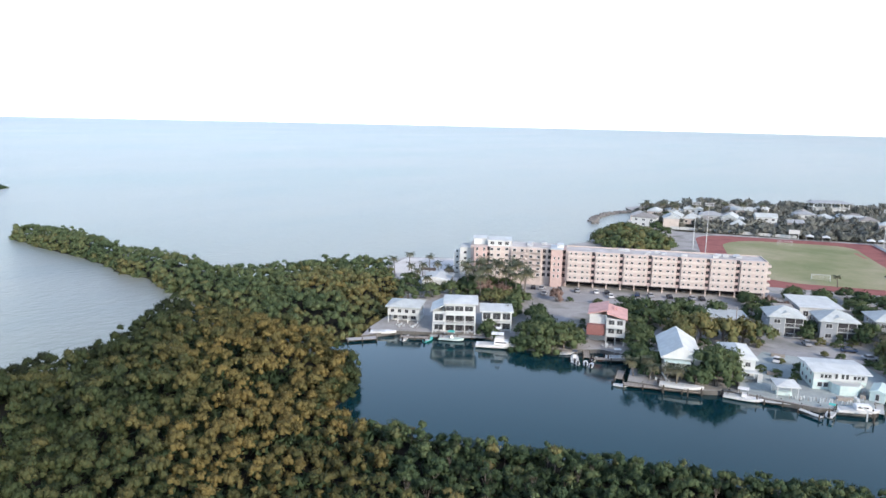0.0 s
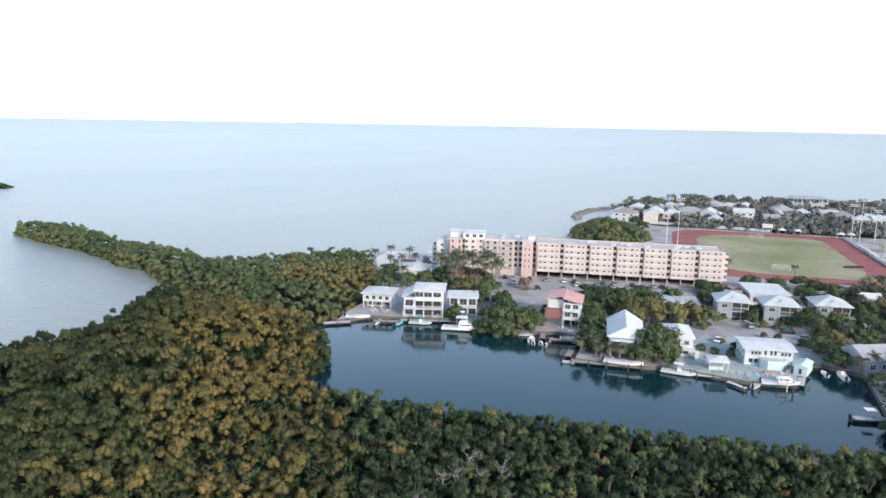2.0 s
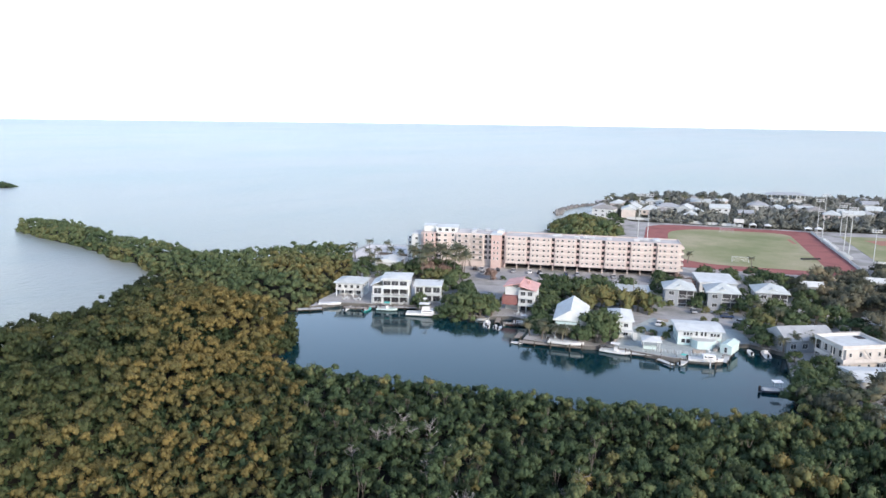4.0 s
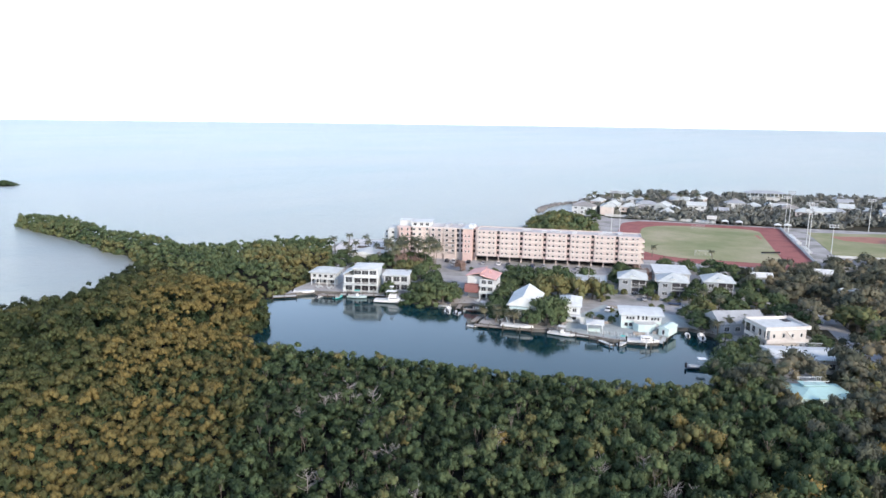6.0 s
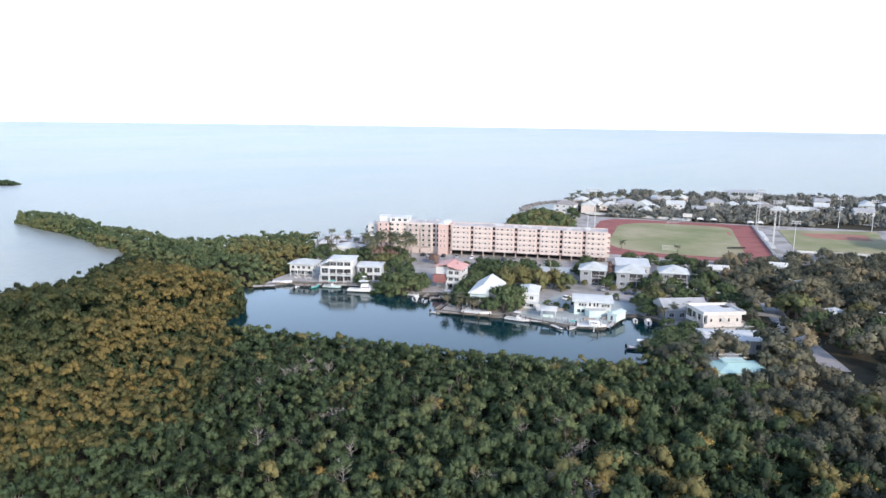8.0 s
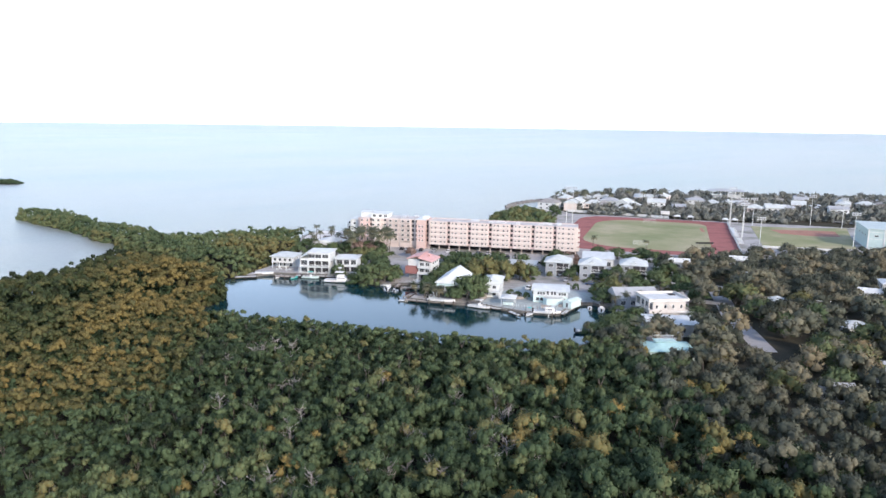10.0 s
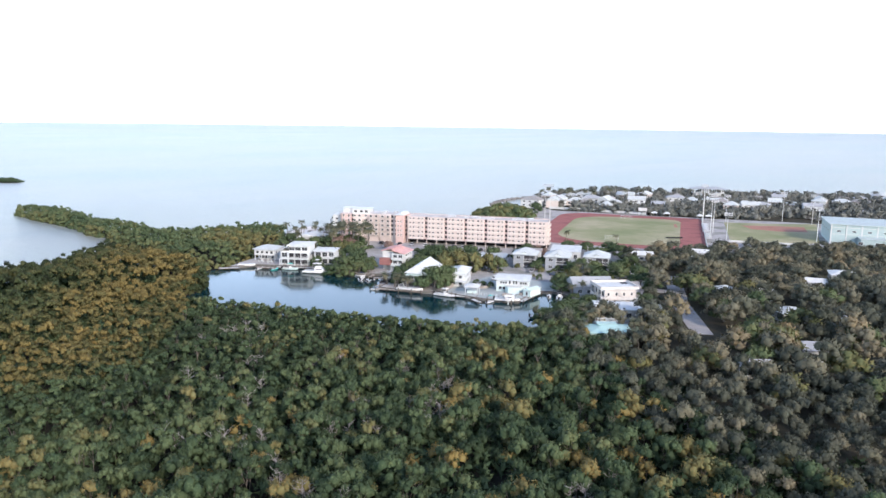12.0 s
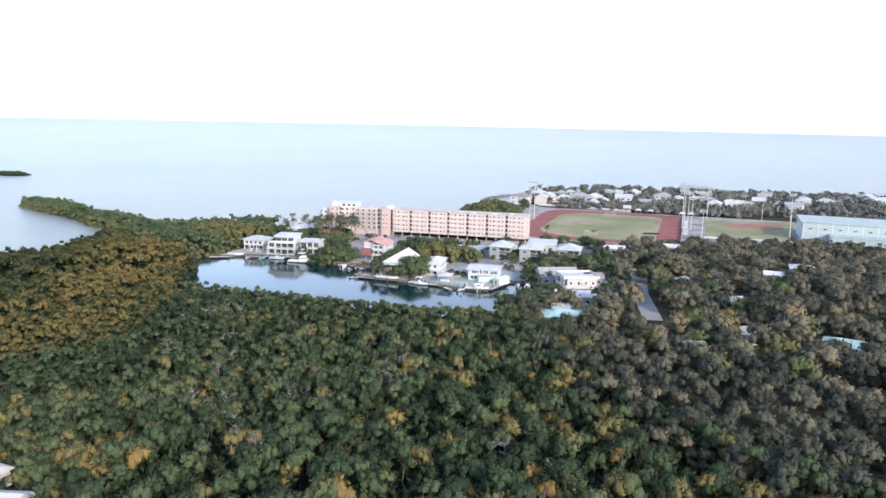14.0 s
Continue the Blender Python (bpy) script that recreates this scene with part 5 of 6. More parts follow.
# the spit
x, y = grid_points(SPIT, 3.45, 12)
h = np.clip(5.4 + 1.6 * np.clip(edge_distance(x, y, SPIT) / 12, 0, 1) + RNG.normal(0, 0.8, len(x)), 2.5, 10)
landing = [(-172, 190), (-158, 168), (-152, 152), (-147, 143), (-150, 134)]  # lower and greener towards the ramp
h *= 0.38 + 0.62 * np.clip(edge_distance(x, y, landing + landing[-2:0:-1]) / 17, 0, 1)
x, y, h, r, d = fringe(x, y, h, RNG.uniform(1.4, 2.3, len(x)), landing + SPIT_FRONT, 3.5)
ramp_side = np.clip(1 - edge_distance(x, y, landing + landing[-2:0:-1]) / 20, 0, 1)
# tints lifted for haze, and once more to brighten the shaded waterline front
forest("mangrove_wood", x, y, 0.1, h, r, FAR_CROWNS,
       np.clip(0.27 + 0.14 * soft_noise(x, y, 22, 15) + RNG.normal(0, 0.08, len(x)) + 0.15 * np.clip((5 - d) / 4, 0, 1) + 0.16 * ramp_side + 0.3 * np.clip(1.5 - np.hypot((x + 188) / 22, (y - 178) / 18), 0, 1), 0, 0.62), 13, "dark green mangroves on a long narrow spit", mat=M_LEAFGREY)
# the islet
ISLET = [(-680, 204), (-664, 216), (-660, 224), (-668, 232), (-690, 230), (-708, 220), (-700, 206)]
tagged(new("ground_islet", mesh_from("ground_islet", outline_slab(ISLET, -1, 0.3), M_MUD)), "muddy islet in the sea", "ground", kind="structure")
x, y = grid_points(ISLET, 4.0, 17)
forest("mangrove_wood", x, y, 0.2, RNG.uniform(2.2, 4.4, len(x)), RNG.uniform(2.0, 2.8, len(x)), FAR_CROWNS, RNG.uniform(0.1, 0.3, len(x)), 18, "small dark mangrove islet in the sea", mat=M_LEAFGREY)
# woods east of the houses
CLEAR = [(9.5, 201.5, 12), (20, 189, 13), (30, 160, 9.5), (34, 243, 7), (46, 247, 6), (13, 282, 5), (62, 226, 7), (-4, 314, 6), (-22, 288, 7), (60, 308, 8), (78, 188, 11), (72, 161, 6), (104, 196, 12), (79, 232, 8), (56, 282, 6)]
WOODS = [(7, 152), (18, 152), (34, 132), (56, 113), (92, 96), (148, 85), (150, 210), (125, 380), (110, 418), (70, 408), (40, 398), (22, 388), (-6, 362), (-16, 330), (-36, 296), (-18, 266), (0, 258), (14, 220), (28, 190), (14, 172)]
x, y = grid_points(WOODS, 7.5, 21)
r = RNG.uniform(3.0, 5.4, len(x))
south = y < 172 - 0.25 * x  # smaller, closer crowns where the wood runs into the mangroves
x2, y2 = grid_points(WOODS, 4.35, 27)
near = y2 < 172 - 0.25 * x2
x, y, r = np.concatenate([x[~south], x2[near]]), np.concatenate([y[~south], y2[near]]), np.concatenate([r[~south], RNG.uniform(1.5, 2.9, near.sum())])
keep = edge_distance(x, y, ROAD_LINE + ROAD_LINE[-2::-1]) > 2.7 + 0.55 * r
keep &= edge_distance(x, y, [(47.5, 188.5), (57, 174), (47.5, 188.5)]) > 1.6 + 0.7 * r  # a gap where the road runs out
for cx, cy, cr in CLEAR:
    keep &= np.hypot(x - cx, y - cy) > cr * 0.6 + 0.6 * r
keep &= ~inside(x, y, BALL)
x, y, r = x[keep], y[keep], r[keep]
h = (5.0 + 0.6 * r + RNG.normal(0, 1.7, len(x)) + 1.6 * soft_noise(x, y, 20, 23)) * (1 - 0.42 * np.clip((y - 250) / 90, 0, 1))
south = y < 172 - 0.25 * x
# northern crowns tinted lighter than southern ones, as painted haze
tint = np.clip(np.where(south, 0.06, 0.30) + 0.22 * soft_noise(x, y, 25, 25) + RNG.normal(0, 0.20, len(x)), 0, 0.8)
for part_of, crowns, seed in ((south, MID_CROWNS, 22), (~south, WOOD_CROWNS, 24)):
    forest("woodland", x[part_of], y[part_of], 1.0, np.clip(h[part_of], 3.2, 11), r[part_of], crowns, tint[part_of], seed, "dark olive broadleaf woodland between hidden houses", "woodland", M_LEAFDULL)
# trees among the distant houses
FARWOOD = [(-205, 462), (-170, 440), (-110, 452), (-60, 470), (-20, 500), (10, 520), (60, 560), (330, 700), (330, 900), (150, 880), (0, 740), (-100, 660), (-205, 590), (-225, 530)]
x, y = grid_points(FARWOOD, 9.2, 31)
# the leaf colour itself carries the haze here
forest("distant_trees", x, y, 1.0, RNG.uniform(3.6, 7.4, len(x)), RNG.uniform(2.8, 5.2, len(x)), DIST_CROWNS, RNG.uniform(0.1, 0.5, len(x)), 32, "trees among distant houses, leaf colours paled for haze", "trees", M_LEAFFAR)
HILL = [(-168, 338), (-184, 360), (-194, 385), (-194, 410), (-176, 410), (-158, 396), (-142, 376), (-137, 362), (-148, 340)]
x, y = grid_points(HILL, 4.2, 33)
d = edge_distance(x, y, HILL)
forest("coastal_thicket", x, y, 1.0, 3.5 + 4.5 * np.clip(d / 14, 0, 1) + RNG.normal(0, 0.6, len(x)), RNG.uniform(2.4, 3.6, len(x)), FAR_CROWNS,
       np.clip(RNG.normal(0.40, 0.10, len(x)), 0, 0.6), 34, "rounded green thicket on the shore", "thicket", M_LEAFGREY)
EASTWOOD = [(150, 100), (330, 150), (330, 600), (180, 560), (125, 430), (112, 400), (150, 210)]
x, y = grid_points(EASTWOOD, 8.6, 53)
forest("woodland", x, y, 1.0, RNG.uniform(5, 9, len(x)), RNG.uniform(3.5, 5, len(x)), DIST_CROWNS, RNG.uniform(0.05, 0.35, len(x)), 54, "dark broadleaf woodland further inland", "woodland", M_LEAFDULL)
HEDGE = [(-152, 431), (-112, 448), (-62, 468), (-30, 482), (-36, 496), (-66, 488), (-112, 468), (-154, 450)]
x, y = grid_points(HEDGE, 4.0, 57)
# again the far leaf colours, paled for haze
forest("tree_belt", x, y, 1.0, RNG.uniform(3.5, 6.5, len(x)), RNG.uniform(2.2, 3.4, len(x)), FAR_CROWNS, RNG.uniform(0.1, 0.5, len(x)), 58, "tree belt behind the far bend of the track, colours paled for haze", "trees", M_LEAFFAR)


# ---------------------------------------------------------------- single trees and palms
def crown_mesh(seed, tint, mat, domes=14, per=48, leaf=0.075):
    rng = np.random.default_rng(seed)
    q, nrm, tone = leaf_cloud(rng, domes, per, 1.0, -0.9, 0.72, leaf)
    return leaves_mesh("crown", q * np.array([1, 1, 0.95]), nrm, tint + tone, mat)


def tree_model(seed, tint, label, leaves=None):
    """A broad tree of unit crown radius: trunk 1.15 high under a crown centred at 1.5."""
    g = thing("tree", pose(0, 0, -60), label, "tree")
    rng = random.Random(seed)
    bm = bmesh.new()
    tube(bm, [(0, 0, 0), (0.03, 0.02, 0.5), (0, 0.03, 1.1), (0.04, 0, 1.7)], [0.10, 0.075, 0.06, 0.03], 7)
    for k in range(6):
        a, z = k * 1.05 + rng.uniform(-0.3, 0.3), rng.uniform(0.6, 1.1)
        tube(bm, [(0, 0, z), (0.3 * math.cos(a), 0.3 * math.sin(a), z + 0.3), (0.65 * math.cos(a), 0.65 * math.sin(a), z + 0.55)], [0.045, 0.03, 0.012], 5)
    part("trunk", bm, M_BARK, g)
    c = part("crown", crown_mesh(seed, tint, leaves or M_LEAFGREY), None, g)
    c.location.z = 1.22
    c.scale.z = 1.38
    return g


TREES = {"green": [tree_model(61 + k, 0.31, "dark green broad tree beside the houses") for k in range(3)],
         "olive": [tree_model(71 + k, 0.36, "dull olive broad tree beside the houses") for k in range(2)],
         "yellow": [tree_model(81 + k, 0.54, "yellowing broad tree beside the houses") for k in range(2)],
         "russet": [tree_model(91 + k, 0.35, "half bare tree with dry russet leaves", M_LEAFTAN) for k in range(2)]}


def frond_mesh(seed, droop):
    bm = bmesh.new()
    rng = random.Random(seed)
    n, length = 9, 2.6

    def at(s):
        return Vector((length * (s - 0.16 * s * s * droop), 0, 0.9 * s - (0.6 + 0.85 * droop) * s * s))

    for k in range(n):
        s0, s1 = 0.1 + 0.9 * k / n, 0.1 + 0.9 * (k + 0.85) / n
        w = 0.85 * math.sin(math.pi * min(1, 0.15 + 0.85 * (s0 + s1) / 2)) + 0.08
        for side in (-1, 1):
            a, b = at(s0), at(s1)
            tip = (a + b) / 2 + Vector((0.25, side * w, -0.22 - 0.25 * rng.random()))
            bm.faces.new([bm.verts.new(p) for p in (a, b, tip)])
    tube(bm, [at(0), at(0.5), at(1)], [0.05, 0.035, 0.01], 3)
    me = mesh_from("frond", bm, M_PALM)
    a = me.attributes.new("tint", "FLOAT", "POINT")
    a.data.foreach_set("value", np.full(len(me.vertices), 0.3 + 0.25 * droop, np.float32))
    return me


FRONDS = [frond_mesh(1, 0.6), frond_mesh(2, 1.2), frond_mesh(3, 1.9)]


def palm(x, y, h, z=1.2, seed=0, size=1.0):
    rng = random.Random(seed)
    g = thing("palm_tree", pose(x, y, z, 0, 0, rng.uniform(0, 360)), "slender coconut palm with drooping fronds", "palm", "palms")
    lean = rng.uniform(0.2, 1.2)
    part("trunk", tube(bmesh.new(), [(0, 0, 0), (lean * 0.25, 0, h * 0.4), (lean * 0.7, 0, h * 0.75), (lean, 0, h)], [0.24, 0.17, 0.14, 0.12], 6), M_BARK, g)
    for k in range(21):
        f = part("frond", FRONDS[k % 3], None, g)
        f.matrix_basis = pose(lean, 0, h, 0, rng.uniform(-42, -5) if k % 3 == 0 else rng.uniform(-14, 20), k * 137.5 + rng.uniform(-15, 15)) @ Matrix.Scale(size * rng.uniform(0.85, 1.15), 4)
    return g


def bare_tree(x, y, h, seed):
    rng = random.Random(seed)
    g = thing("bare_tree", pose(x, y, 0.3, 0, 0, rng.uniform(0, 360)), "leafless grey dead tree among mangroves", "dead tree", "dead trees")
    part("trunk", tube(bmesh.new(), [(0, 0, 0), (0.2, 0.1, h * 0.5), (0.1, 0.3, h * 0.85)], [0.10, 0.07, 0.035], 5), M_DEADWOOD, g)
    for k in range(22):
        a, s = k * 2.4 + rng.uniform(-0.6, 0.6), rng.uniform(0.4, 0.88)
        L = h * rng.uniform(0.12, 0.34)
        rise = rng.uniform(0.1, 0.75)
        p0 = Vector((0.15, 0.15, h * s))
        p1 = p0 + Vector((math.cos(a) * L * 0.6, math.sin(a) * L * 0.6, L * rise * 0.7))
        p2 = p1 + Vector((math.cos(a + 0.6) * L * 0.35, math.sin(a + 0.6) * L * 0.35, L * rng.uniform(0.1, 0.6)))
        bm = tube(bmesh.new(), [p0, p1, p2], [0.036, 0.026, 0.012], 4)
        p3 = p1 + Vector((math.cos(a - 0.8) * L * 0.4, math.sin(a - 0.8) * L * 0.4, L * 0.3))
        tube(bm, [p1, p3], [0.028, 0.012], 4)
        part("branch", bm, M_DEADWOOD, g)
    return g


PLACED = random.Random(21)


def plant(kind, x, y, r, h, z=1.1, sink=0.0):
    model = PLACED.choice(TREES[kind])
    s = h / 2.2
    t = copy_thing(model, pose(x, y, z - sink, 0, 0, PLACED.uniform(0, 360)) @ Matrix.Diagonal((r * 1.22, r * 1.22, s, 1)))
    t["group"] = "trees among the houses"
    return t


# along the canal between the white houses and the salmon-roofed house
for x, y, r, h in ((-106.6, 168.6, 2.8, 4.6), (-106, 168.2, 3.2, 5.0), (-102.5, 169.6, 3.4, 5.4), (-99, 172.0, 3.2, 5.2), (-96, 174.2, 3.0, 4.8), (-93.5, 177.0, 2.6, 4.4), (-104, 174, 3.8, 6.2), (-100, 177, 3.6, 6.0), (-109, 174, 3.2, 5.6),
                   (-106, 180, 4.2, 6.6), (-110, 184, 3.6, 6.0), (-114, 189, 3.2, 6.0), (-101, 184, 3.4, 5.2), (-118.5, 171, 2.2, 4.6), (-122, 171.5, 1.8, 4.0), (-117, 193, 3.0, 6.0), (-124, 187, 2.6, 5.0), (-96, 181, 2.8, 4.6)):
    plant("olive" if x > -101 else "green", x, y - (0 if y > 173 else 1.0), r, h * 1.12, 1.1 if y > 173 else -0.6)
SHRUBS = random.Random(77)
made = 0
while made < 110:
    x, y = SHRUBS.uniform(-150, 10), SHRUBS.uniform(165, 290)
    u, v = (x + 60) * 0.88 + (y - 215) * 0.47, -(x + 60) * 0.47 + (y - 215) * 0.88
    if not (-75 < u < 72 and -38 < v < 40) or inside([x], [y], CANAL)[0] or (abs(v - 24) < 9 and u < 15):
        continue
    made += 1
    t = plant(SHRUBS.choice(("green", "green", "olive", "yellow")), x, y, SHRUBS.uniform(0.7, 1.7), SHRUBS.uniform(1.4, 3.4), 1.0)
    t.name = "shrub"
    tagged(t, "low rounded garden shrub beside the houses", "shrub", "garden shrubs")


def grove(*trees):
    for x, y, r, h, k in trees:
        plant(k, x, y, r, h)


def palms(first, *places):
    for i, (x, y, h) in enumerate(places, first):
        palm(x, y, h + (2.2 if -161 < x < -130 else 0), seed=100 + i, size=1.4 if y > 400 or -161 < x < -130 else 1.0 if y < 300 else 0.9)


# trees behind the beach and round the salmon-roofed house
grove(
      (-160, 214, 4.0, 6.5, "green"), (-154, 219, 3.8, 6.0, "green"), (-148, 220, 3.6, 6.0, "olive"), (-142, 216, 3.4, 6.2, "green"), (-134, 208, 3.6, 6.0, "green"), (-128, 196, 3.0, 5.4, "green"),
      (-146, 207, 4.2, 6.5, "olive"), (-138, 204, 3.6, 6.0, "yellow"), (-152, 203, 3.6, 7.0, "green"), (-158, 200, 3.8, 6.6, "green"), (-163, 194, 4.0, 6.0, "green"), (-131, 201, 3.0, 6.0, "green"),
      (-158, 208, 3.4, 6.0, "olive"), (-167, 186, 3.8, 5.6, "green"), (-176, 197, 3.8, 5.5, "green"), (-183, 205, 3.6, 5.0, "green"), (-82, 195, 4.2, 6.8, "green"), (-80, 188, 3.6, 6.2, "green"),
      (-77, 181, 2.6, 4.6, "green"), (-88, 214, 4.6, 7, "green"), (-96, 216, 4.4, 6.5, "green"))
grove((-72.4, 174.6, 3.0, 6.4, "green"), (-69.2, 175.4, 2.4, 6.0, "green"), (-75.5, 178.0, 2.8, 6.2, "green"), (25.5, 153.6, 2.8, 4.8, "green"), (30.5, 154.6, 2.6, 4.6, "olive"), (35.5, 157.0, 2.6, 5.0, "green"), (-120.2, 170.4, 2.2, 5.4, "green"), (-147, 206, 4.0, 7.5, "russet"), (-142, 209, 3.4, 7.0, "russet"), (-126, 221, 2.6, 5.5, "russet"), (-64, 262, 3.0, 6.4, "russet"), (-58, 258, 2.8, 6.0, "russet"))
# trees among the middle houses
grove(
      (-93, 222, 4.4, 7.8, "green"), (-86, 224, 4.2, 7.6, "green"), (-80, 217, 4.4, 7.0, "green"), (-84, 233, 4.0, 7.2, "green"), (-77, 227, 4.0, 7.4, "green"), (-100, 224, 3.6, 6.8, "green"),
      (-75, 240, 3.6, 6.6, "green"), (-90, 206, 3.4, 5.6, "green"), (-75, 207, 3.8, 9.0, "yellow"), (-69, 208, 4.0, 10.4, "yellow"), (-63, 210.5, 4.0, 9.6, "yellow"), (-59, 216, 4.0, 9.0, "yellow"),
      (-54.5, 217, 3.4, 8.0, "yellow"), (-71.5, 201, 3.2, 9.0, "yellow"), (-65, 217, 3.8, 6.5, "olive"), (-75, 221, 3.6, 6.2, "yellow"), (-60, 222, 3.2, 6.0, "olive"), (-55.7, 177.9, 4.4, 9.6, "green"),
      (-53.2, 182.6, 4.0, 8.8, "green"), (-52.8, 174.4, 3.6, 8.0, "green"), (-50.6, 178.0, 3.0, 7.6, "green"))
# trees round the grey houses and the hall
grove(
      (-57, 186, 3.2, 8.2, "green"), (-56.5, 170.5, 3.0, 6.0, "green"), (-68.5, 169, 2.4, 4.0, "green"), (-72, 172.5, 2.2, 4.0, "green"), (-45.5, 238, 2.8, 6.2, "green"), (-45.5, 233, 2.4, 4.8, "green"),
      (-61, 244, 3.4, 6.5, "green"), (-66, 249, 3.2, 6.0, "olive"), (-31.5, 239, 2.6, 6.0, "green"), (-30, 246, 3.0, 6.5, "green"), (-32.5, 258, 3.0, 6.0, "green"), (-63, 258, 3.2, 6.0, "green"),
      (-70, 262, 3.2, 6.0, "green"), (-74, 268, 3.0, 5.4, "green"), (-62, 287, 3.6, 6, "green"), (-52, 288, 3.8, 6.4, "green"), (-40, 294, 4.0, 6.6, "green"), (-32, 288, 4.2, 7.0, "olive"),
      (-40, 280, 3.6, 6.0, "green"), (-25, 278, 4.0, 6.0, "green"), (-18, 270, 4.0, 6.4, "green"))
# trees by the inlet and the cream house
grove(
      (-36, 273, 3.4, 6.0, "green"), (-46, 300, 3.4, 5.4, "olive"), (-24, 230, 2.6, 6.0, "yellow"), (-19, 222, 3.0, 6.4, "yellow"), (-16, 210, 3.4, 6.0, "green"), (-14.5, 204.5, 3.2, 5.2, "green"),
      (-21, 214, 3.0, 6.2, "olive"), (-18, 236, 3.6, 6.6, "olive"), (-12, 230, 4.0, 7.0, "olive"), (-8, 240, 4.2, 7.4, "olive"), (-22, 243, 3.6, 6.8, "olive"), (-4, 248, 4.0, 7.0, "green"),
      (3, 236, 4.0, 6.6, "green"), (-14, 248, 4.0, 7.0, "green"), (10, 232, 3.6, 6.0, "green"), (-3.5, 196, 2.4, 3.6, "olive"), (4, 193.5, 3.2, 5.0, "green"), (0.5, 190, 2.2, 3.4, "green"),
      (7, 184, 3.2, 5.2, "green"), (4.5, 176, 3.8, 6.4, "green"), (9.5, 170.5, 4.2, 7.0, "green"))
# large olive and browning crowns over the wood
grove(
      (20.5, 240, 4.6, 8.4, "yellow"), (35.5, 183, 3.2, 7.4, "yellow"), (47, 207.5, 3.8, 8.6, "olive"), (63, 180.5, 4.4, 9.0, "olive"), (71, 184, 5.4, 9.4, "yellow"), (51.5, 227.5, 4.4, 8.6, "olive"),
      (38, 140.5, 3.4, 6.6, "yellow"), (31.5, 131, 3.2, 6.2, "olive"), (61, 156, 3.8, 7.4, "yellow"), (71.5, 165, 4.4, 7.8, "olive"), (68.5, 248, 5.0, 8.8, "olive"), (50, 139, 3.4, 7.0, "yellow"),
      (42, 243, 4.6, 8.4, "yellow"), (69, 213, 4.8, 8.8, "yellow"), (88, 205, 4.8, 8.8, "olive"), (62, 196, 4.4, 8.4, "olive"), (90, 176, 4.6, 8.6, "yellow"), (84, 148, 4.0, 7.6, "yellow"), (100, 160, 4.4, 8.0, "olive"))
# trees beside the road and the far shore
grove(
      (6.5, 163, 4.0, 6.4, "green"), (15.5, 168, 3.8, 6.4, "olive"), (13, 159, 3.8, 6.4, "green"), (20, 160, 3.2, 4.6, "green"), (37, 152, 3.6, 6.0, "olive"), (40, 168, 4.0, 6.4, "yellow"),
      (21, 206, 3.6, 6.0, "green"), (30, 199, 2.8, 5.0, "green"), (24.5, 151, 3.4, 5.4, "green"), (24, 238, 6.0, 9.5, "yellow"), (-140, 200, 3.6, 5.6, "yellow"), (-143.5, 203, 3.2, 5.4, "olive"),
      (34, 225, 5.0, 8.0, "olive"), (-172, 420, 4.0, 6.5, "green"), (-160, 404, 3.6, 6.0, "green"), (-185, 470, 4.0, 7.0, "green"), (-205, 492, 4.0, 7.0, "green"))
# palms
palms(0,
      (-154.5, 204.5, 8.2), (-147, 208, 8.4), (-148.5, 216, 8.8), (-144, 217, 8.6), (-135, 213, 8.0), (-145.5, 200.5, 7.4), (-141, 211, 8.0), (-151, 211, 8.6), (-138, 218, 7.6),
      (-152, 219, 9.0), (-156, 214, 8.6), (-160, 211, 8.4), (-142, 222, 8.8), (-147, 223, 9.2), (-136, 209, 7.6), (-150, 206, 8.0), (-158, 219, 8.8), (-199, 222, 7.4),
      (-184, 207, 7.0), (-181, 210, 7.4), (-176, 214, 7.6), (-170.5, 212.5, 7.2), (-198, 212, 7.0), (-166, 195, 6.6), (-179, 204, 6.2), (-191, 226, 7.0), (-68.8, 171, 4.2),
      (-67, 166.5, 4.0))
# palms
palms(28,
      (-63, 168, 4.2), (-71.5, 167, 4.0), (-121.5, 183.5, 5.6), (-60, 166.8, 4.2), (-5.7, 206, 4.8), (-4, 211.5, 4.8), (-8.2, 203, 4.2), (-1, 209.5, 4.4), (15.5, 171, 6.0),
      (18, 177, 6.2), (13, 162, 6.0), (19, 166.5, 6.2), (22.5, 158, 5.6), (35, 167, 6.0), (41, 158, 6.0), (-79.5, 313, 5.0), (-53.4, 322.5, 4.6), (-17, 228, 6.0),
      (-26, 235, 5.4), (12.5, 180, 4.6), (-208, 482, 8), (-202, 500, 8), (-196, 505, 8.4), (-190, 498, 8), (-214, 500, 8), (-180, 505, 8.4), (-170, 500, 8),
      (-160, 512, 8.6))
# palms
palms(56,
      (-150, 520, 8), (-186, 486, 8), (-140, 530, 8))
BARE = [(-4, 61), (16, 45), (31, 42), (41, 43), (22, 92), (29, 81), (12, 94), (30, 65), (31, 98), (73, 76), (86, 67), (5, 43), (3, 36), (-37, 78), (-27, 73), (-22, 58), (-10, 87), (12, 70), (34, 80), (-45, 88), (-52, 80), (22, 62)]
for i in range(66):
    cx, cy = BARE[i % len(BARE)]
    bare_tree(cx + PLACED.gauss(0, 3.2), cy + PLACED.gauss(0, 2.6), PLACED.uniform(4.4, 6.8), 300 + i)


for models in TREES.values():
    for model in models:
        for ob in (*model.children, model):
            bpy.data.objects.remove(ob)


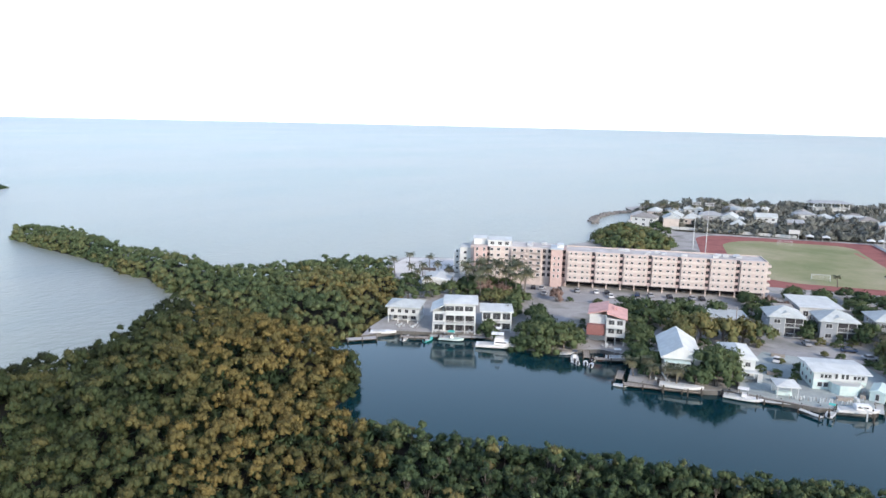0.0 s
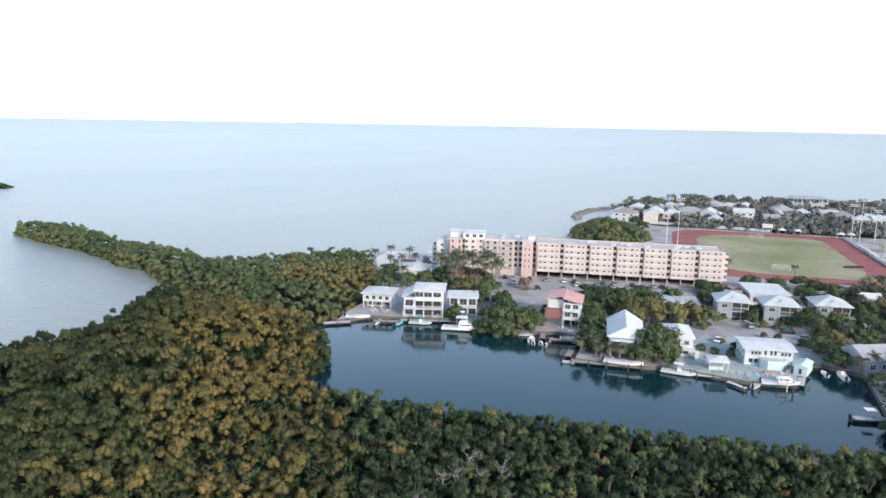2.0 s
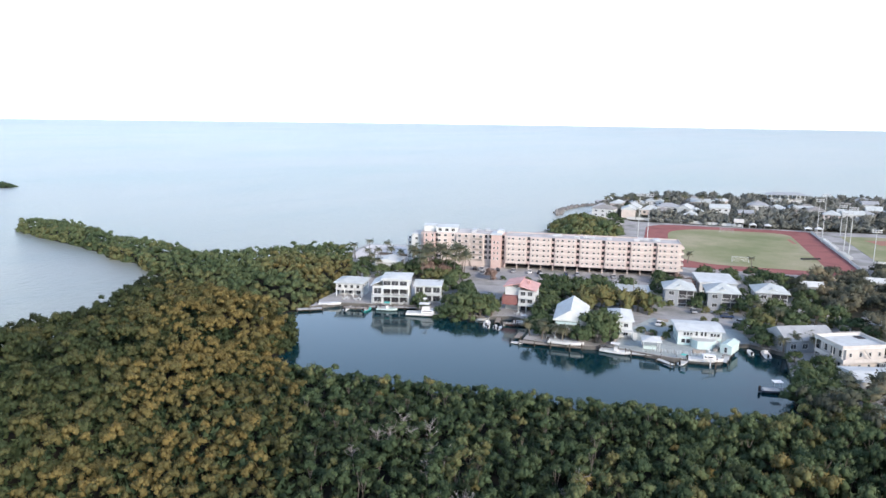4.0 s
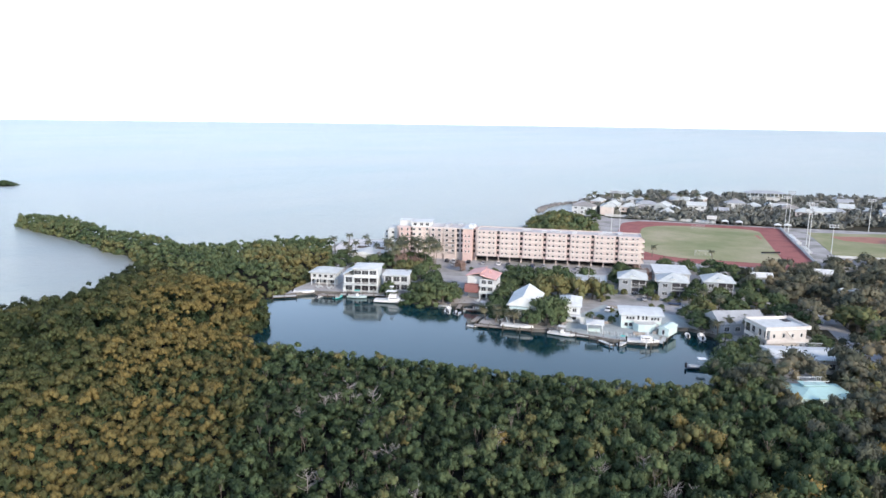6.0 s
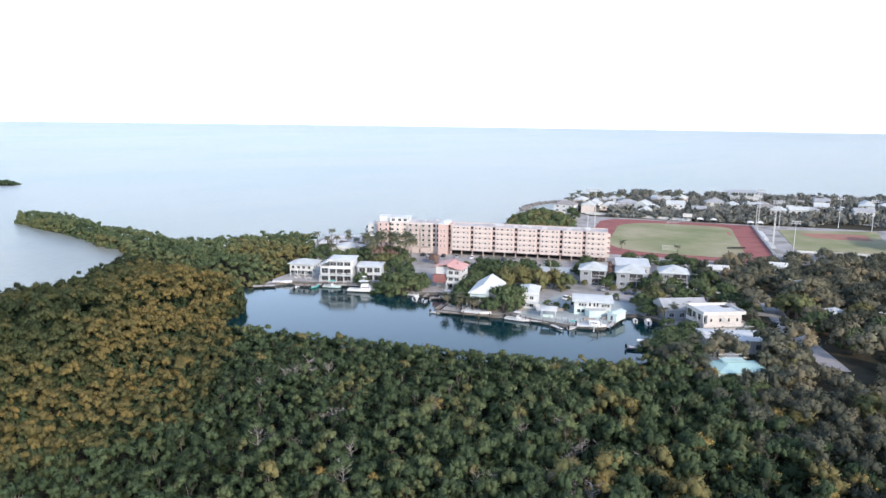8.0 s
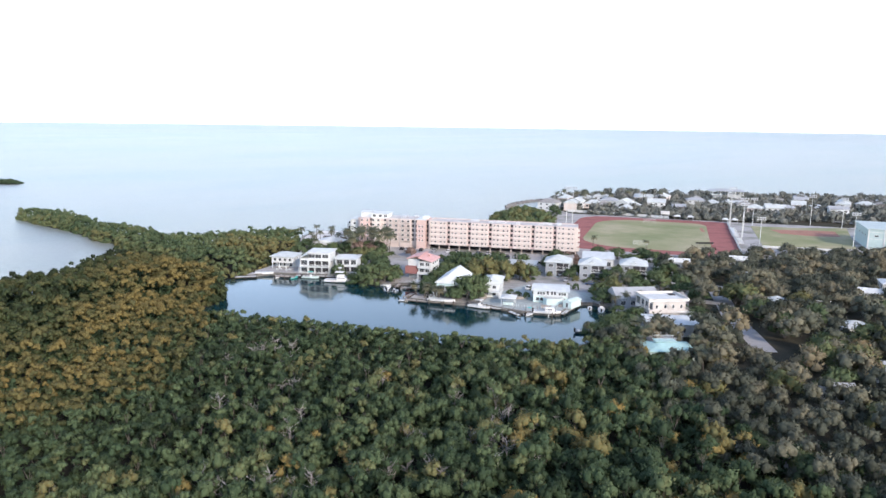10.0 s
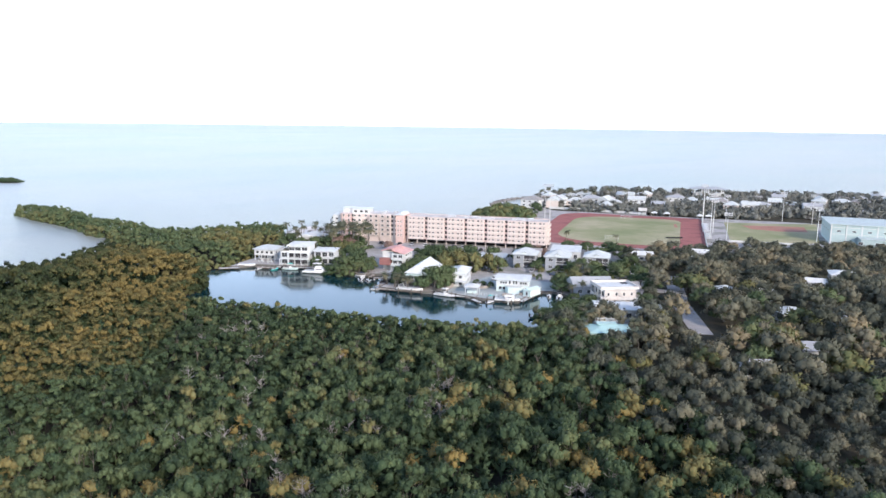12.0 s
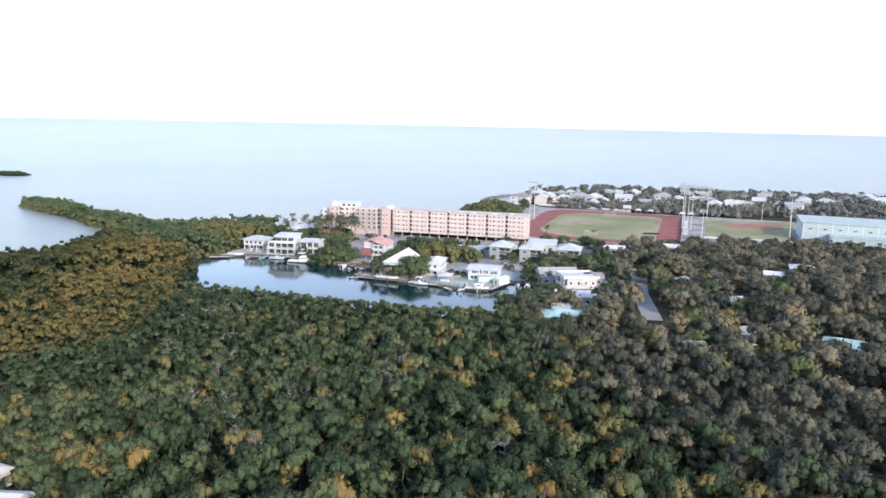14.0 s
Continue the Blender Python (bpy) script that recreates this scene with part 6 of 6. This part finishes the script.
# ---------------------------------------------------------------- boats, docks, cars
def hull_mesh(length, beam, depth, mat, bow=0.42):
    bm = bmesh.new()
    rings = []
    for s in np.linspace(0, 1, 9):
        w = beam / 2 * (1 - max(0, (s - (1 - bow)) / bow) ** 2.2) * (0.9 + 0.1 * min(1, s * 4))
        zt = depth * (0.85 + 0.35 * s * s)
        x = length * (s - 0.5)
        k = depth * (0.55 * max(0, (s - 0.7) / 0.3) ** 2)
        rings.append([bm.verts.new(p) for p in ((x, -max(w, 0.02), zt), (x - 0.1, -max(w, 0.02) * 0.86, zt * 0.35 + k * 0.4), (x - 0.15, 0, -0.15 * depth + k), (x - 0.1, max(w, 0.02) * 0.86, zt * 0.35 + k * 0.4), (x, max(w, 0.02), zt))])
    for a, b in zip(rings, rings[1:]):
        for i in range(4):
            bm.faces.new((a[i], b[i], b[i + 1], a[i + 1]))
        bm.faces.new((a[0], a[4], b[4], b[0]))
    bm.faces.new(rings[0])
    bm.faces.new(rings[-1][::-1])
    bmesh.ops.recalc_face_normals(bm, faces=bm.faces[:])
    return mesh_from("hull", bm, mat)


def boat(x, y, rz, length, beam, label, hull=None, top="console", z=0.06, canopy=None):
    b = thing("motor_boat", pose(x, y, z, 0, 0, rz), label, "boat", "boats on the canal")
    d = 0.18 * length ** 0.75
    part("hull", hull_mesh(length, beam, d, hull or M_GEL), None, b)
    part("cockpit", boxes((-length * 0.42, -beam * 0.36, d * 0.88, length * 0.05, beam * 0.36, d * 0.98)), M_OFFWHITE, b)
    if top in ("console", "cabin", "bridge"):
        part("console", soft_box(-length * 0.05, -beam * 0.22, d, length * 0.08, beam * 0.22, d + 0.9), M_GEL, b)
        part("windscreen", soft_box(length * 0.08, -beam * 0.22, d + 0.5, length * 0.095, beam * 0.22, d + 1.1, 0.01), M_GLASS, b)
    if top in ("cabin", "bridge"):
        part("cabin", soft_box(-length * 0.1, -beam * 0.34, d, length * 0.26, beam * 0.34, d + 1.15, 0.18), M_GEL, b)
        part("cabin_window", boxes((-length * 0.06, -beam * 0.345, d + 0.55, length * 0.18, beam * 0.345, d + 0.9)), M_GLASS, b)
    if top == "bridge":
        part("flybridge", soft_box(-length * 0.08, -beam * 0.3, d + 1.15, length * 0.12, beam * 0.3, d + 1.9, 0.12), M_GEL, b)
    if top == "bridge":
        for v in (-beam * 0.28, beam * 0.28):
            part("tower_leg", tube(bmesh.new(), [(-length * 0.02, v, d + 3.1), (length * 0.0, v * 0.6, d + 4.8)], [0.05, 0.04], 5), M_METAL, b)
            part("outrigger", tube(bmesh.new(), [(length * 0.02, v * 1.2, d + 1.2), (-length * 0.14, v * 1.9, d + 5.4)], [0.045, 0.02], 5), M_METAL, b)
        part("tower_platform", soft_box(-length * 0.06, -beam * 0.2, d + 4.75, length * 0.05, beam * 0.2, d + 4.9, 0.04), M_GEL, b)
        part("bow_rail", tube(bmesh.new(), [(length * 0.26, -beam * 0.36, d + 0.75), (length * 0.42, -beam * 0.18, d + 0.85), (length * 0.49, 0, d + 0.9), (length * 0.42, beam * 0.18, d + 0.85), (length * 0.26, beam * 0.36, d + 0.75)], [0.03] * 5, 5), M_METAL, b)
    if top in ("console", "bridge", "canopy"):
        zt = d + (3.0 if top == "bridge" else 2.0)
        part("canopy", soft_box(-length * 0.16, -beam * 0.34, zt, length * 0.12, beam * 0.34, zt + 0.14, 0.05), canopy or M_GEL, b)
        for u in (-length * 0.14, length * 0.1):
            for v in (-beam * 0.3, beam * 0.3):
                part("canopy_post", tube(bmesh.new(), [(u, v, d), (u, v, zt)], [0.03, 0.03], 4), M_METAL, b)
    if top != "bridge":
        part("outboard_motor", soft_box(-length * 0.5 - 0.55, -0.25, d * 0.3, -length * 0.5 + 0.02, 0.25, d + 0.75, 0.1), M_DARK, b)
    return b


boat(-112.4, 164.8, R0 + 3, 13.0, 3.9, "large white sport fishing boat with a flybridge", top="bridge")
boat(-145, 150.5, 40, 8.0, 2.6, "white boat drawn up on the ramp", top="none", z=0.7)
boat(-131.6, 156.0, 100, 4.5, 2.0, "small boat with a turquoise cover", hull=M_TEALTOP, top="none")
boat(-126.6, 160.8, R0, 7.5, 2.5, "moored boat with a turquoise hull", hull=M_TURQ, top="console", canopy=M_TEALTOP)
boat(-137.6, 152.4, 110, 4.6, 1.9, "small white skiff at the dock", top="none")
boat(-90.5, 170.6, 120, 5.6, 2.2, "small white and blue runabout", hull=M_GEL, top="console", canopy=M_NAVY)
for x, y, rz in ((-88.6, 168.6, 125), (-86.6, 169.8, 118), (-84.6, 169.4, 110), (-86.2, 174.6, 100)):
    boat(x, y, rz, 3.4, 1.3, "small white open runabout moored beside the dock", hull=M_GEL, top="none")
boat(-94.6, 173.4, 40, 4.4, 1.9, "small white open skiff", top="none")
boat(-81.4, 178.6, R0 + 6, 6.8, 2.4, "white boat with a hard canopy at the dock", top="canopy", z=0.5)
boat(-71.8, 160.6, R0 - 10, 3.6, 1.7, "small pale open dinghy", top="none")
boat(-58.8, 167.0, R0 - 8, 10.5, 3.0, "long pale boat raised on a lift", top="none", z=1.1)
boat(-45.6, 172.6, R0 - 16, 9.0, 2.8, "white centre console boat at the quay", top="console")
boat(-22.6, 181.2, R0 + 2, 9.5, 3.0, "white boat with a dark engine on a lift", top="cabin", z=0.7)
boat(-27.4, 177.4, R0 + 60, 4.6, 2.0, "small turquoise and white boat at the dock", top="canopy", canopy=M_TEALTOP)
boat(-1.3, 172.2, R0 + 6, 8.2, 2.8, "dark blue boat with a white canopy", hull=M_NAVY, top="canopy")
boat(-12.2, 200.3, 118, 6.0, 2.4, "white boat with black trim in the inlet", top="console", canopy=M_DARK)
boat(-16.2, 199.2, 118, 4.2, 1.6, "small white inflatable boat in the inlet", top="none")


def dock(x, y, rz, length, width, label="weathered wooden dock on piles", mat=None, lamp=False, z=0.75):
    d = thing("dock", pose(x, y, 0, 0, 0, rz), label, "dock", "docks along the canal")
    n = max(2, int(length / 1.0))
    plank = mesh_from("plank", boxes((0.01, -width / 2, z, length / n - 0.015, width / 2, z + 0.09)), mat or M_WOOD)
    for k in range(n):
        part("plank", plank, None, d).location.x = k * length / n
    part("stringer", boxes((0, -width / 2 + 0.1, z - 0.2, length, -width / 2 + 0.25, z), (0, width / 2 - 0.25, z - 0.2, length, width / 2 - 0.1, z)), M_PILE, d)
    for k in range(max(2, int(length / 4) + 1)):
        u = 0.2 + (length - 0.4) * k / max(1, int(length / 4))
        for v in (-width / 2 - 0.12, width / 2 + 0.12):
            part("post", tube(bmesh.new(), [(u, v, -1.5), (u, v, z + 0.7)], [0.15, 0.14], 6), M_PILE, d)
    return d


dock(-139, 151.5, 36, 9, 2.0)
dock(-133.5, 158.0, 38, 22, 1.8, "pale concrete-topped dock in front of white houses", M_CONCRETE)
dock(-148.5, 138.5, 55, 9, 2.4, "pale boat ramp dock", M_CONCRETE)
dock(-88, 173.0, 120, 9, 1.6)
dock(-86.5, 173.5, R0 + 4, 10, 1.8)
dock(-71.5, 161.0, 26, 19, 2.2, "weathered wooden dock below the gabled house")
dock(-73.8, 163.5, 110, 6.5, 1.8)
dock(-49.5, 173.0, 10, 7.5, 1.4, "narrow pale dock beside the quay", M_CONCRETE)
dock(-41.5, 173.6, 27, 25, 1.6, "long pale dock below the turquoise house", M_OFFWHITE)
dock(-33.5, 174.2, -20, 5.5, 1.3, "narrow white floating dock", M_OFFWHITE)
dock(-18.6, 184.0, 100, 17, 1.8, "pale pier beside the inlet", M_OFFWHITE)
dock(-18, 206, -4, 12, 2.0, "pale walkway along the inlet", M_CONCRETE)
for x, y in ((-54.3, 168.4), (-42.6, 172.8), (-27.6, 175.4), (-19.0, 178.6), (-56.5, 165.2), (-83, 176), (-62, 163.6), (-19.8, 181.9), (-13.6, 204.5)):
    p = tagged(new("mooring_pile", mesh_from("mooring_pile", tube(bmesh.new(), [(0, 0, -1.5), (0, 0, 2.0), (0, 0, 2.25)], [0.2, 0.18, 0.05], 8), M_PILE)), "thick timber mooring pile standing in the canal", "pile", "mooring piles")
    p.location = (x, y, 0)
for x, y, rz in ((-63.0, 167.5, -25), (-20.4, 178.6, 20)):
    g = thing("boat_lift", pose(x, y, 0, 0, 0, rz), "white steel boat lift arm over the dock", "boat lift", "boat lifts")
    part("mast", tube(bmesh.new(), [(0, 0, -1), (0, 0, 2.6)], [0.16, 0.16], 6), M_WHITE, g)
    part("arm", tube(bmesh.new(), [(-1.8, 0, 3.6), (0, 0, 2.6), (1.2, 0, 2.3)], [0.14, 0.16, 0.12], 6), M_WHITE, g)
quay_rail = thing("quay_fence", pose(-36.5, 178.0, 1.2, 0, 0, 27), "row of pale posts and leaning boards along the quay", "fence")
for k in range(26):
    post = part("post", boxes((-0.07, -0.07, 0, 0.07, 0.07, 1.1)), M_WHITE if k % 3 else M_WOOD, quay_rail)
    post.matrix_basis = pose(k * 0.66, 0.4 * math.sin(k * 1.7), 0, PLACED.uniform(-18, 18), PLACED.uniform(-18, 18), 0)
side_fence = thing("yard_fence", pose(-47.5, 175.0, 1.2, 0, 0, 112), "long grey boundary fence between two yards", "fence")
for k in range(14):
    part("panel", boxes((k * 2.4, -0.05, 0, k * 2.4 + 2.34, 0.05, 1.5)), M_WOOD, side_fence)


def car(x, y, rz, paint, label):
    c = thing("car", pose(x, y, 1.30, 0, 0, rz), label, "car", "parked cars")
    bm = soft_box(-2.2, -0.88, 0.30, 2.2, 0.88, 0.95, 0.12)
    part("body", bm, paint, c)
    cb = bmesh.new()
    v = [cb.verts.new(p) for p in ((-1.5, -0.8, 0.95), (1.1, -0.8, 0.95), (1.1, 0.8, 0.95), (-1.5, 0.8, 0.95), (-1.1, -0.66, 1.5), (0.4, -0.66, 1.5), (0.4, 0.66, 1.5), (-1.1, 0.66, 1.5))]
    for f in ((4, 5, 6, 7), (0, 1, 5, 4), (1, 2, 6, 5), (2, 3, 7, 6), (3, 0, 4, 7)):
        cb.faces.new([v[i] for i in f])
    part("window_band", cb, M_GLASS, c)
    part("car_roof", soft_box(-1.12, -0.68, 1.46, 0.42, 0.68, 1.54, 0.03), paint, c)
    for u in (-1.35, 1.35):
        for w in (-0.82, 0.82):
            wh = part("wheel", tube(bmesh.new(), [(u, w - 0.1, 0.33), (u, w + 0.1, 0.33)], [0.33, 0.33], 10), M_DARK, c)
    return c


NAMES = ["white parked car", "black parked car", "silver parked car", "dark blue parked car", "dark red parked car"]
spots = [(-142.5, 231.5), (-139.6, 233), (-133.5, 236), (-127.5, 239.2), (-121, 242.5), (-117.5, 244.5), (-107.5, 249.5), (-103.4, 252), (-97.2, 255), (-90.1, 259),
         (-87, 260.6), (-134.5, 226.5), (-113.7, 240), (-92.2, 253)]
for i, (x, y) in enumerate(spots):
    k = (1, 2, 1, 2, 0, 1, 3, 2)[i % 8]
    car(x, y, R0 + 90 + PLACED.uniform(-6, 6), CAR_PAINTS[k], NAMES[k] + " in front of the apartments")
for x, y, rz, k in ((-22, 222, R0, 0), (-19.5, 219, R0 + 80, 1), (-27, 225, R0, 2), (-44, 228, R0 + 90, 2), (-93, 200, 60, 1), (-46.5, 205, R0 + 70, 0), (-33, 229, R0, 3)):
    car(x, y, rz, CAR_PAINTS[k], NAMES[k] + " in a house yard")

# rock jetty
JETTY = [(-217, 424), (-226, 442), (-231, 458), (-233, 478), (-230, 496), (-222, 506)]
bm = bmesh.new()
for i in range(260):
    k = PLACED.uniform(0, len(JETTY) - 1.001)
    a, b = JETTY[int(k)], JETTY[int(k) + 1]
    f = k - int(k)
    cx, cy = a[0] + (b[0] - a[0]) * f + PLACED.uniform(-3, 3), a[1] + (b[1] - a[1]) * f + PLACED.uniform(-3, 3)
    s = PLACED.uniform(0.8, 1.7)
    m = pose(cx, cy, PLACED.uniform(0.0, 0.7), PLACED.uniform(0, 90), PLACED.uniform(0, 90), PLACED.uniform(0, 90))
    bmesh.ops.create_icosphere(bm, subdivisions=1, radius=s, matrix=m @ Matrix.Diagonal((1, 0.8, 0.6, 1)))
tagged(new("rock_jetty", mesh_from("rock_jetty", bm, M_ROCK)), "curved grey boulder jetty reaching into the sea", "jetty", kind="stuff")
scoreboard = thing("scoreboard", pose(-100, 449, 1.25, 0, 0, 20), "pale scoreboard on posts behind the field", "scoreboard")
part("board", soft_box(-3, -0.3, 3.0, 3, 0.3, 5.4), M_OFFWHITE, scoreboard)
for u in (-2.4, 2.4):
    part("post", boxes((u - 0.15, -0.15, 0, u + 0.15, 0.15, 3.0)), M_METAL, scoreboard)
for x, y in ((-62, 459), (-57, 462), (-92, 451), (-84, 454)):
    s = thing("tent", pose(x, y, 1.25, 0, 0, 20), "small white canopy tent behind the track", "tent", "white tents")
    part("canopy", roof_mesh("hip", 4, 4, 2.3, 1.0, 0.1), M_WHITE, s)
    for u in (-1.9, 1.9):
        for v in (-1.9, 1.9):
            part("post", boxes((u - 0.05, v - 0.05, 0, u + 0.05, v + 0.05, 2.3)), M_METAL, s)


# ---------------------------------------------------------------- yard clutter
def trap_stack(x, y, rz, n):
    g = thing("trap_stack", pose(x, y, 1.27, 0, 0, rz), "stack of weathered wooden lobster traps in the yard", "traps", "trap stacks")
    crate = mesh_from("trap", soft_box(0.02, 0.02, 0, 0.88, 0.58, 0.42, 0.03), M_WOOD)
    for k in range(n):
        part("trap", crate, None, g).location = (0.9 * (k % 4), 0.6 * ((k // 4) % 2), 0.43 * (k // 8))
    return g


for x, y, rz in ((-43, 187, 30), (-45.5, 192, 20), (-40, 189, 60), (-27.5, 184.5, 35), (-22.5, 190, 100), (-49, 209, 20)):
    trap_stack(x, y, rz, PLACED.randint(8, 16))


def patio_set(x, y, z=1.22):
    g = thing("patio_table", pose(x, y, z), "round white patio table on the terrace", "table", "patio tables")
    part("tabletop", tube(bmesh.new(), [(0, 0, 0.7), (0, 0, 0.75)], [0.6, 0.6], 12), M_WHITE, g)
    part("leg", tube(bmesh.new(), [(0, 0, 0), (0, 0, 0.7)], [0.06, 0.05], 6), M_METAL, g)
    for k in range(4):
        a = k * math.pi / 2 + 0.4
        c = thing("patio_chair", pose(x + math.cos(a) * 1.1, y + math.sin(a) * 1.1, z, 0, 0, math.degrees(a) - 90), "white patio chair beside a round table", "chair", "patio chairs")
        part("seat", boxes((-0.25, -0.25, 0.4, 0.25, 0.25, 0.46)), M_WHITE, c)
        part("backrest", boxes((-0.25, 0.2, 0.46, 0.25, 0.26, 0.95)), M_WHITE, c)
        for u in (-0.23, 0.19):
            for v in (-0.23, 0.19):
                part("leg", boxes((u, v, 0, u + 0.04, v + 0.04, 0.4)), M_METAL, c)


for x, y in ((-145, 158), (-141, 160), (-133, 161.5), (-125, 167), (-66, 168.5), (-24, 187.5), (-87.5, 184)):
    patio_set(x, y)


def utility_pole(x, y, rz, h=10.5):
    g = thing("utility_pole", pose(x, y, 1.2, 0, 0, rz), "weathered wooden utility pole with a crossarm", "utility pole", "utility poles")
    part("pole", tube(bmesh.new(), [(0, 0, 0), (0, 0, h)], [0.18, 0.13], 7), M_WOOD, g)
    part("crossarm", boxes((-1.2, -0.07, h - 0.9, 1.2, 0.07, h - 0.75)), M_WOOD, g)
    for u in (-1.05, -0.4, 0.4, 1.05):
        part("insulator", tube(bmesh.new(), [(u, 0, h - 0.75), (u, 0, h - 0.5)], [0.05, 0.04], 6), M_METAL, g)


for x, y, rz in ((-62, 218, 120),):
    utility_pole(x, y, rz)
